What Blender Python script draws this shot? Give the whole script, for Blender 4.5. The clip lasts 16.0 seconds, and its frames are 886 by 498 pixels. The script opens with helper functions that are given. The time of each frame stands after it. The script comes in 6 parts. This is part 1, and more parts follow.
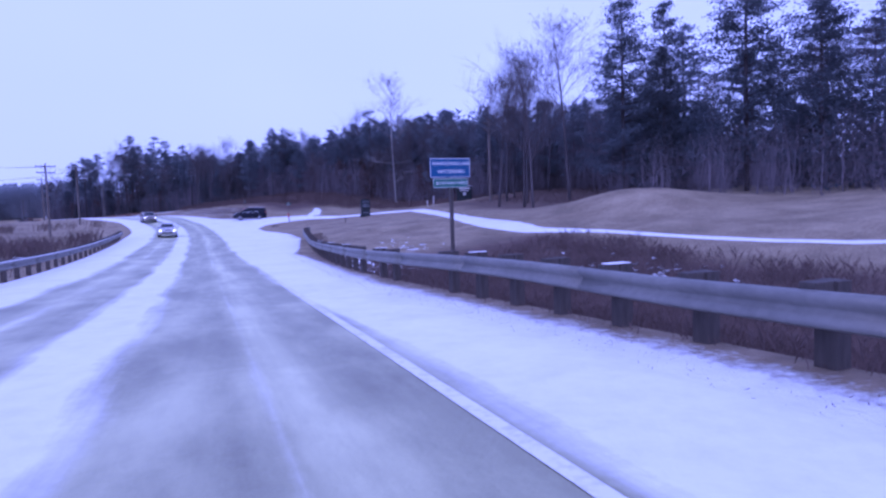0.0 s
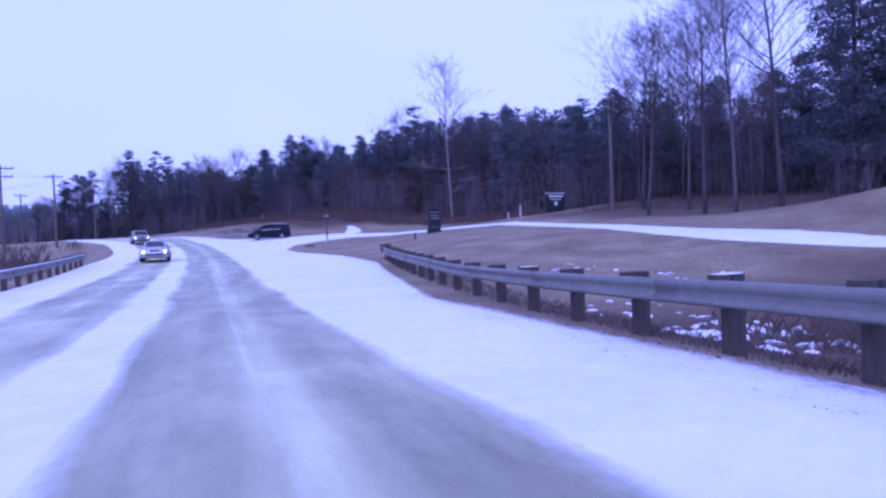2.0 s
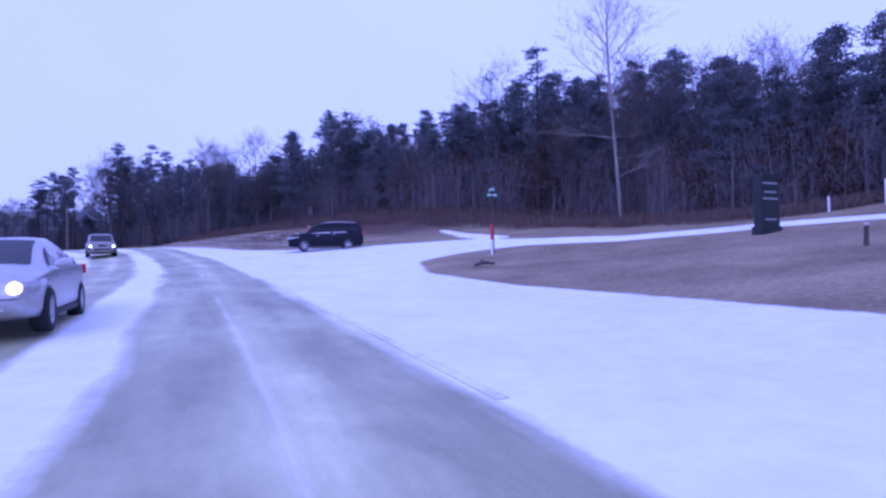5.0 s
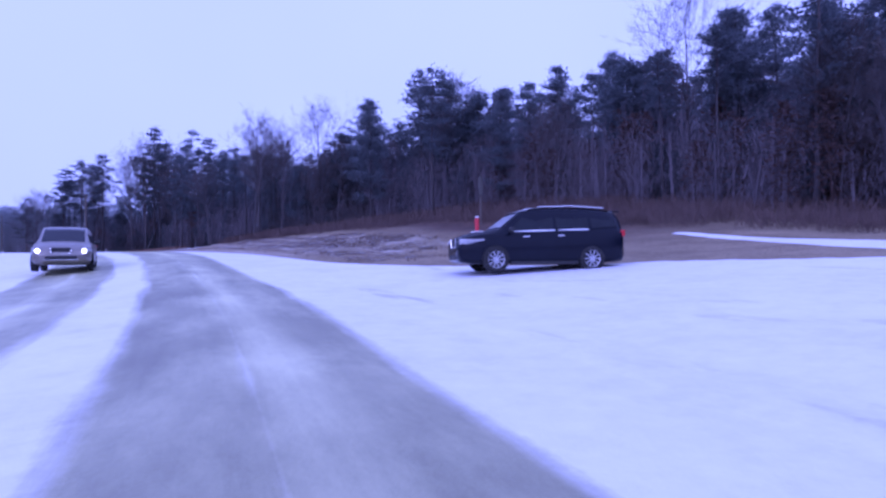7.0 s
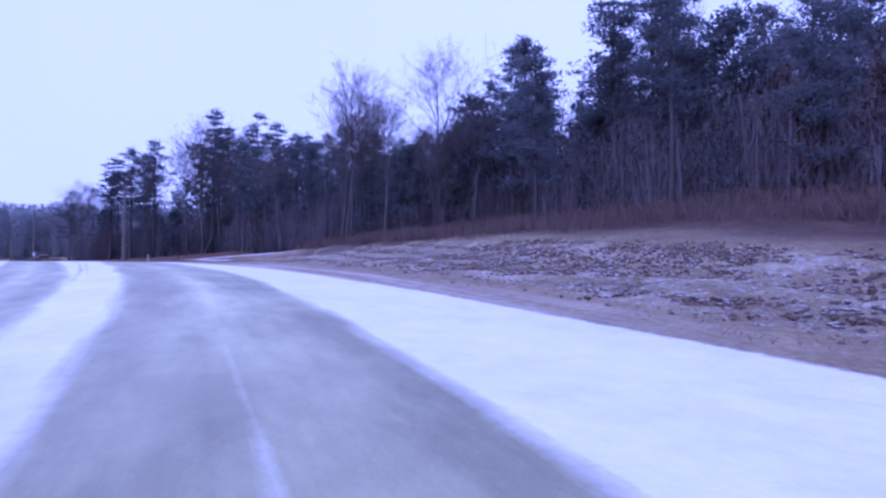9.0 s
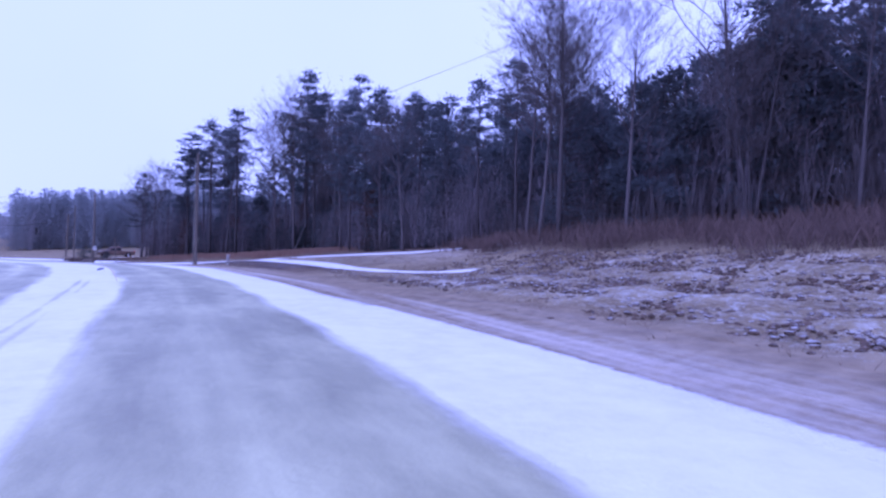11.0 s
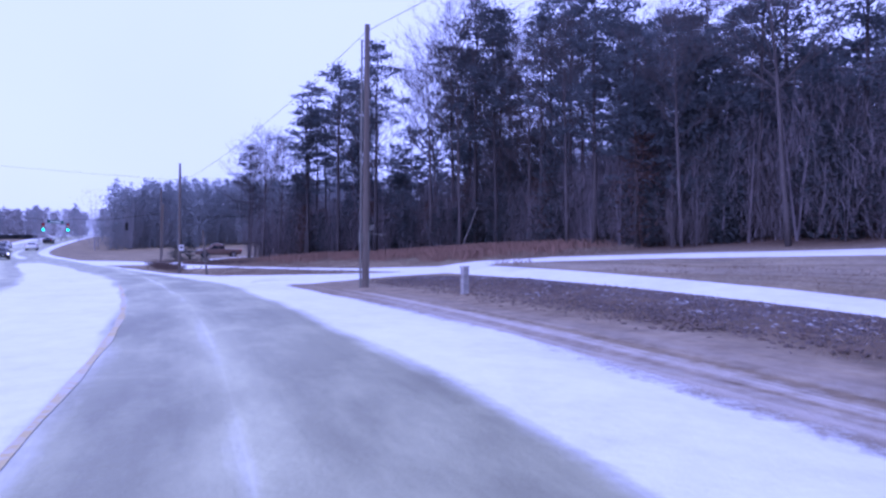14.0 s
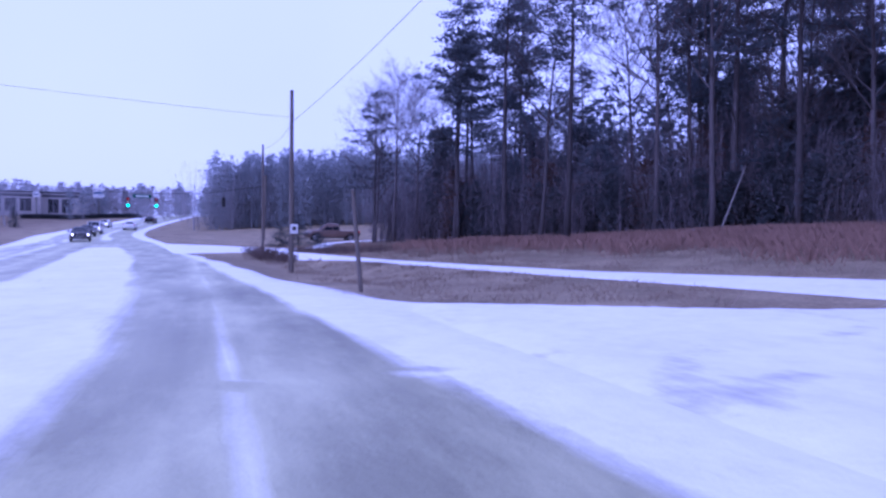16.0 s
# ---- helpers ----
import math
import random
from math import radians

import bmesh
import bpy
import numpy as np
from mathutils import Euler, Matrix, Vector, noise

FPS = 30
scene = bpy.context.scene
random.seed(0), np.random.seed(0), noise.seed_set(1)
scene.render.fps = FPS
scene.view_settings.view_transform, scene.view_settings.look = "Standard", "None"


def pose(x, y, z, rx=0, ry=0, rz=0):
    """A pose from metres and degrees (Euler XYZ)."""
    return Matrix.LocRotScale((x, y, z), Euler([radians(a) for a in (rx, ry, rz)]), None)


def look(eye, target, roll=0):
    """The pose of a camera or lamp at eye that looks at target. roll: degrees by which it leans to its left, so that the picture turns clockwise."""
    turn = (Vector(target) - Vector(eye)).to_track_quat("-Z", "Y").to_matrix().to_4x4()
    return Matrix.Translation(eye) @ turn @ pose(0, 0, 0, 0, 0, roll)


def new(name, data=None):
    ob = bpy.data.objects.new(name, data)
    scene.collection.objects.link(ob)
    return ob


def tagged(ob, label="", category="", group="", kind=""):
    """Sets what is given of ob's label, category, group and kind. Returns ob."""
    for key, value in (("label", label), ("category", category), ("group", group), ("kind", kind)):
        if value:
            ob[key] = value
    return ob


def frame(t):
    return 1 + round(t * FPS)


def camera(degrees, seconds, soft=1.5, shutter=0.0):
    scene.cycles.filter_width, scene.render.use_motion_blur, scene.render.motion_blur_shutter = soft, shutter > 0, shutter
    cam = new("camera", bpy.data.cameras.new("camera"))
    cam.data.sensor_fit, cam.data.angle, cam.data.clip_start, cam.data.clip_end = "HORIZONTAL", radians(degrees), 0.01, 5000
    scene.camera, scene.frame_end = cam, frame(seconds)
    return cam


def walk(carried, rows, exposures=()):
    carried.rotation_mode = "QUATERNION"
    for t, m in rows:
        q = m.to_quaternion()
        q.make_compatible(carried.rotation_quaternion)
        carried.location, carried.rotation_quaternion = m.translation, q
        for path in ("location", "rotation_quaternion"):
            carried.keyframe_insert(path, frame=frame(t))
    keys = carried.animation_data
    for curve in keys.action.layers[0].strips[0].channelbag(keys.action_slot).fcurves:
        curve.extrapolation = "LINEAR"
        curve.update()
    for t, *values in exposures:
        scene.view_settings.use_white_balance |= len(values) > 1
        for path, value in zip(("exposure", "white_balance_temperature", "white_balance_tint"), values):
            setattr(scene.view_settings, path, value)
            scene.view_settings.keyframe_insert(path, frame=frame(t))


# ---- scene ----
# ---------------------------------------------------------------- camera
cam = camera(73.0, 16.0, 2.5)
PATH = [
    (0, (0.131, 0.036, 1.387), (0.172, 2.032, 1.265), -1.97),
    (0.5, (-1.868, 5.338, 1.219), (-1.831, 7.335, 1.115), -2.19),
    (1, (-3.915, 10.781, 1.023), (-3.887, 12.779, 0.930), -2.11),
    (1.5, (-5.977, 16.257, 0.832), (-5.948, 18.256, 0.756), -2.38),
    (2, (-8.022, 21.659, 0.679), (-7.994, 23.659, 0.642), -2.16),
    (2.5, (-10.044, 26.960, 0.580), (-10.029, 28.959, 0.529), -2.02),
    (3, (-12.060, 32.223, 0.530), (-12.037, 34.222, 0.477), -1.87),
    (3.5, (-14.094, 37.517, 0.524), (-14.067, 39.517, 0.500), -1.73),
    (4, (-16.164, 42.903, 0.558), (-16.139, 44.903, 0.547), -1.74),
    (4.5, (-18.282, 48.394, 0.633), (-18.261, 50.394, 0.638), -1.76),
    (5, (-20.455, 53.987, 0.754), (-20.437, 55.987, 0.773), -1.77),
    (5.5, (-22.694, 59.679, 0.924), (-22.694, 61.679, 0.946), -1.89),
    (6, (-25.008, 65.447, 1.140), (-25.045, 67.446, 1.162), -0.95),
    (6.5, (-27.414, 71.237, 1.384), (-27.477, 73.236, 1.410), -0.44),
    (7, (-29.928, 76.993, 1.639), (-30.035, 78.990, 1.678), -0.62),
    (7.5, (-32.567, 82.664, 1.891), (-32.717, 84.658, 1.931), -0.56),
    (8, (-35.343, 88.239, 2.147), (-35.527, 90.230, 2.203), -0.26),
    (8.5, (-38.265, 93.726, 2.427), (-38.482, 95.713, 2.492), 0.42),
    (9, (-41.344, 99.134, 2.751), (-41.625, 101.113, 2.809), 0.55),
    (9.5, (-44.567, 104.436, 3.114), (-44.923, 106.404, 3.164), 0.69),
    (10, (-47.878, 109.539, 3.469), (-48.297, 111.494, 3.512), 0.82),
    (10.5, (-51.211, 114.337, 3.759), (-51.671, 116.283, 3.793), 1.07),
    (11, (-54.508, 118.738, 3.933), (-55.019, 120.671, 3.955), 1.29),
    (11.5, (-57.755, 122.775, 4.004), (-58.330, 124.691, 4.009), 1.79),
    (12, (-60.969, 126.565, 4.019), (-61.591, 128.466, 4.021), 1.48),
    (12.5, (-64.168, 130.223, 4.030), (-64.836, 132.108, 4.034), 1.43),
    (13, (-67.381, 133.840, 4.070), (-68.098, 135.708, 4.065), 0.61),
    (13.5, (-70.671, 137.430, 4.128), (-71.423, 139.284, 4.138), 0.58),
    (14, (-74.105, 140.993, 4.185), (-74.907, 142.825, 4.174), 0.44),
    (14.5, (-77.745, 144.526, 4.222), (-78.616, 146.326, 4.194), 0.89),
    (15, (-81.556, 147.974, 4.225), (-82.497, 149.739, 4.181), 0.58),
    (15.5, (-85.419, 151.240, 4.185), (-86.414, 152.973, 4.125), 0.13),
    (16, (-89.208, 154.222, 4.094), (-90.271, 155.914, 4.019), 0.80),
]
walk(cam, [(t, look(eye, target, roll)) for t, eye, target, roll in PATH],
     exposures=[(0.0, -0.04, 4400, 63), (2.5, 0.06, 4420, 63), (3.2, 0.06, 4420, 63), (5.5, -0.06, 4400, 66), (7.5, -0.05, 4400, 66), (8.2, 0.06, 4420, 63), (10.5, 0.2, 4500, 58), (15.0, 0.22, 4600, 57), (16.0, 0.12, 4500, 61)])

# ---------------------------------------------------------------- daylight under an overcast sky
world = bpy.data.worlds.new("overcast")
scene.world = world
world.use_nodes = True
wt = world.node_tree
bg = wt.nodes["Background"]
sky = wt.nodes.new("ShaderNodeTexSky")
sky.sky_type = "NISHITA"
sky.sun_disc = False
sky.sun_elevation, sky.sun_rotation = radians(32), radians(200)
sky.air_density, sky.dust_density, sky.ozone_density = 1.0, 6.0, 1.0
dim = wt.nodes.new("ShaderNodeVectorMath")
dim.operation = "SCALE"
dim.inputs["Scale"].default_value = 0.012
wt.links.new(sky.outputs[0], dim.inputs[0])
cloud = wt.nodes.new("ShaderNodeTexNoise")
cloud.inputs["Scale"].default_value = 1.6
cloud.inputs["Detail"].default_value = 3.0
ramp = wt.nodes.new("ShaderNodeValToRGB")
ramp.color_ramp.elements[0].color = (0.60, 0.66, 0.80, 1)
ramp.color_ramp.elements[1].color = (0.74, 0.79, 0.92, 1)
wt.links.new(cloud.outputs["Fac"], ramp.inputs[0])
both = wt.nodes.new("ShaderNodeVectorMath")
both.operation = "ADD"
wt.links.new(dim.outputs[0], both.inputs[0])
wt.links.new(ramp.outputs[0], both.inputs[1])
wt.links.new(both.outputs[0], bg.inputs[0])
bg.inputs[1].default_value = 1.0
sun = new("sun", bpy.data.lights.new("sun", "SUN"))
sun.data.energy, sun.data.angle, sun.data.color = 0.5, radians(25), (1.0, 0.97, 0.92)
sun.rotation_euler = (radians(58), 0, radians(-20))


# ---------------------------------------------------------------- materials
def mat(name, rough=0.7, metal=0.0):
    m = bpy.data.materials.new(name)
    m.use_nodes = True
    b = m.node_tree.nodes["Principled BSDF"]
    b.inputs["Roughness"].default_value, b.inputs["Metallic"].default_value = rough, metal
    return m, m.node_tree, b


def node(nt, kind, **values):
    n = nt.nodes.new(kind)
    for key, value in values.items():
        n.inputs[key.replace("_", " ")].default_value = value
    return n


def noisy(nt, scale, detail=4.0, rough=0.6, vector=None, stretch=None):
    """Noise in metres of the object's own space; its factor."""
    n = node(nt, "ShaderNodeTexNoise", Scale=scale, Detail=detail, Roughness=rough)
    if vector is None:
        c = nt.nodes.new("ShaderNodeTexCoord")
        vector = c.outputs["Object"]
    if stretch:
        mp = nt.nodes.new("ShaderNodeMapping")
        mp.inputs["Scale"].default_value = stretch
        nt.links.new(vector, mp.inputs["Vector"])
        vector = mp.outputs["Vector"]
    nt.links.new(vector, n.inputs["Vector"])
    return n.outputs["Fac"]


def ramped(nt, fac, stops):
    r = nt.nodes.new("ShaderNodeValToRGB")
    els = r.color_ramp.elements
    while len(els) < len(stops):
        els.new(0.5)
    for e, (p, c) in zip(els, stops):
        e.position, e.color = p, (*c, 1)
    nt.links.new(fac, r.inputs["Fac"])
    return r.outputs["Color"]


def mixed(nt, fac, a, b):
    m = nt.nodes.new("ShaderNodeMix")
    m.data_type = "RGBA"
    for sock, v in ((m.inputs["Factor"], fac), (m.inputs[6], a), (m.inputs[7], b)):
        if isinstance(v, (int, float)):
            sock.default_value = v
        elif isinstance(v, tuple):
            sock.default_value = (*v, 1)
        else:
            nt.links.new(v, sock)
    return m.outputs[2]


def sums(nt, op, a, b, clamp=False):
    m = nt.nodes.new("ShaderNodeMath")
    m.operation, m.use_clamp = op, clamp
    for sock, v in zip(m.inputs, (a, b)):
        if isinstance(v, (int, float)):
            sock.default_value = v
        else:
            nt.links.new(v, sock)
    return m.outputs[0]


def bumped(nt, b, height, strength=0.3, distance=0.02):
    n = node(nt, "ShaderNodeBump", Strength=strength, Distance=distance)
    nt.links.new(height, n.inputs["Height"])
    nt.links.new(n.outputs["Normal"], b.inputs["Normal"])


def plain(name, dark, light, scale=3.0, rough=0.7, metal=0.0, bump=0.15, stretch=None, random_tint=0.0):
    """A surface between two colours, at two scales of noise."""
    m, nt, b = mat(name, rough, metal)
    fine, coarse = noisy(nt, scale * 6, 5, stretch=stretch), noisy(nt, scale, 3, stretch=stretch)
    f = sums(nt, "MULTIPLY", sums(nt, "ADD", fine, coarse), 0.5)
    c = ramped(nt, f, [(0.3, dark), (0.7, light)])
    if random_tint:
        info = nt.nodes.new("ShaderNodeObjectInfo")
        k = sums(nt, "ADD", sums(nt, "MULTIPLY", info.outputs["Random"], random_tint), 1 - random_tint / 2)
        hsv = nt.nodes.new("ShaderNodeHueSaturation")
        nt.links.new(c, hsv.inputs["Color"])
        nt.links.new(k, hsv.inputs["Value"])
        c = hsv.outputs["Color"]
    nt.links.new(c, b.inputs["Base Color"])
    if bump:
        bumped(nt, b, fine, bump)
    return m


def attribute(nt, name):
    a = nt.nodes.new("ShaderNodeAttribute")
    a.attribute_name = name
    return a.outputs["Fac"]


def snow_colour(nt):
    f = sums(nt, "MULTIPLY", sums(nt, "ADD", noisy(nt, 0.45, 5, 0.65), noisy(nt, 2.6, 6, 0.7)), 0.5)
    return ramped(nt, f, [(0.32, (0.70, 0.71, 0.73)), (0.5, (0.80, 0.81, 0.83)), (0.68, (0.87, 0.88, 0.90))])


def make_ground():
    m, nt, b = mat("winter_ground", 0.9)
    g = sums(nt, "MULTIPLY", sums(nt, "ADD", noisy(nt, 0.35, 5), noisy(nt, 9.0, 6)), 0.5)
    grass = ramped(nt, g, [(0.34, (0.115, 0.086, 0.050)), (0.5, (0.240, 0.188, 0.112)), (0.64, (0.385, 0.315, 0.195))])
    leaf = ramped(nt, sums(nt, "MULTIPLY", sums(nt, "ADD", noisy(nt, 1.1, 5), noisy(nt, 14, 5)), 0.5),
                  [(0.35, (0.035, 0.02, 0.015)), (0.65, (0.13, 0.075, 0.05))])
    dirt = ramped(nt, noisy(nt, 2.2, 6), [(0.3, (0.150, 0.108, 0.063)), (0.7, (0.35, 0.275, 0.175))])
    c = mixed(nt, attribute(nt, "litter"), grass, leaf)
    c = mixed(nt, attribute(nt, "dirt"), c, dirt)
    # thin snow that lies between the tufts, and full snow beside the lanes
    patch = sums(nt, "ADD", sums(nt, "MULTIPLY", sums(nt, "ADD", noisy(nt, 3.4, 6, 0.78), sums(nt, "MULTIPLY", noisy(nt, 12, 5, 0.7), 0.6)), 0.8), sums(nt, "MULTIPLY", noisy(nt, 0.35, 3), 0.32))
    depth = sums(nt, "SUBTRACT", sums(nt, "ADD", attribute(nt, "snow"), patch), 1.3)
    uv = nt.nodes.new("ShaderNodeUVMap").outputs["UV"]
    streak = sums(nt, "ADD", noisy(nt, 1.0, 4, 0.55, uv, (0.07, 2.3, 1)), sums(nt, "MULTIPLY", noisy(nt, 5.0, 5), 0.35))
    ruts = sums(nt, "MULTIPLY", attribute(nt, "rut"), sums(nt, "MULTIPLY", sums(nt, "ADD", streak, -0.55), 3.0, True))
    c = mixed(nt, sums(nt, "MULTIPLY", ruts, 0.85), c, (0.62, 0.57, 0.51))
    full = sums(nt, "MULTIPLY", sums(nt, "MULTIPLY", depth, 3.6, True), sums(nt, "ADD", attribute(nt, "snow"), 0.22, True), True)
    c = mixed(nt, full, c, snow_colour(nt))
    nt.links.new(c, b.inputs["Base Color"])
    bumped(nt, b, sums(nt, "ADD", noisy(nt, 12, 6), sums(nt, "MULTIPLY", full, 0.6)), 0.7, 0.06)
    return m


def make_road():
    m, nt, b = mat("snowy_asphalt", 0.75)
    uv = nt.nodes.new("ShaderNodeUVMap").outputs["UV"]
    along = noisy(nt, 1.0, 6, 0.62, uv, (0.10, 1.5, 1))
    drift = noisy(nt, 1.0, 5, 0.55, uv, (0.28, 0.55, 1))
    swirl = ramped(nt, noisy(nt, 1.0, 6, 0.66, uv, (0.30, 0.8, 1)), [(0.44, (0, 0, 0)), (0.66, (1, 1, 1))])
    fine = noisy(nt, 7.0, 6, 0.7)
    big = noisy(nt, 0.12, 3)
    asphalt = ramped(nt, noisy(nt, 60, 3), [(0.3, (0.092, 0.092, 0.058)), (0.7, (0.150, 0.149, 0.095))])
    # wind-blown film of snow on the wheel tracks
    film = sums(nt, "ADD", sums(nt, "MULTIPLY", sums(nt, "ADD", sums(nt, "MULTIPLY", along, 0.55), sums(nt, "MULTIPLY", drift, 0.75)), 0.85), -0.10)
    film = sums(nt, "ADD", film, sums(nt, "MULTIPLY", sums(nt, "ADD", big, -0.5), 0.35))
    film = sums(nt, "ADD", film, sums(nt, "MULTIPLY", sums(nt, "ADD", swirl, -0.38), 0.34), True)
    wisp = ramped(nt, noisy(nt, 1.0, 5, 0.6, uv, (0.9, 0.6, 1)), [(0.58, (0, 0, 0)), (0.74, (1, 1, 1))])
    film = sums(nt, "ADD", film, sums(nt, "MULTIPLY", wisp, 0.16), True)
    film = sums(nt, "ADD", film, sums(nt, "MULTIPLY", attribute(nt, "dust"), sums(nt, "ADD", along, 0.1)), True)
    grey = mixed(nt, film, asphalt, (0.64, 0.65, 0.39))
    cover = sums(nt, "ADD", attribute(nt, "snow"), sums(nt, "MULTIPLY", sums(nt, "ADD", sums(nt, "ADD", along, drift), -1.0), 0.85))
    cover = sums(nt, "ADD", cover, sums(nt, "MULTIPLY", sums(nt, "ADD", fine, -0.5), 0.25))
    cover = sums(nt, "MULTIPLY", sums(nt, "ADD", cover, -0.28), 2.3, True)
    c = mixed(nt, cover, grey, mixed(nt, cover, (0.62, 0.625, 0.46), snow_colour(nt)))
    nt.links.new(c, b.inputs["Base Color"])
    r = sums(nt, "ADD", sums(nt, "MULTIPLY", cover, 0.4), 0.5)
    nt.links.new(r, b.inputs["Roughness"])
    bumped(nt, b, sums(nt, "ADD", fine, sums(nt, "MULTIPLY", cover, 1.2)), 0.35, 0.03)
    return m


GROUND, ROAD = make_ground(), make_road()


def make_lane_paint(name, colour):
    m, nt, b = mat(name, 0.7)
    worn = sums(nt, "MULTIPLY", sums(nt, "ADD", noisy(nt, 1.3, 5), noisy(nt, 12, 4)), 0.5)
    c = ramped(nt, worn, [(0.38, (0.56, 0.56, 0.55)), (0.535, colour)])
    nt.links.new(c, b.inputs["Base Color"])
    return m


def let_through(m, share):
    """Thin foliage: part of the light goes on through it."""
    nt = m.node_tree
    b, out = nt.nodes["Principled BSDF"], nt.nodes["Material Output"]
    thin, mix = nt.nodes.new("ShaderNodeBsdfTranslucent"), nt.nodes.new("ShaderNodeMixShader")
    nt.links.new(b.inputs["Base Color"].links[0].from_socket, thin.inputs["Color"])
    mix.inputs[0].default_value = share
    for sock, node_ in ((mix.inputs[1], b), (mix.inputs[2], thin)):
        nt.links.new(node_.outputs[0], sock)
    nt.links.new(mix.outputs[0], out.inputs["Surface"])
    return m


WHITE_LINE = make_lane_paint("white_line", (0.78, 0.78, 0.78))
YELLOW_LINE = make_lane_paint("yellow_line", (0.56, 0.46, 0.23))
SEALANT = plain("joint_sealant", (0.13, 0.13, 0.095), (0.26, 0.26, 0.18), 1.2, 0.7, bump=0)
BARK = plain("grey_brown_bark", (0.050, 0.044, 0.045), (0.125, 0.108, 0.108), 2.0, 0.9, bump=0.6, stretch=(1, 1, 0.25), random_tint=0.5)
PINE_BARK = plain("pine_bark", (0.034, 0.030, 0.032), (0.082, 0.070, 0.070), 2.0, 0.9, bump=0.6, stretch=(1, 1, 0.3), random_tint=0.4)
PALE_BARK = plain("pale_sycamore_bark", (0.13, 0.12, 0.115), (0.34, 0.32, 0.30), 1.2, 0.85, bump=0.3, stretch=(1, 1, 0.4))
NEEDLE = plain("pine_needles", (0.076, 0.093, 0.106), (0.124, 0.145, 0.158), 0.8, 0.9, bump=0, random_tint=0.35)
# lighter copy of the needles: haze over the pine wood put into the colour
HAZE_LIFTED_NEEDLE = plain("haze_lifted_pine_needles", (0.108, 0.128, 0.144), (0.172, 0.196, 0.212), 0.8, 0.9, bump=0, random_tint=0.3)
CEDAR = plain("cedar_needles", (0.060, 0.072, 0.080), (0.108, 0.123, 0.130), 1.4, 0.9, bump=0, random_tint=0.4)
TWIG = plain("brown_twigs", (0.060, 0.040, 0.035), (0.170, 0.118, 0.099), 1.0, 0.9, bump=0)
THICKET = plain("leafless_thicket_twigs", (0.115, 0.100, 0.110), (0.205, 0.178, 0.190), 0.35, 0.9, bump=0)
BROWN_LEAF = plain("withered_oak_leaves", (0.075, 0.050, 0.045), (0.150, 0.100, 0.088), 0.5, 0.9, bump=0)
RED_GRASS = plain("russet_broomsedge", (0.155, 0.092, 0.070), (0.34, 0.215, 0.155), 0.8, 0.9, bump=0)
DRY_GRASS = plain("dry_grass_blades", (0.16, 0.12, 0.085), (0.34, 0.27, 0.2), 0.8, 0.9, bump=0)
# far foliage: distance haze painted in as paler base colours
HAZED_NEEDLE = plain("hazed_pine_needles", (0.22, 0.245, 0.265), (0.34, 0.365, 0.385), 0.6, 0.9, bump=0)
HAZED_TWIG = plain("hazed_grey_twigs", (0.25, 0.245, 0.26), (0.38, 0.37, 0.39), 0.4, 0.9, bump=0)
GALV = plain("galvanised_steel", (0.14, 0.138, 0.122), (0.235, 0.23, 0.20), 1.5, 0.55, 0.35, 0.05)
POST_WOOD = plain("weathered_post_wood", (0.036, 0.030, 0.026), (0.105, 0.088, 0.075), 3.0, 0.9, bump=0.4, stretch=(1, 1, 0.2))
POLE_WOOD = plain("utility_pole_wood", (0.075, 0.062, 0.052), (0.20, 0.17, 0.145), 2.5, 0.9, bump=0.4, stretch=(2, 2, 0.12))
SNOW = plain("settled_snow", (0.76, 0.77, 0.79), (0.88, 0.88, 0.9), 1.5, 0.8, bump=0.25)
STONE = plain("riprap_stone", (0.14, 0.135, 0.13), (0.42, 0.41, 0.4), 3.0, 0.9, bump=0.5, random_tint=0.5)
CONCRETE = plain("pale_concrete", (0.38, 0.37, 0.35), (0.58, 0.57, 0.55), 3.0, 0.85, bump=0.2)
BLUE_SIGN = plain("blue_sheeting", (0.006, 0.068, 0.17), (0.009, 0.088, 0.21), 1.5, 0.4, bump=0)
GREEN_SIGN = plain("green_sheeting", (0.0, 0.10, 0.075), (0.004, 0.13, 0.10), 1.5, 0.4, bump=0)
DARK_SIGN = plain("dark_green_board", (0.008, 0.014, 0.016), (0.02, 0.03, 0.032), 2.0, 0.6, bump=0.1)
WHITE_PAINT = plain("white_paint", (0.66, 0.66, 0.66), (0.8, 0.8, 0.8), 2.0, 0.5, bump=0.05)
RED_PAINT = plain("red_reflective", (0.45, 0.02, 0.03), (0.65, 0.05, 0.06), 3.0, 0.45, bump=0)
NAVY_CAR = plain("dark_blue_car_paint", (0.004, 0.005, 0.011), (0.006, 0.008, 0.016), 0.8, 0.2, bump=0)
SILVER_CAR = plain("silver_car_paint", (0.42, 0.42, 0.42), (0.5, 0.5, 0.5), 0.8, 0.3, 0.5, bump=0)
GOLD_CAR = plain("pale_gold_car_paint", (0.22, 0.20, 0.175), (0.29, 0.265, 0.235), 0.8, 0.32, 0.5, bump=0)
BLACK_CAR = plain("black_car_paint", (0.010, 0.010, 0.011), (0.016, 0.016, 0.018), 0.8, 0.3, bump=0)
BROWN_TRUCK = plain("tan_brown_truck_paint", (0.11, 0.066, 0.05), (0.19, 0.12, 0.09), 0.8, 0.35, bump=0)
WHITE_CAR = plain("white_car_paint", (0.68, 0.68, 0.68), (0.78, 0.78, 0.78), 0.8, 0.3, bump=0)
RUBBER = plain("tyre_rubber", (0.010, 0.010, 0.010), (0.03, 0.03, 0.03), 6, 0.9, bump=0.2)
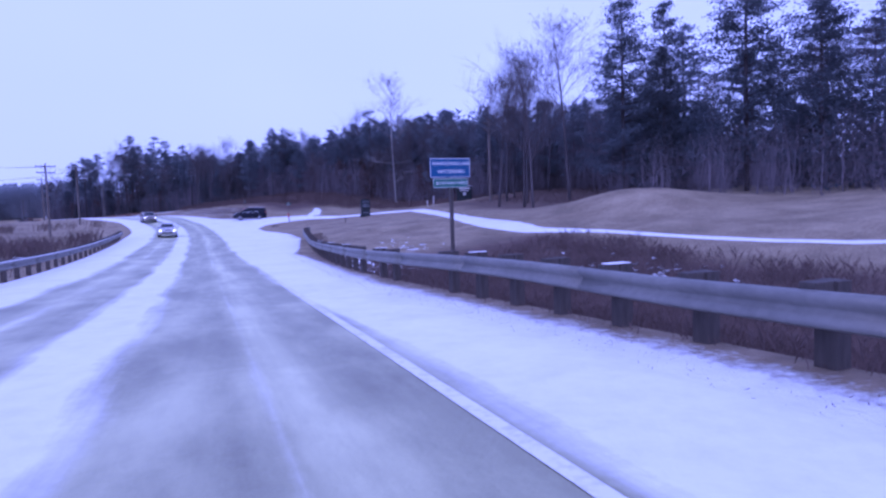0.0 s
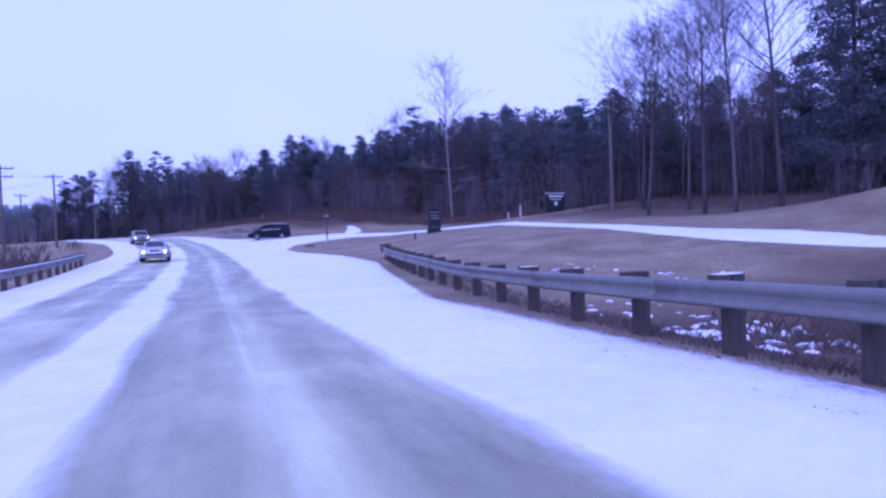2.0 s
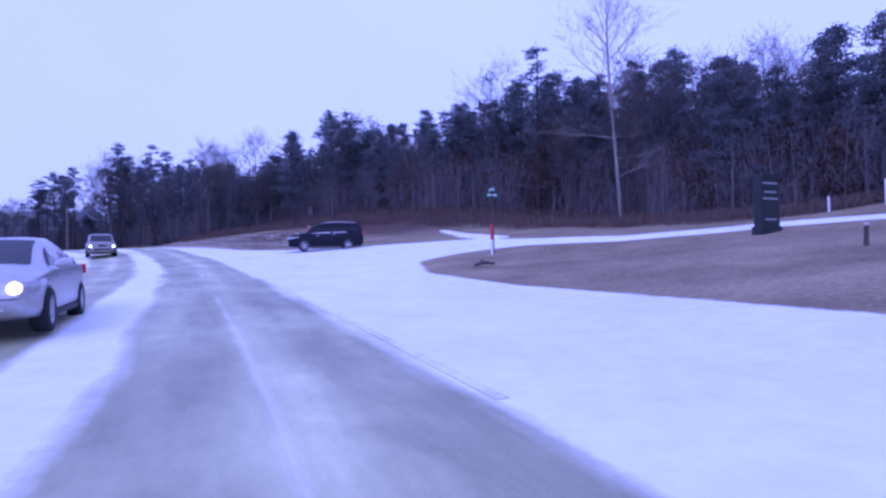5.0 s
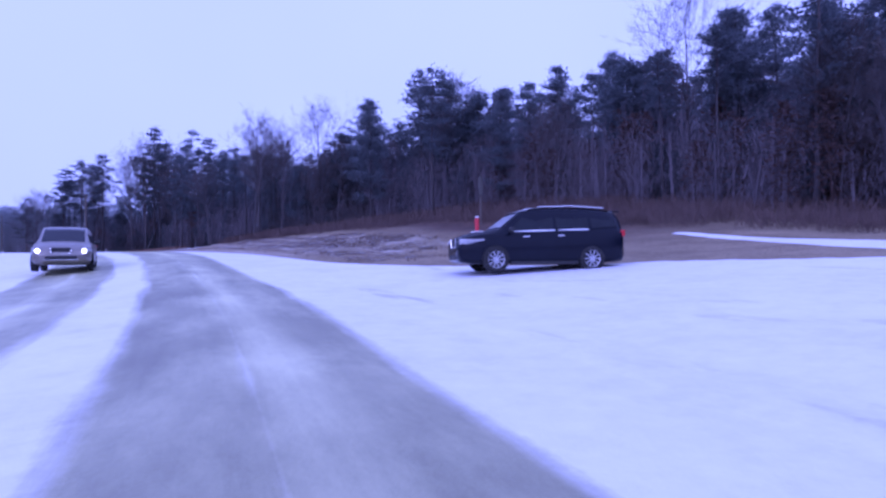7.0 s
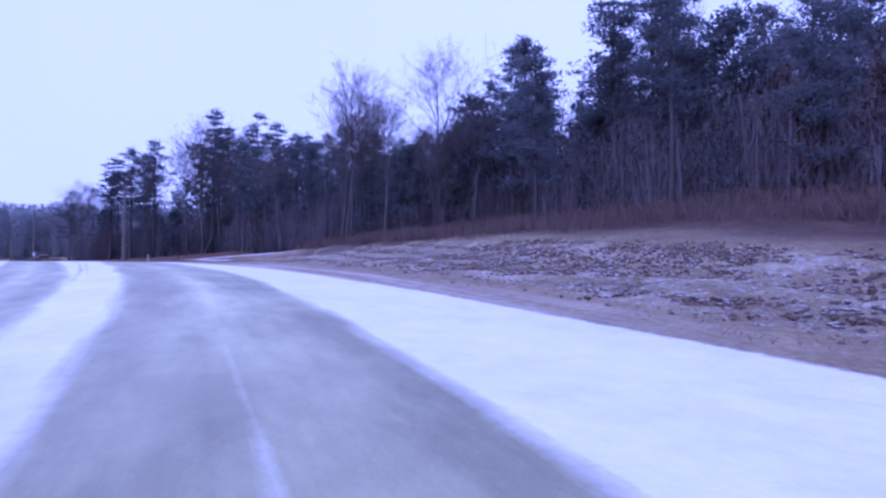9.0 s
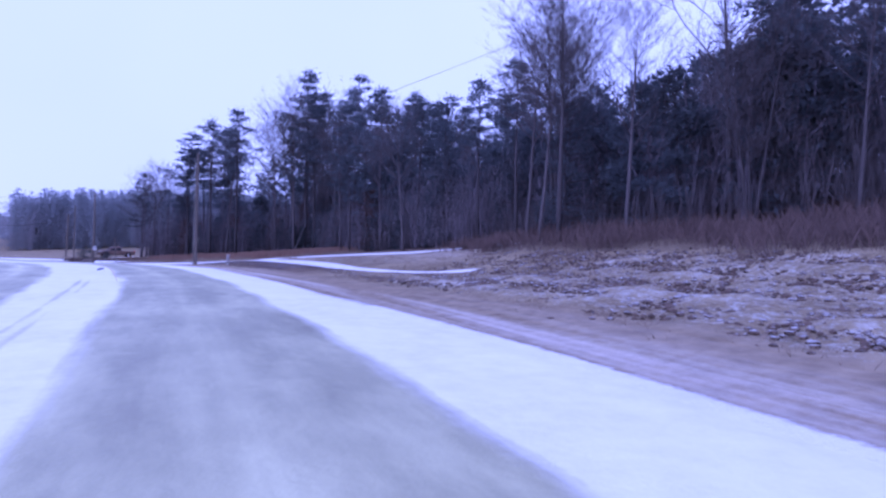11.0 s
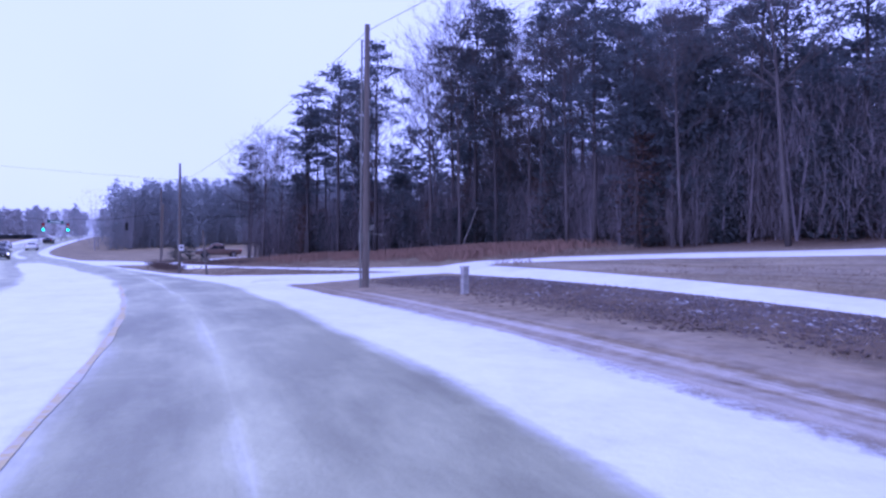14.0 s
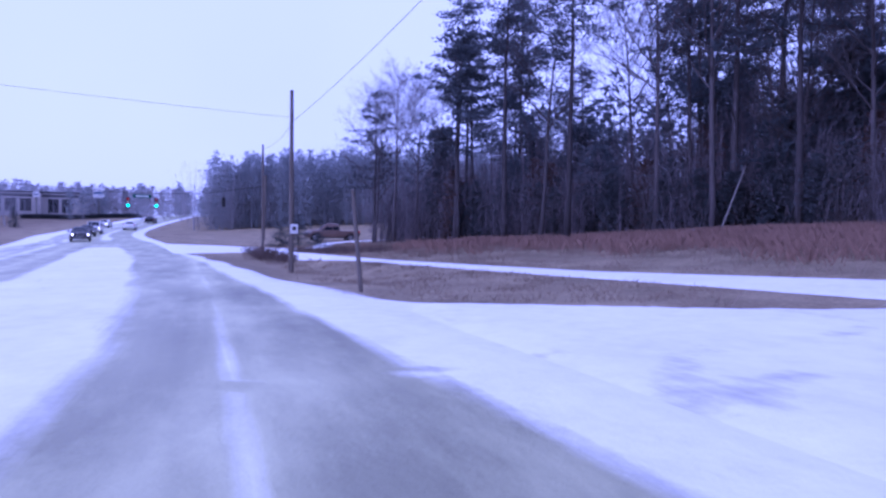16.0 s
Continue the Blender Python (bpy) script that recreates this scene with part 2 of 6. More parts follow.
ALLOY = plain("alloy_wheel", (0.42, 0.42, 0.44), (0.6, 0.6, 0.62), 4, 0.35, 0.7, bump=0)
TRIM = plain("black_plastic", (0.010, 0.010, 0.011), (0.025, 0.025, 0.027), 4, 0.6, bump=0.1)
CHROME = plain("chrome", (0.6, 0.6, 0.6), (0.75, 0.75, 0.75), 4, 0.2, 0.9, bump=0)
GLASS = plain("dark_car_glass", (0.010, 0.012, 0.016), (0.02, 0.024, 0.03), 1.5, 0.12, bump=0)
FROST = plain("frosted_glass", (0.20, 0.21, 0.23), (0.34, 0.35, 0.38), 3, 0.5, bump=0.1)
LENS_RED = plain("red_lamp_lens", (0.4, 0.01, 0.015), (0.55, 0.03, 0.03), 4, 0.3, bump=0)
LENS_CLEAR = plain("clear_lamp_lens", (0.22, 0.22, 0.23), (0.55, 0.55, 0.56), 9, 0.15, bump=0)
WALL_PALE = plain("pale_render_wall", (0.42, 0.38, 0.35), (0.55, 0.51, 0.47), 0.3, 0.85, bump=0.05)
ROOF_DARK = plain("dark_roofing", (0.05, 0.05, 0.055), (0.10, 0.10, 0.11), 0.6, 0.85, bump=0.1)
for foliage in (NEEDLE, HAZE_LIFTED_NEEDLE, CEDAR, HAZED_NEEDLE, BROWN_LEAF):
    let_through(foliage, 0.45)
for paint in (NAVY_CAR, BLACK_CAR, GLASS):
    paint.node_tree.nodes["Principled BSDF"].inputs["Specular IOR Level"].default_value = 0.22
WIRE = plain("black_cable", (0.015, 0.015, 0.016), (0.03, 0.03, 0.03), 4, 0.7, bump=0)


def glow(name, colour, strength):
    m, nt, b = mat(name, 0.4)
    b.inputs["Base Color"].default_value = (*colour, 1)
    b.inputs["Emission Color"].default_value = (*colour, 1)
    b.inputs["Emission Strength"].default_value = strength
    return m


HEADLAMP = glow("lit_headlamp", (1.0, 0.95, 0.82), 4.0)
GREEN_LAMP = glow("lit_green_signal", (0.05, 1.0, 0.65), 3.0)


# ---------------------------------------------------------------- building helpers
def mesh(name, bm, *materials, smooth=False):
    me = bpy.data.meshes.new(name)
    bm.to_mesh(me)
    bm.free()
    for m in materials:
        me.materials.append(m)
    if smooth:
        me.polygons.foreach_set("use_smooth", [True] * len(me.polygons))
    return me


def part(name, bm, material, parent=None, label="", smooth=False):
    ob = new(name, mesh(name, bm, material, smooth=smooth))
    ob.parent = parent
    return tagged(ob, label)


def from_arrays(name, verts, faces, material):
    me = bpy.data.meshes.new(name)
    me.from_pydata(verts, [], faces)
    me.materials.append(material)
    return me


def thing(name, label, category, place=None, turn=0.0, group="", kind=""):
    ob = tagged(new(name), label, category, group, kind)
    ob.empty_display_size = 0.2
    if place is not None:
        ob.matrix_basis = pose(*place, 0, 0, turn)
    return ob


def box(bm, x, y, z, sx, sy, sz, bevel=0.0, turn=0.0):
    """A block centred on x, y with its foot at z."""
    got = bmesh.ops.create_cube(bm, size=1)
    bmesh.ops.scale(bm, vec=(sx, sy, sz), verts=got["verts"])
    if turn:
        bmesh.ops.rotate(bm, cent=(0, 0, 0), matrix=Matrix.Rotation(radians(turn), 3, "Z"), verts=got["verts"])
    bmesh.ops.translate(bm, vec=(x, y, z + sz / 2), verts=got["verts"])
    if bevel:
        edges = list({e for v in got["verts"] for e in v.link_edges})
        bmesh.ops.bevel(bm, geom=edges, offset=bevel, segments=2, affect="EDGES", profile=0.6)
    return bm


def tube(bm, points, radii, sides=6, cap=True):
    """A tapered tube through the points."""
    rings = []
    for i, p in enumerate(points):
        p = Vector(p)
        way = (Vector(points[min(i + 1, len(points) - 1)]) - Vector(points[max(i - 1, 0)]))
        way = way.normalized() if way.length > 1e-6 else Vector((0, 0, 1))
        side = way.cross(Vector((0.31, 0.95, 0.05))).normalized()
        up = way.cross(side)
        r = radii[i] if isinstance(radii, (list, tuple)) else radii
        rings.append([bm.verts.new(p + r * (math.cos(a) * side + math.sin(a) * up)) for a in (2 * math.pi * k / sides for k in range(sides))])
    for a, b in zip(rings, rings[1:]):
        for k in range(sides):
            bm.faces.new((a[k], a[(k + 1) % sides], b[(k + 1) % sides], b[k]))
    if cap and sides > 2:
        bm.faces.new(rings[0][::-1])
        bm.faces.new(rings[-1])
    return bm


def ready():
    return bmesh.new()


def at(s, d, h=0.0):
    return tuple(float(v) for v in spot(s, d, h))

 
# ---------------------------------------------------------------- the lie of the land
# The road's line in plan and height: each row is x, y, z of the road under the travelled lane.
ROAD_LINE = [
    (21.3, -56.2, 1.75), (10.7, -28.1, 0.95), (0.13, 0.04, 0.07), (-8.02, 21.66, -0.64),
    (-16.16, 42.90, -0.76), (-25.01, 65.45, -0.18), (-35.34, 88.24, 0.83), (-47.88, 109.54, 2.15),
    (-60.97, 126.56, 2.70), (-74.10, 140.99, 2.86), (-89.21, 154.22, 2.77), (-113.9, 171.9, 2.30),
    (-139.6, 187.3, 2.15), (-166.4, 201.5, 2.35), (-189.5, 217.0, 2.90), (-212.5, 236.5, 4.20),
    (-235.5, 258.5, 5.80), (-259.0, 282.0, 6.70), (-283.0, 306.0, 6.70),
]


def spline(points, step=0.5):
    """Catmull-Rom through the points, sampled about every step metres."""
    p = np.array(points, float)
    p = np.vstack([2 * p[0] - p[1], p, 2 * p[-1] - p[-2]])
    out = []
    for i in range(1, len(p) - 2):
        n = max(2, int(np.linalg.norm(p[i + 1] - p[i]) / step))
        for k in range(n):
            u = k / n
            out.append(0.5 * (2 * p[i] + (p[i + 1] - p[i - 1]) * u + (2 * p[i - 1] - 5 * p[i] + 4 * p[i + 1] - p[i + 2]) * u * u
                              + (3 * p[i] - p[i - 1] - 3 * p[i + 1] + p[i + 2]) * u ** 3))
    out.append(p[-2])
    return np.array(out)


LINE = spline(ROAD_LINE)
STEP = np.r_[0, np.cumsum(np.linalg.norm(np.diff(LINE[:, :2], axis=0), axis=1))]
ZERO = STEP[np.argmin(np.hypot(LINE[:, 0] - 0.13, LINE[:, 1] - 0.04))]
ALONG = STEP - ZERO                       # metres along the road
TANG = np.gradient(LINE[:, :2], axis=0)
TANG /= np.linalg.norm(TANG, axis=1)[:, None]
S_MIN, S_MAX = float(ALONG[0]), float(ALONG[-1])

# Height of the ground above the road at 12, 20, 30 and 45 m to its right, along the road.
SIDE_S = [-56, 0, 16, 30, 52, 75, 82, 91, 98, 112, 125, 142, 156, 170, 186, 210, 260, 330]
SIDE_12 = [-1.9, -2.0, -2.0, -0.9, 0.7, 0.55, 0.62, 0.58, 0.48, 0.28, 0.7, 0.8, 0.25, 0.25, 0.2, 0.1, 0.2, 0.4]
SIDE_20 = [-0.6, -0.9, -0.7, 0.3, 1.4, 1.3, 1.44, 1.42, 1.3, 1.3, 2.2, 2.3, 2.2, 1.3, 1.0, 0.7, 0.6, 1.0]
SIDE_30 = [0.8, 0.8, 0.9, 1.4, 2.3, 2.5, 1.8, 1.68, 1.9, 3.4, 4.4, 4.4, 4.2, 2.9, 2.0, 1.5, 1.3, 1.8]
SIDE_45 = [3.0, 3.0, 3.0, 3.0, 3.6, 4.2, 3.3, 3.2, 4.3, 6.5, 7.5, 7.5, 7.5, 6.5, 4.0, 2.6, 2.6, 3.0]


def rise(s, d):
    """Height of the ground above the road beside it; d: metres to the right of the travelled lane."""
    s, d = np.broadcast_arrays(np.asarray(s, float), np.asarray(d, float))
    h12, h20, h30, h45 = (np.interp(s, SIDE_S, col) for col in (SIDE_12, SIDE_20, SIDE_30, SIDE_45))
    far = h45 + np.interp(s, [20, 60, 100, 130, 190, 225], [4.0, 6.0, 9.0, 15.0, 15.0, 3.0])
    def lerp(a, b, ha, hb):
        return ha + (hb - ha) * np.clip((d - a) / (b - a), 0, 1)
    right = np.where(d < 5.0, 0.0, np.where(d < 12, lerp(5.0, 12, 0, h12), np.where(d < 20, lerp(12, 20, h12, h20),
             np.where(d < 30, lerp(20, 30, h20, h30), np.where(d < 45, lerp(30, 45, h30, h45), lerp(45, 150, h45, far))))))
    right = right - 0.4 * np.clip(np.minimum((s - 196) / 7, (222 - s) / 6), 0, 1) * np.clip(np.minimum((d - 1.4) / 1.6, (7.0 - d) / 1.6), 0, 1)   # shallow dip shaped so that the pole's foot fits the camera's view
    right = right + 1.6 * np.exp(-((s - 38) / 7.0) ** 2 - ((d - 32) / 5.5) ** 2)      # grassy mound
    right = right + 0.24 * np.exp(-((s - 176) / 5.0) ** 2 - ((d - 9.0) / 1.5) ** 2)      # rough hump on the corner
    edge = -np.interp(s, [-60, 120, 150, 195, 225, 300], [7.5, 7.5, 9, 13, 17, 19])
    left = np.where(d > edge, 0.0, -0.5 * np.clip((edge - d) / 6, 0, 1) - 1.2 * np.clip((edge - d - 10) / 60, 0, 1))
    left = left + np.clip((s - 225) / 40, 0, 1) * np.clip((edge - d) / 40, 0, 1) * 2.0
    left = left - np.interp(s, [70, 90, 110, 125, 150], [0.0, 0.055, 0.09, 0.08, 0.01]) * np.clip(-d, 0, 10)   # banked bend
    return np.where(d > 0, right, left)


def spot(s, d, h=0.0):
    """The place s metres along the road, d to its right, h above the ground there."""
    i = np.interp(s, ALONG, np.arange(len(ALONG)))
    k = np.arange(len(ALONG))
    x, y, z = (np.interp(i, k, LINE[:, n]) for n in range(3))
    tx, ty = np.interp(i, k, TANG[:, 0]), np.interp(i, k, TANG[:, 1])
    n = np.hypot(tx, ty)
    return x + d * ty / n, y - d * tx / n, z + rise(s, d) + h


def bearing(s):
    """The road's heading there, as a turn about z from +y, in degrees."""
    i = int(np.argmin(np.abs(ALONG - s)))
    return math.degrees(math.atan2(-TANG[i, 0], TANG[i, 1]))


# ---------------------------------------------------------------- ground and lanes
def strip_gap(s, d, centre, half, mouth=()):
    """Signed distance in metres to the edge of a lane drawn in (s, d): below zero inside. mouth: rows of d, s from, s to."""
    best = np.full(s.shape, 1e9)
    for (a, wa), (b, wb) in zip(zip(centre, half), zip(centre[1:], half[1:])):
        ax, ay, bx, by = *a, *b
        u = np.clip(((s - ax) * (bx - ax) + (d - ay) * (by - ay)) / ((bx - ax) ** 2 + (by - ay) ** 2), 0, 1)
        gap = np.hypot(s - ax - u * (bx - ax), d - ay - u * (by - ay)) - (wa + (wb - wa) * u)
        best = np.minimum(best, gap)
    if mouth:
        rows = np.array(mouth, float)
        low, high = np.interp(d, rows[:, 0], rows[:, 1]), np.interp(d, rows[:, 0], rows[:, 2])
        best = np.minimum(best, np.maximum.reduce([low - s, s - high, d - rows[-1, 0]]))
    return best


# Lanes that leave the road, as (along, across) and half widths.
SIDE_ROAD = ([(89, 12.5), (87.5, 13.6), (83, 15.3), (78.5, 17.2), (75.5, 22.3), (70, 25.6), (60, 24.1), (51, 22.4), (46, 22.0), (41, 21.6), (36, 21.2), (30, 22.9), (20, 24), (0, 28)],
             [3.5, 2.8, 1.6, 1.0, 1.0, 0.8, 0.65, 0.75, 1.0, 1.25, 0.75, 0.25, 0.14, 0.12],
             [(2, 70, 114), (5.6, 72, 110), (7.2, 76.6, 105.3), (8.5, 80.5, 102.6), (9.4, 81.2, 101.1), (11, 82.0, 99), (12.2, 82.1, 97.6), (13.4, 81.8, 96.4), (14.8, 81, 93.0), (16, 82, 90.3), (16.4, 84, 88)])
BRANCH = ([(88.5, 17.0), (93.5, 18.6), (98, 20.6), (103.6, 22.4)], [0.7, 0.7, 0.6, 0.2])
DRIVEWAY = ([(186.0, 11), (187.0, 13.2), (188.2, 16.0)], [1.2, 1.7, 1.3],
            [(2, 176, 194), (3.4, 180.9, 192), (3.7, 182.0, 191.7), (4.2, 182.5, 191.6), (5.2, 182.8, 191.0), (6.2, 183.2, 190.2), (8.4, 184.1, 188.5), (10.2, 184.7, 187.4), (11.2, 185.0, 187.3)])
GREENWAY = ([(154, 12.6), (157, 11.6), (160, 10.9), (164.4, 11.0), (170, 11.9), (177.5, 12.9), (186, 13.6), (192, 12.2), (197, 11.0), (203, 9.6), (209.5, 8.0), (215, 7.0), (223, 5.4)],
            [0.12, 0.35, 0.6, 0.68, 0.8, 0.95, 1.3, 1.1, 1.0, 0.85, 0.7, 0.65, 0.8])
WOOD_PATH = ([(188.2, 16.2), (185, 18.0), (178, 19.2), (168, 20.2), (160, 19.6)], [1.2, 1.1, 0.75, 0.55, 0.35])
YARD_LANE = ([(226, 9.0), (231, 11.4), (235.2, 12.8), (236, 15.0), (235, 18.4), (234, 24.0), (234, 32.0)], [0.9, 0.6, 0.55, 0.5, 0.5, 0.45, 0.4])
SECOND_DRIVE = ([(226, 5.5), (224.8, 8), (225.5, 11)], [2.2, 1.4, 0.9],
                [(-2.5, 218, 243), (-0.3, 221, 240.5), (2.0, 222, 238), (4.0, 222.4, 235), (6.2, 223, 229)])
LANES = (SIDE_ROAD, BRANCH, DRIVEWAY, GREENWAY, WOOD_PATH, YARD_LANE, SECOND_DRIVE)

LEFT_EDGE = ([-60, 60, 120, 150, 195, 235, 260, 300, 430], [6.9, 6.9, 6.9, 8.2, 10.6, 12.4, 12.2, 12.0, 12.0])   # snow verge on the far side
MEDIAN = ([-60, 118, 130, 142, 155, 180, 195, 206, 220, 240, 258, 300, 430], [2.05, 2.1, 2.5, 3.0, 3.3, 4.1, 4.8, 5.6, 6.4, 6.5, 5.3, 5.0, 5.0])   # where the oncoming lane begins
LANE_RIGHT = ([112, 128, 183, 190, 196, 206, 216, 254, 276, 430], [1.95, 2.2, 2.15, 1.45, 0.95, 0.3, -0.3, -1.7, -1.75, -2.2])         # where the right-hand snow begins
LANE_LEFT = ([112, 128, 180, 192, 199, 209, 232, 250, 290, 430], [0.93, 0.97, 0.97, 1.4, 1.9, 2.6, 3.9, 4.1, 4.5, 4.6])               # where the middle snow begins


VERGE = ([-60, 16, 28, 37, 43, 52, 60, 70, 76, 84, 100, 109, 116, 125, 138, 144, 150, 156, 161, 168, 176, 180, 183, 191, 195, 200, 208, 221, 241, 264, 294, 430],
         [3.8, 3.85, 4.5, 4.9, 6.2, 7.7, 7.9, 6.75, 6.8, 6.9, 6.6, 6.0, 5.2, 4.7, 4.65, 4.25, 3.75, 3.65, 4.0, 4.25, 4.05, 3.65, 3.6, 3.0, 2.7, 2.1, 1.0, -0.3, -0.9, -0.95, -1.5, -1.8])   # where the right-hand snow ends


def hump(x, a, b, soft):
    """1 between a and b, with soft flanks."""
    up = np.clip((x - a) / soft + 0.5, 0, 1)
    down = np.clip((b - x) / soft + 0.5, 0, 1)
    return np.minimum(up, down)


def road_snow(s, d):
    """How much snow lies on the main road."""
    med = np.interp(s, *MEDIAN)
    late = np.clip((s - 112) / 16, 0, 1)
    n = np.zeros(s.shape)
    n = np.maximum(n, hump(d, np.interp(s, *LANE_RIGHT), 99, 0.7))                # right shoulder
    crossing = 1 - 0.8 * hump(s, 234, 254, 5) * np.clip(-d - 3.5, 0, 1)
    band = hump(d, -med, -np.interp(s, *LANE_LEFT), 0.75) * crossing
    for line in (-1.98, -2.22):                                                   # a pair of thin tyre lines in the middle snow
        band = band - 0.85 * hump(d, line - 0.04, line + 0.04, 0.16) * hump(s, 128, 157, 6)
    for line in (-2.75, -3.0):
        band = band - 0.42 * hump(d, line - 0.14 * (s - 191) - 0.05, line - 0.14 * (s - 191) + 0.05, 0.2) * hump(s, 187, 202, 5)
    n = np.maximum(n, band)                                                       # middle band
    n = np.maximum(n, hump(d, -99, -(med + 2.3), 0.9) * (1 - 0.55 * hump(s, 205, 500, 20) * hump(d, -(med + 5.0), -(med + 2.6), 0.8)))   # beyond the oncoming tracks
    n = np.maximum(n, 0.60 * hump(d, 0.33, 0.46, 0.22) * (1 - late))              # ridge between own wheel tracks
    streak = 0.16 - 0.13 * np.clip((s - 178) / 8, 0, 4)
    n = np.maximum(n, 0.66 * hump(d, streak, streak + 0.14, 0.26) * hump(s, 157, 206, 12))
    n = np.maximum(n, 0.45 * hump(d, -(med + 1.35), -(med + 0.95), 0.4))          # ridge between the oncoming tracks
    return n


def road_dust(s, d):
    """Thin dust of snow between the wheel tracks."""
    late = np.clip((s - 112) / 16, 0, 1)
    mid = np.interp(s, [112, 150, 178, 186, 194, 202], [0.62, 0.36, 0.25, 0.12, 0.0, -0.2])
    own = hump(d, mid - 0.22, mid + 0.26, 0.5) * (0.85 - 0.35 * late)
    med = np.interp(s, *MEDIAN)
    return np.maximum(own, 0.6 * hump(d, -(med + 1.5), -(med + 0.8), 0.5)) * (0.75 + 0.35 * waves(s, d, 0.35, 21))


def curved_sheet(name, ss, dd, lift, material, uv=True):
    """A grid laid along the road: ss along, dd across; lift: how far above the ground."""
    s, d = np.meshgrid(ss, dd, indexing="ij")
    x, y, z = spot(s.ravel(), d.ravel(), lift.ravel())
    a, b = s.shape
    me = bpy.data.meshes.new(name)
    k = np.arange(a * b).reshape(a, b)
    quads = np.stack([k[:-1, :-1], k[:-1, 1:], k[1:, 1:], k[1:, :-1]], -1).reshape(-1, 4)[:, ::-1]
    me.vertices.add(a * b)
    me.vertices.foreach_set("co", np.stack([x, y, z], -1).ravel())
    me.loops.add(quads.size)
    me.loops.foreach_set("vertex_index", quads.ravel())
    me.polygons.add(len(quads))
    me.polygons.foreach_set("loop_start", np.arange(0, quads.size, 4))
    me.update()
    me.validate()
    if uv:
        layer = me.uv_layers.new(name="UVMap")
        layer.data.foreach_set("uv", np.stack([s.ravel()[quads.ravel()], d.ravel()[quads.ravel()]], -1).ravel())
    me.polygons.foreach_set("use_smooth", [True] * len(quads))
    me.materials.append(material)
    return me, s.ravel(), d.ravel()


def store(me, name, values):
    me.attributes.new(name, "FLOAT", "POINT").data.foreach_set("value", np.asarray(values, np.float32))


def waves(s, d, scale, seed):
    """Cheap smooth unevenness."""
    r = np.random.RandomState(seed)
    out = np.zeros(s.shape)
    for n in range(7):
        a, k = r.uniform(0, 6.28), scale * r.uniform(0.5, 1.8)
        out += np.sin(k * (math.cos(a) * s + math.sin(a) * d) + r.uniform(0, 6.28))
    return out / 4


WOOD_S = [40, 55, 75, 95, 110, 122, 135, 150, 158, 163, 170, 181, 187, 191, 205, 215, 221, 228, 236, 250, 262, 430]
WOOD_D = [60, 46, 41, 34.5, 31.5, 30, 25.5, 20.5, 20, 22, 23, 22.5, 23, 25.5, 27, 21, 18, 14.5, 30, 40, 44, 20]


def edge_of_wood(s):
    return np.interp(s, WOOD_S, WOOD_D)


def reach_horizon(me, rows, cols):
    """Draws the sheet's outermost rows and columns far out, so that it reaches the horizon."""
    co = np.zeros(rows * cols * 3)
    me.vertices.foreach_get("co", co)
    co = co.reshape(rows, cols, 3)
    co[0, :, :2] -= TANG[0] * 1400
    co[-1, :, :2] += TANG[-1] * 1400
    co[:, 0, :2] += np.array((-0.88, -0.47)) * 1400
    co[:, -1, 0] += TANG[:, 1].mean() * 1400
    co[:, -1, 1] -= TANG[:, 0].mean() * 1400
    me.vertices.foreach_set("co", co.ravel())
    me.update()


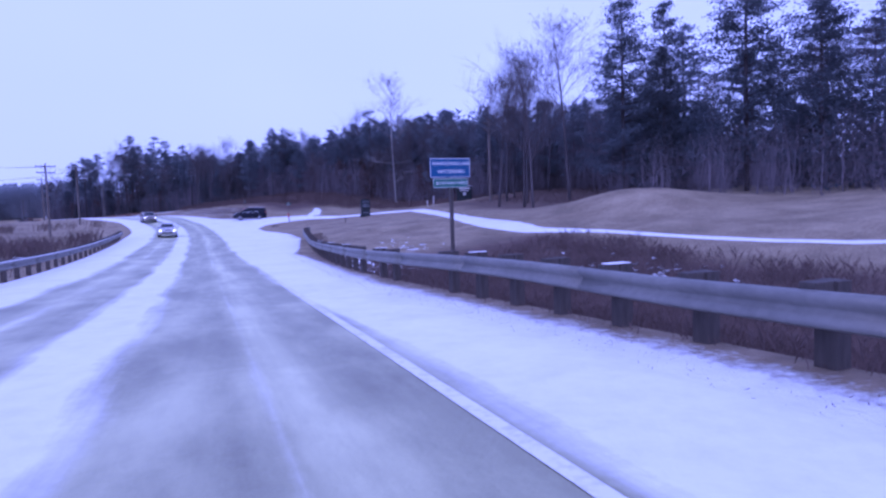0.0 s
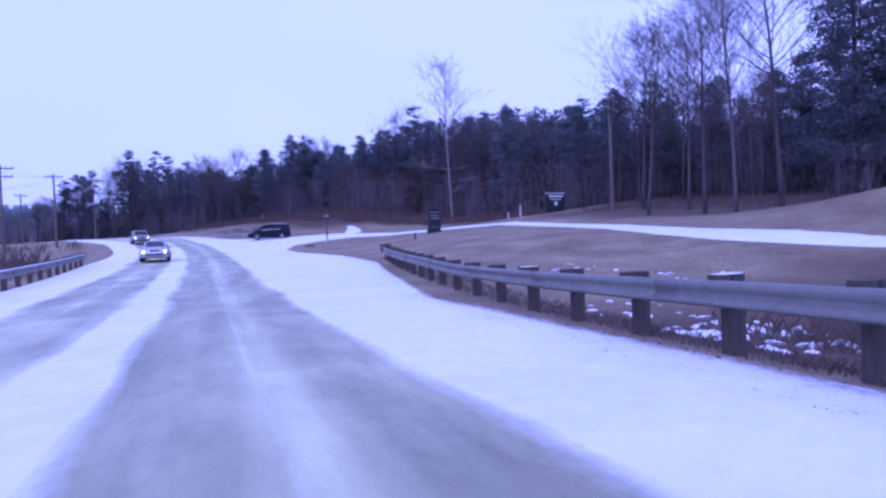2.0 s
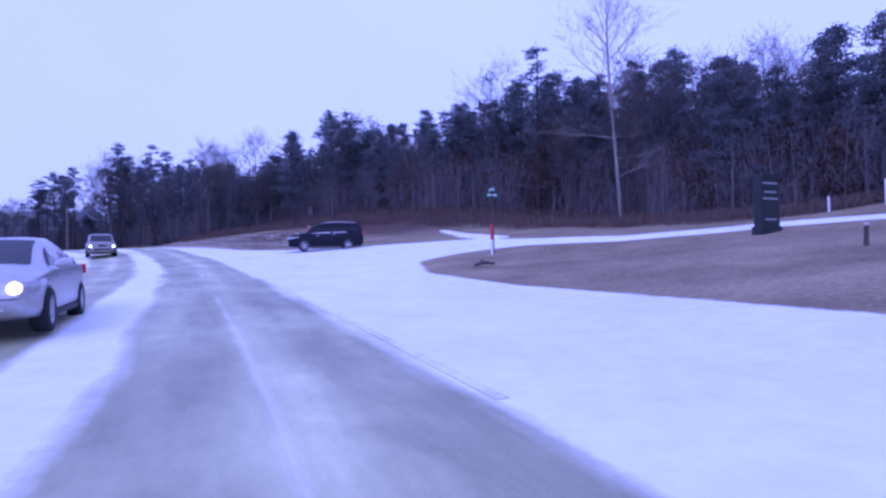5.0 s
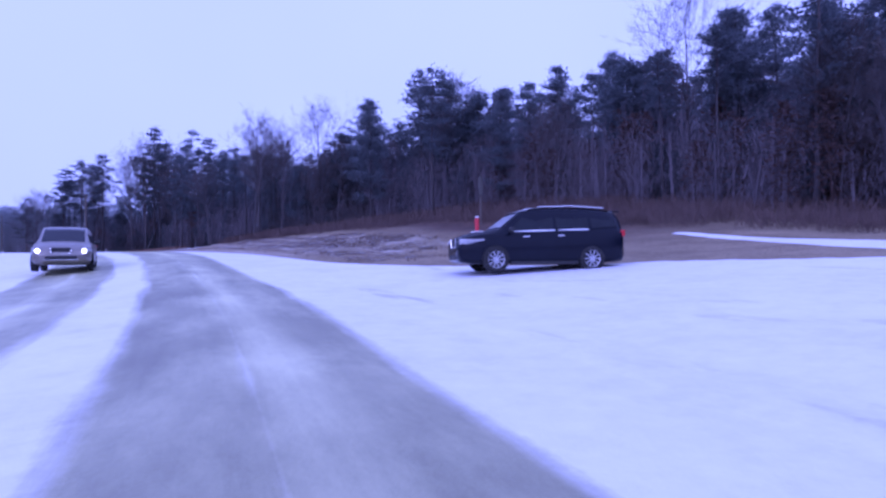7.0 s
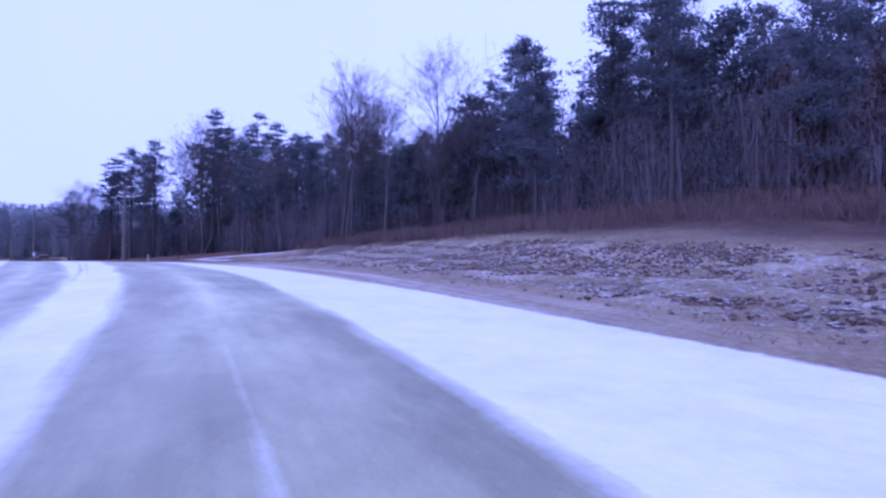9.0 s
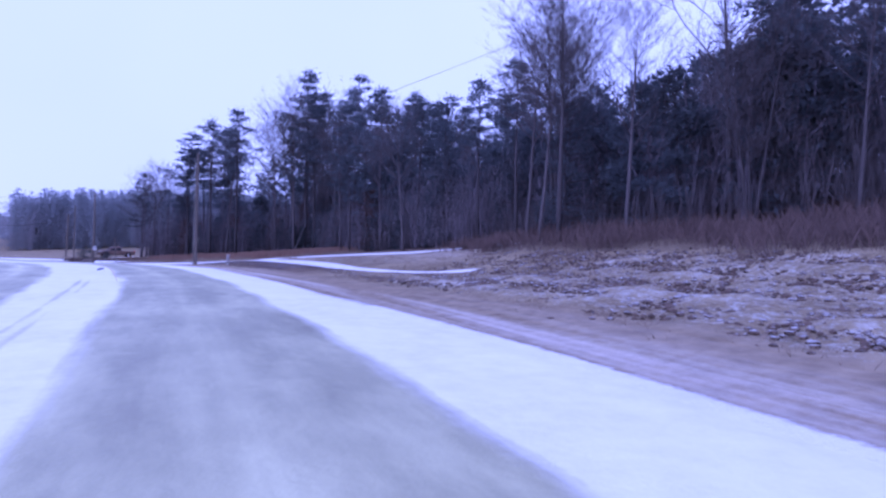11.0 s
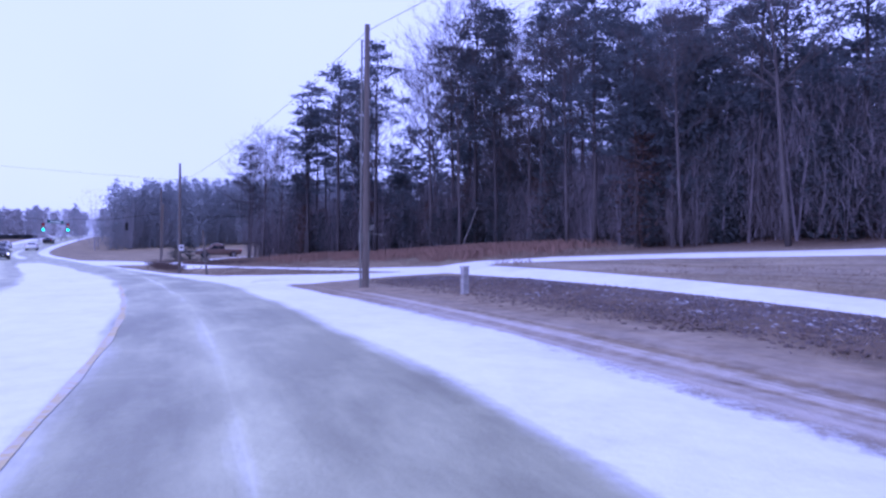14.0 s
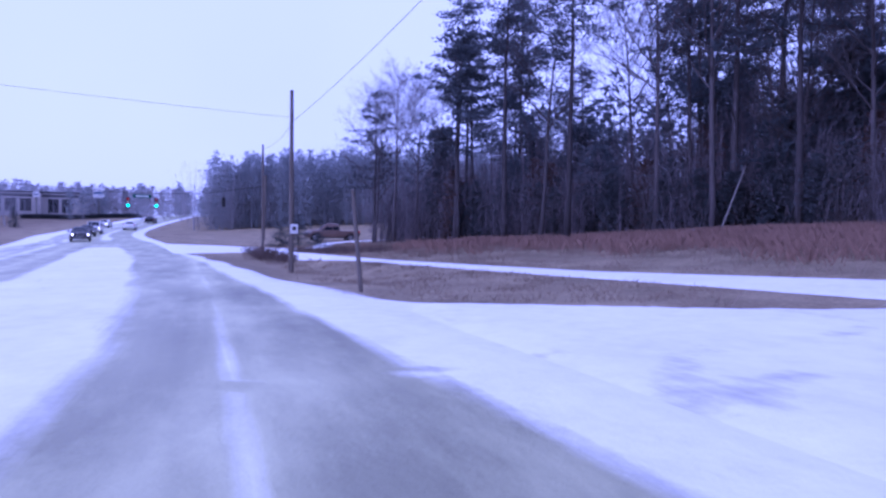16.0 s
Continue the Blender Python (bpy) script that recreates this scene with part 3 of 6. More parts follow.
def build_ground():
    ss = np.unique(np.r_[np.arange(S_MIN, 0, 2.0), np.arange(0, 60, 0.6), np.arange(60, 118, 0.3), np.arange(118, 250, 0.6), np.arange(250, S_MAX, 3.0)])
    dd = np.unique(np.r_[np.arange(-150, -30, 10), np.arange(-30, -8, 1.5), -8, -4, np.arange(-2.6, 4.4, 0.7), np.arange(4.4, 20, 0.3), np.arange(20, 32, 0.5),
                         np.arange(32, 62, 2), np.arange(62, 171, 12)])
    s, d = np.meshgrid(ss, dd, indexing="ij")
    off = np.clip((np.abs(d - 0) - 7) / 8, 0, 1) * np.where(d < 0, 0.6, 1)
    bank = np.clip(np.minimum((s - 106) / 8, (172 - s) / 8), 0, 1) * np.clip((d - 6.0) / 2, 0, 1) * np.clip((22 - d) / 6, 0, 1)
    lift = off * 0.10 * waves(s, d, 0.5, 3) + bank * 0.08 * waves(s, d, 2.6, 5) + bank * 0.07 * waves(s, d, 6.5, 6)
    lanes = [strip_gap(s, d, *lane) for lane in LANES]
    near = np.where(d > -1, np.minimum.reduce(lanes), 9.0)
    lift *= np.clip(near / 2.0, 0, 1)
    lift -= 0.06 * np.clip((np.minimum(np.interp(s, *VERGE), 4.9) - 0.1 - d) / 0.6, 0, 1)           # the bed under the road
    lift -= 0.07 * np.where(d > 3, np.clip((-near - 0.45) / 0.5, 0, 1), 0)                            # and under the lanes
    me, s, d = curved_sheet("ground", ss, dd, lift, GROUND)
    near = near.ravel()
    snow = np.full(s.shape, 0.05)
    snow = np.maximum(snow, 1.15 - np.clip(near, -0.1, 9) * 2.6)                                    # beside the lanes
    verge = np.interp(s, VERGE[0], VERGE[1])
    snow = np.maximum(snow, np.where(d > -1.5, 1.15 - np.clip(d - verge, 0, 9) * 2.2, 0))              # beside the road
    snow = np.maximum(snow, np.where(d > 0, (0.98 - np.clip(d - verge, 0, 9) * 0.58) * hump(s, -90, 40, 12), 0))   # thinning under the rail
    left = -np.interp(s, *LEFT_EDGE)
    snow = np.maximum(snow, np.where(d < 0, 1.1 - np.clip(left - d, 0, 9) * 1.1, 0))
    frost = (0.52 * hump(s, 109, 152, 8) * hump(d, 6.6, 16.5, 2.0) + 0.30 * hump(s, 150, 178, 6) * hump(d, 6.8, 10.5, 2))                                   # frosted rough bank
    frost = np.maximum(frost, 0.22 * hump(s, 158, 180, 6) * hump(d, 16, 21, 3))
    frost = np.maximum(frost, 0.34 * hump(s, -20, 34, 8) * hump(d, 5.0, 13, 3))
    frost = np.maximum(frost, 0.25 * hump(s, 186, 240, 10) * hump(d, 14, 19, 4))
    frost = np.maximum(frost, 0.42 * hump(s, 108, 130, 6) * hump(d, 15, 21.5, 3))
    snow = np.maximum(snow, frost)
    store(me, "snow", snow)
    wood = np.clip((d - edge_of_wood(s) + 4) / 5, 0, 1)
    brush = hump(s, 105, 160, 10) * np.clip((d - 16) / 4, 0, 1)
    corner = 0.75 * hump(s, 160, 182, 4) * hump(d, 6.8, 11, 1.6)
    ditch = hump(s, -60, 35, 6) * hump(d, 5.2, 20.5, 2.5)
    grove = 0.85 * hump(s, 46, 72, 4) * hump(d, 28.5, 60, 3)
    far_left = np.clip((-d - 16) / 10, 0, 1) * (0.55 + 0.25 * np.sin(s / 37.0) * np.cos(d / 23.0))
    store(me, "litter", np.clip(np.maximum.reduce([wood, brush, grove, corner, 0.95 * ditch, 0.8 * far_left]), 0, 1))
    dirt = 0.95 * hump(s, 118, 181, 5) * hump(d - verge, 0.0, 2.7, 0.8)
    dirt = np.maximum(dirt, 0.6 * hump(s, -60, 60, 5) * hump(d, 3.7, 6.0, 0.8))
    dirt = np.maximum(dirt, 0.5 * hump(s, 62, 82, 6) * hump(d, 17, 24, 4))
    store(me, "dirt", dirt)
    rut = 0.9 * hump(s, 150, 180, 6) * hump(d - verge, 0.95, 1.2, 0.4) + 1.0 * hump(s, 114, 177, 6) * hump(d - verge, 0.15, 1.5, 0.7) + 0.25 * hump(s, 114, 170, 6) * hump(d - verge, 1.7, 2.6, 0.7) + 0.45 * hump(s, 158, 186, 6) * hump(d, 14, 21, 3)
    store(me, "rut", np.maximum(rut, 0.18 * hump(s, 172, 183, 3) * hump(d, 4.4, 8.5, 2)))
    reach_horizon(me, len(ss), len(dd))
    tagged(new("ground", me), "brown dormant grass and leaf litter dusted with snow", "ground", kind="structure")


def build_road():
    ss = np.unique(np.r_[np.arange(-58, 0, 1.0), np.arange(0, 240, 0.5), np.arange(240, S_MAX, 1.5)])
    dd = np.unique(np.r_[np.arange(-20, -7, 0.6), np.arange(-7, 4.9, 0.13), 4.9])
    s, d = np.meshgrid(ss, dd, indexing="ij")
    left = np.interp(s, *LEFT_EDGE)
    d2 = np.where(d < -4, -4 + (d + 4) * (left - 4 + 0.3) / 16, d)            # the far edge follows the widening
    rim, base = np.minimum(np.interp(s, *VERGE), 4.9) + 0.1, np.where(s > 186, -2.8, 3.0)
    d2 = np.where(d2 > base, base + (d2 - base) * (rim - base) / (4.9 - base), d2)   # so does the near edge
    drop = np.where(d2 > -1.5, 0.05 * np.clip((d2 - rim + 0.6) / 0.6, 0, 1), 0.07 * np.clip((-d2 - left + 1.0) / 1.0, 0, 1))
    x, y, z = spot(s.ravel(), d2.ravel(), (0.02 - drop).ravel())
    me, _, _ = curved_sheet("road", ss, dd, np.zeros(s.shape), ROAD)
    me.vertices.foreach_set("co", np.stack([x, y, z + 0.0], -1).ravel())
    flat = d2.ravel()
    me.uv_layers[0].data.foreach_set("uv", np.stack([s.ravel(), flat], -1)[np.array([l.vertex_index for l in me.loops])].ravel())
    store(me, "snow", road_snow(s.ravel(), flat))
    store(me, "dust", road_dust(s.ravel(), flat))
    me.update()
    tagged(new("road", me), "two-lane asphalt road with wheel tracks between bands of blown snow", "road", kind="structure")


def build_lane(name, label, lane, cell=0.4, inner=3.2, marks=()):
    """A snow-covered lane laid on the ground, its rim sunk into the grass."""
    pts, half = np.array(lane[0], float), max(lane[1])
    s0, s1 = pts[:, 0].min() - half - 1, pts[:, 0].max() + half + 1
    d0, d1 = max(inner, pts[:, 1].min() - half - 1), pts[:, 1].max() + half + 1
    if len(lane) > 2:
        rows = np.array(lane[2], float)
        s0, s1, d0 = min(s0, rows[1:, 1].min() - 2), max(s1, rows[1:, 2].max() + 2), inner
    ss, dd = np.arange(s0, s1, cell), np.arange(d0, d1, cell)
    s, d = np.meshgrid(ss, dd, indexing="ij")
    gap = strip_gap(s, d, *lane)
    lift = 0.045 * np.clip(-gap / 0.25, -3.5, 1) - 0.10 * np.clip((inner + 0.8 - d) / 0.8, 0, 1)
    me, fs, fd = curved_sheet(name, ss, dd, lift, ROAD)
    snow = np.full(s.size, 0.95) - 0.16 * np.abs(waves(fs, fd, 0.9, 8))
    for line, depth in marks:                                # scraped or driven places
        snow -= depth * np.clip(1 - strip_gap(fs, fd, line, [0.02] * len(line)) / 0.4, 0, 1)
    store(me, "snow", snow)
    store(me, "dust", 0 * snow)
    bm = ready()
    bm.from_mesh(me)
    bm.verts.ensure_lookup_table()
    far = (gap.ravel() > 0.9)
    bmesh.ops.delete(bm, geom=[v for v in bm.verts if far[v.index]], context="VERTS")
    bm.to_mesh(me)
    bm.free()
    tagged(new(name, me), label, "lane", kind="structure")


def build_line(name, label, material, runs, d_of, width=0.11, bare=lambda s: 1.0):
    """Painted line on the road; bare: how much of its width the snow leaves free."""
    bm = ready()
    for a, b in runs:
        ss = np.arange(a, b + 0.01, 0.8)
        row = []
        for s in ss:
            d = d_of(s)
            row.append([bm.verts.new(at(s, d + o * bare(s), 0.027)) for o in (-width / 2, width / 2)])
        for p, q in zip(row, row[1:]):
            bm.faces.new((p[0], p[1], q[1], q[0]))
    bmesh.ops.recalc_face_normals(bm, faces=bm.faces)
    ob = part(name, bm, material)
    tagged(ob, label, "road marking", kind="structure")


build_ground()
build_road()
build_lane("side_road", "side road entirely covered with snow at a junction", SIDE_ROAD, 0.4, 3.2,
           [([(96, 3.5), (90, 6.5), (85.5, 9.5)], 0.22), ([(97.5, 3.5), (91.5, 7.3), (87, 10.2)], 0.2), ([(104, 4), (98, 6), (94, 9)], 0.2), ([(90, 4.2), (86, 5.0), (82, 5.4)], 0.18)])
build_lane("branch_path", "narrow snow-covered path off the side road", BRANCH, 0.3)
build_lane("driveway", "wide snow-covered driveway entrance", DRIVEWAY, 0.3, 3.0,
           [([(184.4, 3.1), (185.2, 3.9), (186.2, 5.0)], 0.3), ([(186.6, 3.0), (186.8, 3.5)], 0.4), ([(186.1, 7.4), (186.3, 8.0)], 0.45), ([(184.5, 4.0), (184.8, 4.5), (184.9, 5.0)], 0.42)])
build_lane("second_drive", "snow-covered drive mouth beyond the grass", SECOND_DRIVE, 0.4, -1.5)
build_lane("greenway", "snow-covered footpath through dry grass", GREENWAY, 0.3)
build_lane("wood_path", "thin snow strip along the edge of the wood", WOOD_PATH, 0.3)
build_lane("yard_lane", "snowy yard lane behind dry grass", YARD_LANE, 0.3)
build_line("edge_line", "worn white edge line on the asphalt", WHITE_LINE, [(-20, 19), (62, 80)], lambda s: 1.66 + 0.02 * max(0, min(s, 19)) + (0.1 if s > 50 else 0), 0.13)
build_line("median_line", "faded yellow median line half under snow", YELLOW_LINE, [(151.5, 184.6)], lambda s: float(np.interp(s, [151, 155, 158, 165, 170, 173, 177, 185], [-1.1, -1.14, -1.19, -1.08, -0.98, -0.96, -1.02, -1.12])), 0.12,
           lambda s: min(1.0, max(0.08, (s - 150.5) / 20)) * (0.85 + 0.25 * math.sin(s * 2.3)) * min(1.0, max(0.1, (185.5 - s) / 3)))


seam = ready()                                             # joint across the asphalt, filled with dark sealant
rows = [[seam.verts.new(at(156.24 + 0.03 * math.sin(d * 3.1) + o, d, 0.026)) for o in (-0.012 - 0.006 * math.sin(d * 7), 0.016)] for d in np.arange(-0.8, 1.75, 0.15)]
for a, b in zip(rows, rows[1:]):
    seam.faces.new((a[0], a[1], b[1], b[0]))
bmesh.ops.recalc_face_normals(seam, faces=seam.faces)
tagged(part("pavement_joint", seam, SEALANT), "dark sealed joint across the asphalt lane", "road joint", kind="structure")


# ---------------------------------------------------------------- guardrails
W_BEAM = [(0.00, 0.155), (0.075, 0.125), (0.08, 0.085), (0.02, 0.03), (0.0, 0.0), (0.02, -0.03), (0.08, -0.085), (0.075, -0.125), (0.0, -0.155)]


def guardrail(label, s0, s1, d_of, toward, posts, height_of, snow_top=False):
    """A W-beam rail on wooden posts; toward: +1 if the road lies at smaller d. posts: where they stand; height_of: the beam's middle above the ground."""
    rail = thing("guardrail", label, "guardrail", at((s0 + s1) / 2, d_of((s0 + s1) / 2)))
    back = rail.matrix_basis.inverted()
    s = s0
    while s < s1 - 0.1:
        bm = ready()
        end = min(s + 3.85, s1)
        rows = []
        for k in range(7):
            q = s + (end - s) * k / 6
            d, height = d_of(q), height_of(q)
            base, out = Vector(at(q, d)), Vector(at(q, d - 1.0 * toward)) - Vector(at(q, d))
            out.z = 0
            out.normalize()
            bend = 0.55 * max(0.0, (q - (s1 - 2.2)) / 2.2) ** 2      # the end turns away from the traffic
            rows.append([bm.verts.new(back @ (base + out * (x - bend) + Vector((0, 0, height + z)))) for x, z in W_BEAM])
        for a, b in zip(rows, rows[1:]):
            for k in range(len(W_BEAM) - 1):
                bm.faces.new((a[k], a[k + 1], b[k + 1], b[k]))
        bmesh.ops.recalc_face_normals(bm, faces=bm.faces)
        o = part("rail_panel", bm, GALV, rail, smooth=True)
        thick = o.modifiers.new("sheet", "SOLIDIFY")
        thick.thickness, thick.offset = 0.006, 0
        s += 3.81
    if snow_top:                                            # snow lying along the upper edge
        line = [back @ Vector(at(q, d_of(q) - 0.02 * toward, height_of(q) + 0.158)) for q in np.arange(s0 + 1, s1 - 2.4, 1.9)]
        part("rail_snow", tube(ready(), line, 0.028, 6), SNOW, rail, "thin line of snow")
    post_me = mesh("post", box(ready(), 0, 0, -0.35, 0.17, 0.21, 1.08, 0.008), POST_WOOD)
    block_me = mesh("blockout", box(ready(), 0, 0, 0, 0.22, 0.15, 0.36, 0.008), POST_WOOD)
    cap_me = mesh("snow_cap", box(ready(), 0, 0, 0, 0.34, 0.15, 0.013, 0.005), SNOW)
    for n, s in enumerate(posts):
        d, turn, height = d_of(s), bearing(s), height_of(s)
        for name, me, off, h in (("post", post_me, 0.34, 0.0), ("blockout", block_me, 0.14, height - 0.15), ("snow_cap", cap_me, 0.26, height + 0.208)):
            if name == "snow_cap" and (n % 3 != 0 or s > 36):
                continue
            o = new(name, me)
            o.parent = rail
            p = Vector(at(s, d + off * toward))
            top = Vector(at(s, d)).z + height + 0.21
            z = top - 0.73 if name == "post" else Vector(at(s, d)).z + h
            o.matrix_basis = back @ pose(p.x, p.y, z, 0, 0, turn)
    bm = ready()                                            # rounded terminal plate
    q, d = s1 - 0.1, d_of(s1)
    c = back @ Vector(at(q, d + 0.45 * toward, height_of(q)))
    tube(bm, [c + Vector((0, 0, -0.2)), c + Vector((0, 0, 0.2))], 0.16, 12)
    box(bm, c.x, c.y, c.z - 0.55, 0.14, 0.2, 0.5, 0.01)
    part("end_terminal", bm, GALV, rail, "dented grey steel end terminal")
    return rail


def near_posts():
    """Posts of the near rail, spaced to fit the camera's view: close set at first, none over the culvert, then wider,
    and closer again towards the end.
    """
    s, out = -22.6, []
    while s < 52.2:
        if not 12.0 < s < 14.6 and not 17.4 < s < 19.4:
            out.append(s)
        s += float(np.interp(s, [12, 24, 30, 38, 48], [1.37, 1.62, 1.87, 1.75, 1.08]))
    return out


guardrail("grey galvanised guardrail on wooden posts beside the shoulder", -24, 52.6,
          lambda s: 4.55 + 0.0155 * max(0.0, s - 14) ** 1.5, 1, near_posts(),
          lambda s: float(np.interp(s, [3, 5, 8, 10.5, 22, 28, 38, 42, 46, 50.5], [0.535, 0.555, 0.645, 0.68, 0.68, 0.705, 0.645, 0.685, 0.665, 0.615])))
guardrail("grey guardrail on wooden posts across the road", 2, 70.5, lambda s: -7.15 + 0.002 * (s - 40), -1, list(np.arange(2.3, 70.3, 1.905)), lambda s: 0.6, True)

# snow-topped concrete edge of the culvert under the rail
headwall = thing("culvert_headwall", "low concrete culvert edge topped with snow under the guardrail", "headwall", at(23.4, 6.05), bearing(23.4))
part("wall", box(ready(), 0, 0, -1.6, 0.28, 6.4, 1.62, 0.02), CONCRETE, headwall)
for y, ln in ((-2.2, 1.1), (-0.55, 1.5), (1.3, 1.3), (2.7, 0.7)):
    part("snow_strip", box(ready(), -0.02, y, 0.02, 0.22, ln, 0.035, 0.012), SNOW, headwall, "narrow strip of snow")


# ---------------------------------------------------------------- signs
def lettering(text, size, depth=0.004):
    """Raised letters, as a bmesh centred on the origin in the xz plane, facing -y."""
    curve = bpy.data.curves.new("letters", "FONT")
    curve.body, curve.size, curve.align_x, curve.align_y, curve.extrude = text, size, "CENTER", "CENTER", depth
    ob = bpy.data.objects.new("letters", curve)
    me = bpy.data.meshes.new_from_object(ob)
    bpy.data.objects.remove(ob)
    bm = ready()
    bm.from_mesh(me)
    bpy.data.meshes.remove(me)
    bmesh.ops.rotate(bm, cent=(0, 0, 0), matrix=Matrix.Rotation(radians(90), 3, "X"), verts=bm.verts)
    return bm


def shifted(bm, x, y, z):
    bmesh.ops.translate(bm, vec=(x, y, z), verts=bm.verts)
    return bm


def bordered(name, w, h, x, y, z, face, border, parent, label=""):
    """A sheet-metal sign panel with a raised border; its face looks to -y."""
    panel = part(name, box(ready(), x, y, z, w, 0.012, h, 0.004), face, parent, label)
    bm = ready()
    t, e = 0.010, 0.008
    for bx, bz, bw, bh in ((0, h - t - e, w - 2 * e, t), (0, e, w - 2 * e, t), (-w / 2 + e + t / 2, e, t, h - 2 * e), (w / 2 - e - t / 2, e, t, h - 2 * e)):
        box(bm, x + bx, y - 0.008, z + bz, bw, 0.004, bh)
    part("border", bm, border, panel)
    return panel


def watershed_sign():
    t = thing("watershed_sign", "blue and green watershed sign on a brown post behind the guardrail", "road sign", at(12.9, 5.42, 0.15), bearing(12.9) - 2)
    part("post", box(ready(), 0, 0.03, -0.5, 0.075, 0.075, 3.3, 0.004), POST_WOOD, t, "brown square steel post")
    big = bordered("name_panel", 1.0, 0.45, -0.02, -0.015, 2.52, BLUE_SIGN, WHITE_PAINT, t, "blue panel with a white border")
    for text, z, size in (("RANDLEMAN LAKE", 2.84, 0.105), ("WATERSHED", 2.655, 0.115)):
        part("lettering", shifted(lettering(text, size), 0, -0.027, z), WHITE_PAINT, big, "white capital letters")
    small = bordered("creek_panel", 0.86, 0.215, -0.02, -0.015, 2.285, GREEN_SIGN, WHITE_PAINT, t, "green panel with a white border")
    part("lettering", shifted(lettering("BLUFF RUN CREEK", 0.092), 0, -0.027, 2.392), WHITE_PAINT, small, "white capital letters")


def dark_monument():
    t = thing("subdivision_sign", "tall dark green notice board with pale bars standing in grass", "sign", at(73.6, 20.0), bearing(73) + 8)
    part("board", box(ready(), 0, 0, 0.05, 1.2, 0.32, 1.95, 0.03), DARK_SIGN, t)
    part("base", box(ready(), 0, 0, -0.15, 1.35, 0.42, 0.35, 0.03), DARK_SIGN, t)
    part("cap", box(ready(), 0, 0, 2.0, 1.05, 0.36, 0.16, 0.03), DARK_SIGN, t)
    for z, w in ((1.78, 0.95), (1.45, 0.8), (1.2, 0.95), (0.42, 0.75)):
        part("lettering_bar", box(ready(), 0, -0.165, z, w, 0.012, 0.07), FROST, t, "faded pale bar")


def estate_sign():
    t = thing("estate_sign", "dark board with white lettering bars on the lawn", "sign", at(77.3, 36.0, -0.5), bearing(77) + 4)
    part("board", box(ready(), 0, 0, 0.4, 2.5, 0.14, 2.1, 0.03), DARK_SIGN, t)
    for x in (-1.05, 1.05):
        part("leg", box(ready(), x, 0.12, -0.2, 0.14, 0.14, 2.6, 0.01), POST_WOOD, t)
    part("snow_strip", box(ready(), 0, -0.02, 2.5, 2.55, 0.2, 0.08, 0.02), SNOW, t, "strip of snow on the top edge")
    for z, w, h in ((2.12, 1.9, 0.2), (1.86, 1.45, 0.1), (1.25, 0.4, 0.4)):
        part("lettering_bar", box(ready(), 0, -0.08, z, w, 0.012, h), WHITE_PAINT, t, "white bar")


def street_sign():
    t = thing("street_sign", "green street name blades on a post with red sleeve", "street sign", at(79.4, 11.4), bearing(79) + 6)
    part("post", tube(ready(), [(0.09, 0.02, -0.4), (0.09, 0.02, 2.75)], 0.034, 8), POST_WOOD, t)
    part("white_sleeve", tube(ready(), [(0, 0, -0.2), (0, 0, 0.62)], 0.055, 10), WHITE_PAINT, t, "white lower sleeve")
    part("red_sleeve", tube(ready(), [(0, 0, 0.62), (0, 0, 1.25)], 0.056, 10), RED_PAINT, t, "red reflective sleeve")
    for z, turn in ((2.36, 0), (2.58, 80)):
        blade = part("name_blade", box(ready(), 0.09, 0.02, z, 0.7, 0.012, 0.19, 0.004, turn), GREEN_SIGN, t, "green blade")
        part("lettering_bar", box(ready(), 0.09, 0.02, z + 0.06, 0.46, 0.018, 0.07, 0, turn), WHITE_PAINT, blade, "white bar")


def marker(s, d, red=True, h=1.0):
    t = thing("marker_post", "white red-topped marker post beside a road sign seen edge-on" if red else "slim white marker post standing in grass", "marker post", at(s, d))
    part("stake", tube(ready(), [(0, 0, -0.3), (0, 0, h)], 0.055 if not red else 0.07, 10), WHITE_PAINT, t)
    part("cap", tube(ready(), [(0, 0, h), (0, 0, h + 0.05)], 0.062, 8), WHITE_PAINT, t)
    if red:
        part("red_sleeve", tube(ready(), [(0, 0, h * 0.6), (0, 0, h * 0.99)], 0.076, 10), RED_PAINT, t, "red reflective sleeve")
        part("thin_pole", tube(ready(), [(0.14, 0.1, -0.3), (0.14, 0.1, 3.1)], 0.03, 6), POLE_WOOD, t, "thin dark pole")
        plate = tube(ready(), [(0.137, 0.05, 2.85), (0.143, 0.05, 2.85)], 0.38, 8)
        bmesh.ops.rotate(plate, cent=(0.14, 0.05, 2.85), matrix=Matrix.Rotation(radians(-13), 3, "Z"), verts=plate.verts)
        part("sign_plate", plate, GALV, t, "grey back of an eight-sided sign")


watershed_sign()
dark_monument()
estate_sign()
street_sign()
marker(101.0, 9.45, True, 1.72)
for s, d, h in ((78.0, 30.5, 0.75), (75.2, 30.2, 1.15)):
    marker(s, d, False, h)
stub = thing("marker_stub", "short dark stub post with a pale cap in the lawn", "post", at(67.6, 15.7))
part("stake", tube(ready(), [(0, 0, -0.3), (0.03, 0, 0.5)], [0.07, 0.055], 9), POST_WOOD, stub)
part("cap", tube(ready(), [(0.03, 0, 0.5), (0.03, 0, 0.56)], [0.07, 0.05], 9), CONCRETE, stub, "pale cap")
pedestal = thing("utility_pedestal", "pale square utility pedestal in frosted rough grass", "pedestal", at(174.6, 6.9), bearing(174))
part("shaft", box(ready(), 0, 0, -0.2, 0.17, 0.17, 0.88, 0.02), STONE, pedestal)
part("cap", box(ready(), 0, 0, 0.68, 0.20, 0.20, 0.06, 0.02), CONCRETE, pedestal)


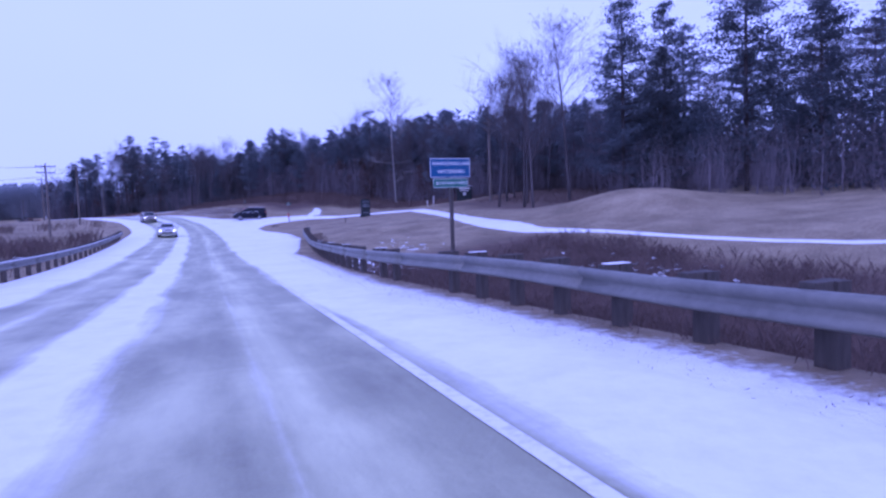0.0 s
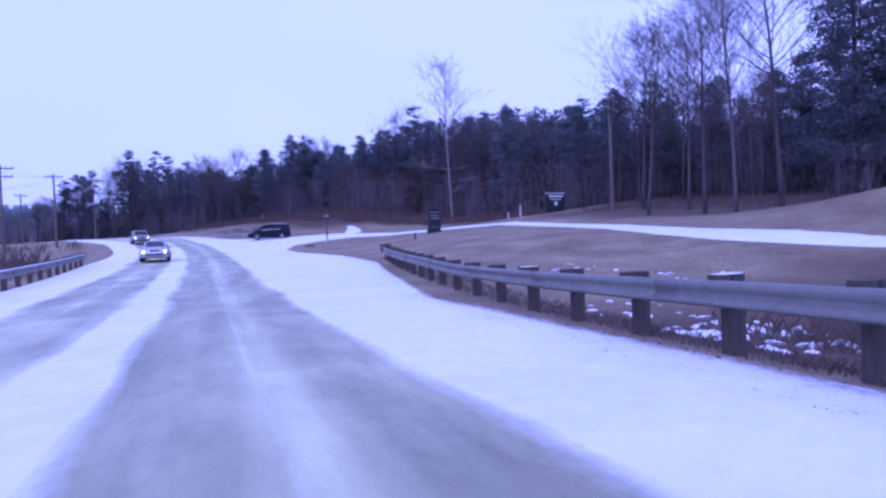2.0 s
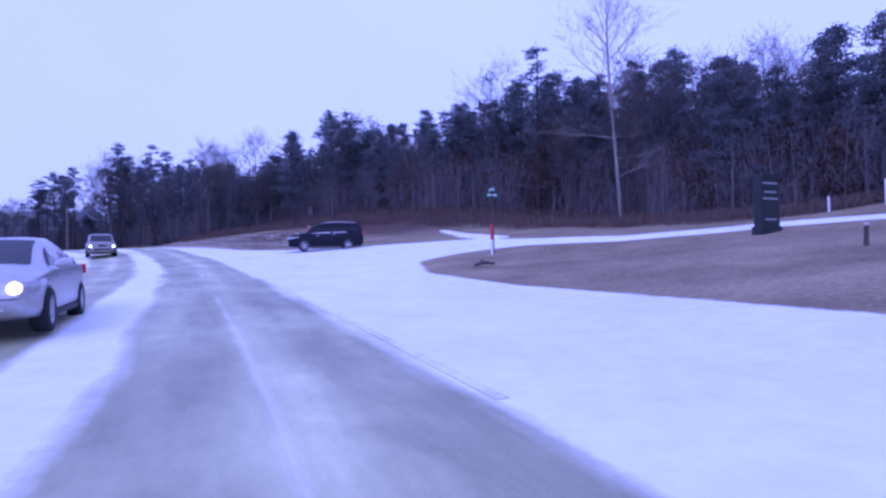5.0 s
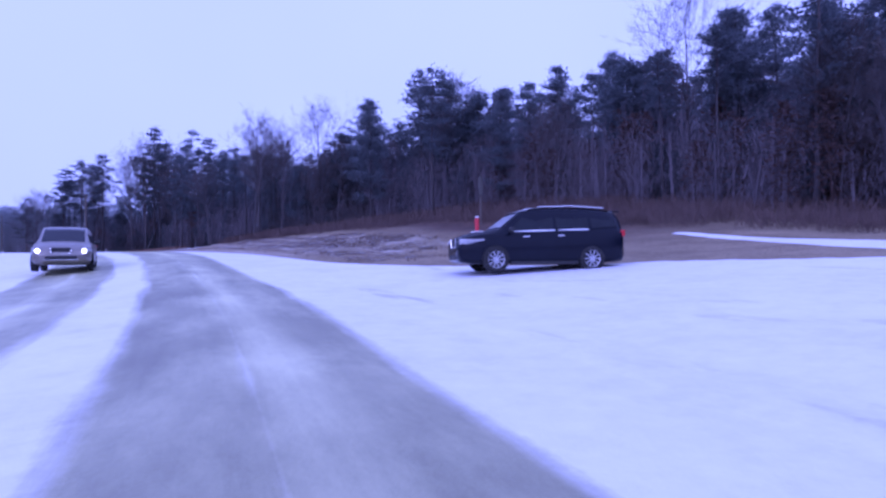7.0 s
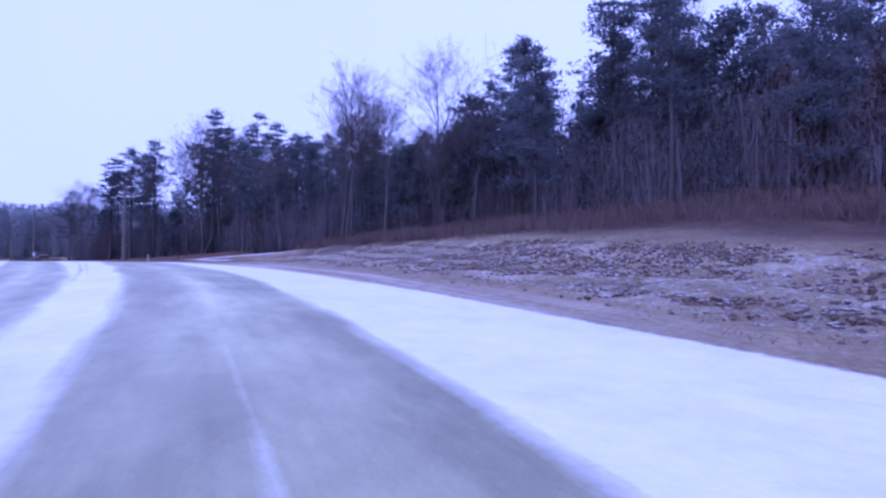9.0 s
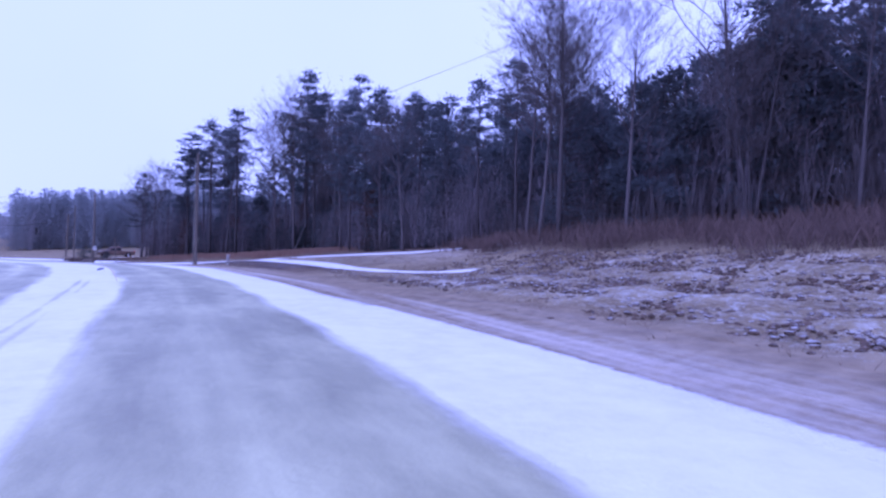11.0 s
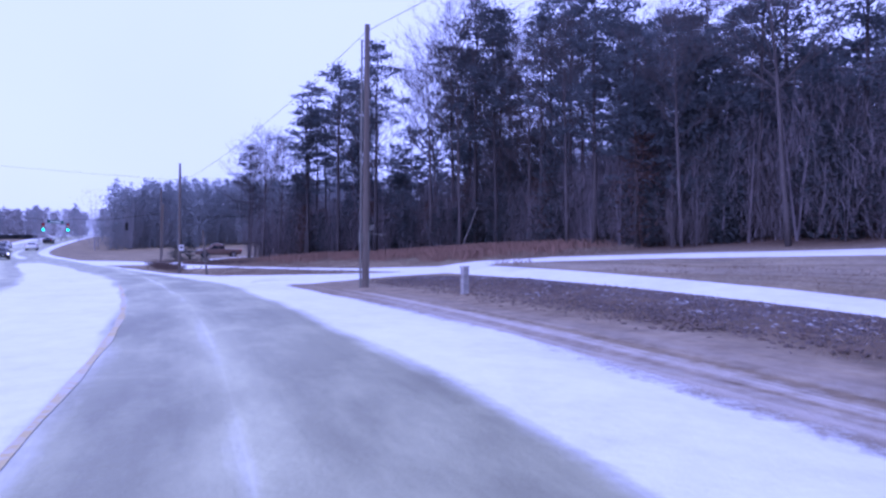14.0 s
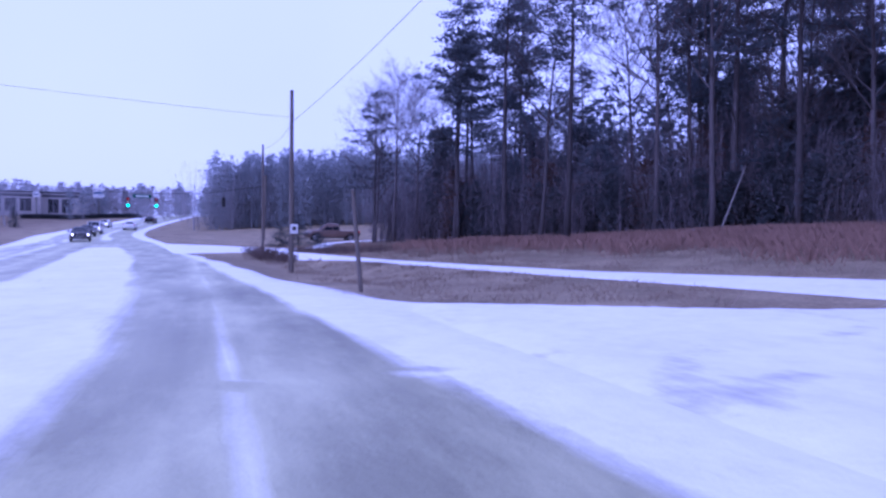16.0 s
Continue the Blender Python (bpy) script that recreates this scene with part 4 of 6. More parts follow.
# ---------------------------------------------------------------- poles and cables
def utility_pole(label, s, d, height, radius=0.15, arms=(), turn=0.0, lean=0.0):
    t = thing("utility_pole", label, "utility pole", at(s, d), bearing(s) + turn)
    part("shaft", tube(ready(), [(0, 0, -0.6), (lean * 0.5, 0, height * 0.5), (lean, 0, height)], [radius * 1.1, radius * 0.95, radius * 0.72], 12), POLE_WOOD, t, smooth=False)
    for z, w in arms:
        arm = part("crossarm", box(ready(), lean, -radius, z, w, 0.10, 0.13, 0.01), POLE_WOOD, t)
        for k in (-0.46, -0.2, 0.2, 0.46):
            part("insulator", tube(ready(), [(lean + k * w, -radius, z + 0.13), (lean + k * w, -radius, z + 0.22), (lean + k * w, -radius, z + 0.32)], [0.03, 0.06, 0.035], 8), FROST, arm, "grey insulator")
        for k in (-1, 1):
            part("brace", tube(ready(), [(lean + k * w * 0.3, -radius, z), (lean, -radius, z - 0.55)], 0.018, 5), GALV, arm)
    return t


p1 = utility_pole("weathered wooden utility pole with a grey conduit up its side", 179.2, 5.9, 8.5, 0.112)
part("conduit", tube(ready(), [(-0.17, 0.02, -0.3), (-0.17, 0.02, 1.6), (-0.17, 0.02, 8.0)], 0.032, 8), GALV, p1, "pale grey conduit")
part("riser_box", box(ready(), -0.18, -0.02, 1.45, 0.11, 0.10, 0.3, 0.01), GALV, p1, "grey riser box")
part("ground_wire_guard", box(ready(), 0.06, -0.115, -0.2, 0.035, 0.02, 2.0, 0.005), GALV, p1, "grey wire guard strip")
part("meter_box", box(ready(), 0.15, -0.12, 1.85, 0.14, 0.1, 0.16, 0.01), GALV, p1)
part("bracket", tube(ready(), [(0.1, -0.1, 1.75), (0.62, -0.12, 1.68)], 0.018, 5), GALV, p1)
p2 = utility_pole("tall bare wooden utility pole with a small white notice", 208.2, 3.75, 8.1, 0.105)
part("notice", box(ready(), 0.10, -0.125, 1.75, 0.34, 0.015, 0.42, 0.005), WHITE_PAINT, p2, "white notice with a dark disc")
part("notice_mark", tube(ready(), [(0.10, -0.135, 1.98), (0.10, -0.141, 1.98)], 0.09, 12), TRIM, p2)
utility_pole("slim wooden utility pole at the verge", 222.5, 4.7, 7.2, 0.09)
post = thing("leaning_post", "short leaning wooden post in the grass verge", "post", at(194.4, 3.2), bearing(194) + 18)
part("shaft", tube(ready(), [(0.05, 0, -0.4), (-0.10, 0.02, 1.15), (-0.22, 0.03, 2.35)], [0.055, 0.05, 0.042], 9), POLE_WOOD, post)
left_poles = [("wooden power pole with a crossarm beyond the far guardrail", 129.1, -12.2, 10.7), ("wooden power pole with two crossarms in brush", 99.0, -17.0, 10.1),
              ("distant wooden power pole with a crossarm", 170.0, -10.8, 9.6), ("distant wooden power pole with a crossarm", 62.0, -29.0, 9.9)]
for label, s, d, h in left_poles:
    utility_pole(label, s, d, h, 0.15, ((h - 0.5, 2.4),) + (((h - 1.35, 2.2),) if "two" in label else ()), turn=10)
utility_pole("wooden power pole with two crossarms among bare trees", 65.8, 33.6, 10.2, 0.17, ((9.5, 2.4), (8.7, 2.4)), 25)


def cable(a, b, sag, radius=0.010):
    a, b = Vector(a), Vector(b)
    pts = [a.lerp(b, k / 14) + Vector((0, 0, -4 * sag * (k / 14) * (1 - k / 14))) for k in range(15)]
    ob = part("power_cable", tube(ready(), pts, radius, 4), WIRE)
    tagged(ob, "thin black overhead cable slung from wooden poles", "cable", "overhead cables")


cable(at(208.2, 3.75, 6.7), at(179.2, 5.9, 8.3), 0.5)
cable(at(179.2, 5.9, 8.3), at(150, 19, 11), 0.5)
cable(at(208.2, 3.75, 6.6), at(222.5, 4.7, 6.9), 0.25)
# far end set to fit its slope in the camera's view, without a pole
cable(at(208.2, 3.75, 6.9), at(203, -34, 8.6), 0.4, 0.006)
for off in (-1.0, 0.0, 1.0):
    cable(at(99.0, -17.0 + off, 9.7), at(129.1, -12.2 + off, 10.3), 0.5)
    cable(at(62.0, -29.0 + off, 9.5), at(99.0, -17.0 + off, 9.7), 0.8)
    cable(at(129.1, -12.2 + off, 10.3), at(170.0, -10.8 + off, 9.2), 0.8)
    cable(at(128.5, -13.4 + off, 9.5), at(175.0, -30.0 + off, 9.3), 0.7)


# ---------------------------------------------------------------- vehicles
def station_at(stations, x):
    xs = [q[0] for q in stations]
    return [float(np.interp(x, xs, [q[k] for q in stations])) for k in range(1, 6)]


def side_x(stations, x, z):
    """Half width of the body's side at x, z."""
    zl, zb, zt, w, wt = station_at(stations, x)
    if z <= zb:
        return w
    return w + (wt - w) * min(1.0, (z - zb) / max(zt - 0.07 - zb, 0.05))


def wheel_meshes(radius, width, spokes=10):
    tyre = ready()
    prof = [(-0.5, 0.66), (-0.5, 0.93), (-0.38, 1.0), (0.38, 1.0), (0.5, 0.93), (0.5, 0.66)]
    n = 26
    rings = [[tyre.verts.new((radius * r * math.cos(6.2832 * k / n), width * y, radius * r * math.sin(6.2832 * k / n))) for y, r in prof] for k in range(n)]
    for k in range(n):
        a, b = rings[k], rings[(k + 1) % n]
        for i in range(len(prof) - 1):
            tyre.faces.new((a[i], a[i + 1], b[i + 1], b[i]))
    rim = ready()
    tube(rim, [(0, -0.42 * width, 0), (0, 0.30 * width, 0)], radius * 0.17, 12)
    for k in range(spokes):
        a = 6.2832 * k / spokes
        c, s_ = math.cos(a), math.sin(a)
        got = bmesh.ops.create_cube(rim, size=1)["verts"]
        bmesh.ops.scale(rim, vec=(radius * 0.56, width * 0.16, radius * 0.085), verts=got)
        bmesh.ops.translate(rim, vec=(radius * 0.38, -0.36 * width, 0), verts=got)
        bmesh.ops.rotate(rim, cent=(0, 0, 0), matrix=Matrix.Rotation(-a, 3, "Y"), verts=got)
    ring = [[rim.verts.new((radius * r * math.cos(6.2832 * k / n), y * width, radius * r * math.sin(6.2832 * k / n))) for r, y in ((0.60, -0.36), (0.67, -0.46), (0.67, 0.4))] for k in range(n)]
    for k in range(n):
        for i in range(2):
            rim.faces.new((ring[k][i], ring[k][i + 1], ring[(k + 1) % n][i + 1], ring[(k + 1) % n][i]))
    hub = tube(ready(), [(0, -0.16 * width, 0), (0, -0.1 * width, 0)], radius * 0.62, 20)
    return mesh("tyre", tyre, RUBBER, smooth=True), mesh("rim", rim, ALLOY), mesh("brake_disc", hub, TRIM)


SUV = [(-2.50, .48, .98, 1.05, .84, .76), (-2.46, .36, 1.10, 1.3, .92, .80), (-2.40, .31, 1.18, 1.58, .95, .76), (-2.22, .29, 1.20, 1.80, .97, .72), (-1.4, .27, 1.18, 1.88, .98, .72),
       (-0.5, .26, 1.16, 1.90, .98, .72), (0.25, .26, 1.14, 1.87, .98, .71), (0.68, .26, 1.13, 1.77, .98, .69), (1.32, .26, 1.11, 1.27, .97, .80), (1.85, .27, 1.08, 1.19, .96, .80),
       (2.2, .29, 1.02, 1.11, .93, .76), (2.40, .32, .93, 1.02, .87, .71), (2.48, .40, .80, .90, .82, .64)]
SEDAN = [(-2.35, .48, .88, .95, .70, .60), (-2.25, .34, .92, 1.0, .82, .66), (-1.75, .27, .95, 1.06, .89, .66), (-1.1, .25, .95, 1.36, .90, .58), (-0.4, .24, .94, 1.45, .90, .57),
         (0.2, .24, .93, 1.42, .90, .57), (0.55, .24, .92, 1.27, .90, .58), (1.2, .24, .90, .98, .90, .68), (1.9, .26, .82, .88, .87, .66), (2.25, .32, .70, .76, .76, .58), (2.35, .42, .6, .66, .62, .48)]
VAN = [(-2.5, .48, .95, 1.02, .86, .74), (-2.42, .34, 1.05, 1.5, .95, .76), (-2.2, .29, 1.08, 1.68, .98, .74), (-1.0, .27, 1.06, 1.75, .99, .75), (0.2, .26, 1.04, 1.74, .99, .74),
       (0.7, .26, 1.02, 1.60, .98, .72), (1.55, .27, 1.0, 1.10, .97, .76), (2.1, .29, .90, .97, .93, .70), (2.4, .34, .76, .82, .83, .6), (2.5, .45, .62, .68, .68, .5)]
PICKUP = [(-2.7, .55, .98, 1.02, .88, .86), (-2.6, .45, 1.02, 1.06, .93, .90), (-0.75, .38, 1.03, 1.07, .95, .90), (-0.6, .36, 1.03, 1.75, .95, .72), (0.4, .36, 1.03, 1.82, .95, .72),
          (0.75, .36, 1.03, 1.66, .95, .70), (1.3, .36, 1.05, 1.15, .95, .80), (2.2, .38, 1.0, 1.08, .94, .80), (2.6, .42, .85, .92, .88, .7), (2.7, .5, .7, .76, .78, .6)]


def vehicle(kind, label, category, stations, paint, place, turn, axles, radius, panes, lamps_on=False, snowy=False, group="", plate=False):
    """A road vehicle facing +x: body lofted through its stations, with glass, lamps, wheels and trim as parts."""
    car = thing(kind, label, category, place, turn, group)
    fine = []
    for a, b in zip(stations, stations[1:]):
        n = 3 if b[0] - a[0] > 0.3 else 1
        fine += [tuple(a[k] + (b[k] - a[k]) * i / n for k in range(6)) for i in range(n)]
    fine.append(stations[-1])
    bm = ready()
    rings = []
    for x, zl, zb, zt, w, wt in fine:
        half = [(w * 0.55, zl - 0.03), (w * 0.93, zl), (w * 0.995, zl + 0.12), (w * 1.0, zl + (zb - zl) * 0.55), (w * 0.985, zb - 0.04), (w * 0.965, zb),
                (wt + (w - wt) * 0.12, zt - 0.09), (wt - 0.05, zt - 0.025), (wt * 0.45, zt)]
        rings.append([bm.verts.new((x, y, z)) for y, z in half] + [bm.verts.new((x, -y, z)) for y, z in reversed(half)])
    m = len(rings[0])
    for a, b in zip(rings, rings[1:]):
        for k in range(m):
            bm.faces.new((a[k], a[(k + 1) % m], b[(k + 1) % m], b[k]))
    bm.faces.new(rings[0])
    bm.faces.new(rings[-1][::-1])
    bmesh.ops.recalc_face_normals(bm, faces=bm.faces)
    body = part("body", bm, paint, car, smooth=True)
    for pane in panes:                                      # side glass
        for sgn in (1, -1):
            g = ready()
            vs = [g.verts.new((x, sgn * (side_x(stations, x, z) + 0.004), z)) for x, z in pane]
            f = g.faces.new(vs)
            ex = bmesh.ops.extrude_face_region(g, geom=[f])
            bmesh.ops.translate(g, vec=(0, -sgn * 0.02, 0), verts=[v for v in ex["geom"] if isinstance(v, bmesh.types.BMVert)])
            bmesh.ops.recalc_face_normals(g, faces=g.faces)
            part("side_window", g, GLASS, car, "dark side window")
    top = max(range(len(stations)), key=lambda k: stations[k][3])
    zmax = stations[top][3]

    def screen(x0, x1, name, material):
        g = ready()
        rows = []
        for k in range(5):
            x = x0 + (x1 - x0) * k / 4
            zl, zb, zt, w, wt = station_at(stations, x)
            rows.append([g.verts.new((x, y * (wt - 0.055), zt + 0.008 - 0.022 * abs(y) ** 3)) for y in (-1, -0.5, 0, 0.5, 1)])
        for a, b in zip(rows, rows[1:]):
            for k in range(4):
                g.faces.new((a[k], a[k + 1], b[k + 1], b[k]))
        bmesh.ops.recalc_face_normals(g, faces=g.faces)
        part(name, g, material, car, "frosted sloping windscreen" if material is FROST else "")
    front = [q for q in stations if q[0] > 0.1 and q[3] > 1.0 * zmax * 0.86]
    cowl = min((q for q in stations if q[0] > 0.9), key=lambda q: q[0])
    screen(front[-1][0] + (-0.25 if len(front) > 1 else 0.0), cowl[0] - 0.06, "windscreen", FROST if snowy else GLASS)
    screen(stations[1][0] + 0.04, stations[3][0] - 0.04, "rear_window", GLASS) if stations is not PICKUP else None
    tyre, rim, disc = wheel_meshes(radius, 0.23)
    width = station_at(stations, axles[0])[3]
    for x in axles:
        for sgn in (-1, 1):
            arch = ready()                                  # dark wheel arch, a shade proud of the side
            vs = [[arch.verts.new((x + r * math.cos(a), sgn * (width + 0.004), radius + r * math.sin(a))) for r in (radius * 0.6, radius * 1.10)] for a in (math.pi * (k / 14 * 1.06 - 0.03) for k in range(15))]
            for a, b in zip(vs, vs[1:]):
                arch.faces.new((a[0], a[1], b[1], b[0]))
            got = bmesh.ops.extrude_face_region(arch, geom=list(arch.faces))
            bmesh.ops.translate(arch, vec=(0, -sgn * 0.03, 0), verts=[v for v in got["geom"] if isinstance(v, bmesh.types.BMVert)])
            bmesh.ops.recalc_face_normals(arch, faces=arch.faces)
            part("wheel_arch", arch, BLACK_CAR, car, "black wheel arch")
            wheel = new("wheel", tyre)
            wheel.parent = car
            wheel.matrix_basis = pose(x, sgn * (width - 0.085), radius, 0, 0, 0 if sgn < 0 else 180)
            for name, me in (("rim", rim), ("brake_disc", disc)):
                o = new(name, me)
                o.parent = wheel
    nose, tail = stations[-1], stations[0]
    fz = stations[-3][2]
    for sgn in (-1, 1):
        w = stations[-3][4]
        hz = fz - 0.13
        g = tube(ready(), [(stations[-3][0] - (0.22 if stations is not SUV else 0.42), sgn * (w + 0.012), hz + 0.05), (stations[-3][0] + 0.02, sgn * (w - 0.05), hz), (stations[-2][0] + 0.03, sgn * (stations[-2][4] - 0.12), hz - 0.02)], [0.04, 0.085, 0.07] if stations is not SUV else [0.025, 0.085, 0.10], 8)
        lamp = part("headlamp", g, LENS_CLEAR, car, "clear swept headlamp")
        if lamps_on:
            part("bulb", tube(ready(), [(stations[-2][0] + 0.04, sgn * (stations[-2][4] - 0.10), hz - 0.02), (stations[-1][0] + 0.02, sgn * (stations[-2][4] - 0.10), hz - 0.02)], [0.085, 0.075], 12), HEADLAMP, lamp, "lit bulb")
        w = stations[2][4]
        part("tail_lamp", box(ready(), stations[1][0] + 0.02, sgn * (w - 0.10), stations[2][2] - 0.16, 0.16, 0.17, 0.19, 0.03), LENS_RED, car, "red tail lamp")
        mx = cowl[0] - 0.28
        mirror = tube(ready(), [(mx, sgn * (side_x(stations, mx, cowl[2]) - 0.02), cowl[2] + 0.06), (mx - 0.02, sgn * (cowl[4] + 0.10), cowl[2] + 0.10), (mx - 0.02, sgn * (cowl[4] + 0.22), cowl[2] + 0.11)], [0.04, 0.085, 0.07], 8)
        part("door_mirror", mirror, TRIM if paint is not SILVER_CAR else paint, car)
        for hx in (axles[1] + 0.95, axles[1] + 2.0) if axles[0] > axles[1] else (axles[0] + 0.95, axles[0] + 1.95):
            part("door_handle", box(ready(), hx, sgn * (side_x(stations, hx, 0.9) + 0.006), station_at(stations, hx)[1] - 0.13, 0.2, 0.03, 0.045, 0.01), CHROME if paint is NAVY_CAR else paint, car)
    gz = fz - 0.27
    part("grille", box(ready(), stations[-2][0] + 0.045, 0, gz - 0.06, 0.07, 0.66, 0.30, 0.015), TRIM, car, "black grille")
    part("grille_surround", tube(ready(), [(stations[-2][0] + 0.075, -0.33, gz + 0.23), (stations[-1][0] + 0.012, -0.27, gz - 0.01), (stations[-1][0] + 0.012, 0.27, gz - 0.01), (stations[-2][0] + 0.075, 0.33, gz + 0.23)], 0.02, 6), CHROME, car)
    part("lower_intake", box(ready(), nose[0] - 0.015, 0, nose[1] - 0.02, 0.05, 1.0, 0.14, 0.02), TRIM, car)
    part("bumper_trim", box(ready(), nose[0] + 0.0, 0, nose[1] - 0.04, 0.045, 1.1, 0.025, 0.008), CHROME, car)
    if plate:
        part("number_plate", box(ready(), nose[0] + 0.02, 0, nose[1] + 0.14, 0.012, 0.3, 0.13, 0.004), WHITE_PAINT, car, "pale plate with no lettering")
    for sgn in (-1, 1):
        part("sill_trim", box(ready(), 0, sgn * (width - 0.03), station_at(stations, 0)[0] - 0.04, (axles[0] - axles[1]) - 2.3 * radius, 0.07, 0.10, 0.015), TRIM, car)
    if snowy:
        g = ready()
        rows = []
        for x in np.linspace(-2.12, 0.55, 11):
            zl, zb, zt, w, wt = station_at(stations, x)
            rows.append([g.verts.new((x, y * (wt - 0.02), zt + 0.025 - 0.03 * abs(y) ** 3)) for y in (-1, -0.5, 0, 0.5, 1)])
        for a, b in zip(rows, rows[1:]):
            for k in range(4):
                g.faces.new((a[k], a[k + 1], b[k + 1], b[k]))
        bmesh.ops.recalc_face_normals(g, faces=g.faces)
        part("roof_snow", g, SNOW, car, "thin layer of snow on the roof", True)
        for x0, x1 in ((0.95, -0.32), (-0.42, -1.35)):
            for sgn in (-1, 1):
                pts = [(x, sgn * (side_x(stations, x, station_at(stations, x)[1] + 0.05) + 0.008), station_at(stations, x)[1] + 0.05) for x in np.linspace(x0, x1, 5)]
                part("belt_snow", tube(ready(), pts, [0.010, 0.018, 0.024, 0.026, 0.018], 6), SNOW, car, "snow caught on the window ledge")
        part("bonnet_snow", box(ready(), 1.75, 0.42, 1.17, 0.5, 0.5, 0.03, 0.012), SNOW, car)
        part("spoiler", box(ready(), -2.36, 0, 1.75, 0.26, 1.25, 0.05, 0.02), paint, car)
        for sgn in (-1, 1):
            part("roof_rail", tube(ready(), [(-1.95, sgn * 0.66, 1.88), (-0.9, sgn * 0.67, 1.94), (0.1, sgn * 0.66, 1.90)], 0.016, 6), CHROME, car)
    return car


SUV_PANES = [[(1.05, 1.20), (-0.28, 1.22), (-0.28, 1.76), (0.45, 1.74)], [(-0.38, 1.22), (-1.36, 1.25), (-1.36, 1.75), (-0.38, 1.77)], [(-1.46, 1.26), (-2.26, 1.32), (-2.10, 1.68), (-1.46, 1.74)]]
SEDAN_PANES = [[(0.85, 0.97), (-0.25, 0.99), (-0.25, 1.34), (0.2, 1.32)], [(-0.33, 0.99), (-1.25, 1.0), (-0.95, 1.28), (-0.33, 1.34)]]
VAN_PANES = [[(1.2, 1.08), (0.0, 1.10), (0.0, 1.60), (0.55, 1.58)], [(-0.1, 1.10), (-1.15, 1.12), (-1.15, 1.61), (-0.1, 1.62)], [(-1.25, 1.12), (-2.25, 1.16), (-2.12, 1.55), (-1.25, 1.60)]]
PICKUP_PANES = [[(0.95, 1.10), (0.05, 1.10), (0.05, 1.68), (0.45, 1.66)], [(-0.03, 1.10), (-0.6, 1.10), (-0.56, 1.62), (-0.03, 1.68)]]

vehicle("suv", "dark blue SUV with snow on its roof waiting at the junction", "car", SUV, NAVY_CAR, (-28.15, 95.28, 1.28), 193.5, (1.45, -1.45), 0.375, SUV_PANES, snowy=True)
vehicle("sedan", "silver sedan with lit headlamps on the snowy road", "car", SEDAN, SILVER_CAR, at(69.4, -2.95, 0.02), bearing(69.4) - 90, (1.4, -1.35), 0.32, SEDAN_PANES, True)
vehicle("minivan", "pale gold minivan with lit headlamps on the snowy road", "minivan", VAN, GOLD_CAR, at(111.0, -3.7, 0.02), bearing(111) - 90, (1.55, -1.4), 0.34, VAN_PANES, True)
vehicle("sedan", "dark sedan with lit headlamps in the oncoming lane", "car", SEDAN, BLACK_CAR, at(252, -7.2, 0.02), bearing(252) - 90, (1.4, -1.35), 0.32, SEDAN_PANES, True)
vehicle("sedan", "dark sedan following in the oncoming lane", "car", SEDAN, BLACK_CAR, at(268, -6.7, 0.02), bearing(268) - 90, (1.4, -1.35), 0.32, SEDAN_PANES, True)
vehicle("minivan", "silver minivan with lit headlamps far down the road", "minivan", VAN, SILVER_CAR, at(279, -6.6, 0.02), bearing(279) - 90, (1.55, -1.4), 0.34, VAN_PANES, True)
vehicle("sedan", "pale sedan with lit headlamps far down the road", "car", SEDAN, WHITE_CAR, at(305, -8.6, 0.02), bearing(305) - 90, (1.4, -1.35), 0.32, SEDAN_PANES, True)
vehicle("sedan", "pale sedan driving away near the traffic signals", "car", SEDAN, WHITE_CAR, at(296, -3.3, 0.02), bearing(296) + 90, (1.4, -1.35), 0.32, SEDAN_PANES)
vehicle("sedan", "dark sedan driving away beyond the traffic signals", "car", SEDAN, BLACK_CAR, at(325, -4.1, 0.02), bearing(325) + 90, (1.4, -1.35), 0.32, SEDAN_PANES)
vehicle("pickup_truck", "tan-brown pickup truck on the snowy yard lane", "pickup truck", PICKUP, BROWN_TRUCK, at(239, 14.6, 0.02), bearing(239) + 170, (1.7, -1.7), 0.38, PICKUP_PANES)


# ---------------------------------------------------------------- trees
def limb_points(r, base, way, length, droop=0.0, bends=4):
    pts, p, w = [Vector(base)], Vector(base), Vector(way).normalized()
    for k in range(bends):
        w = (w + Vector((r.uniform(-1, 1), r.uniform(-1, 1), r.uniform(-0.6, 0.9) - droop)) * 0.16).normalized()
        p = p + w * (length / bends)
        pts.append(p.copy())
    return pts


def tuft_fan(verts, faces, r, centre, size, flat, count, fine=1.0):
    """A pad of needle sprays: short ragged blades scattered through a flattened clump."""
    for _ in range(count):
        o = Vector((r.gauss(0, 0.42), r.gauss(0, 0.42), r.gauss(0, 0.40 * flat))) * size
        w = o * 0.5 + Vector((r.uniform(-1, 1), r.uniform(-1, 1), r.uniform(-0.45, 0.8))) * size * 0.6
        if w.length < 1e-3:
            continue
        w = w.normalized() * size * r.uniform(0.26, 0.54) * fine
        side = w.cross(Vector((r.uniform(-1, 1), r.uniform(-1, 1), r.uniform(-1, 1)))).normalized() * size * r.uniform(0.07, 0.125) * fine
        n = len(verts)
        a = centre + o
        verts += [tuple(a + side), tuple(a - side), tuple(a + w)]
        faces.append((n, n + 1, n + 2))


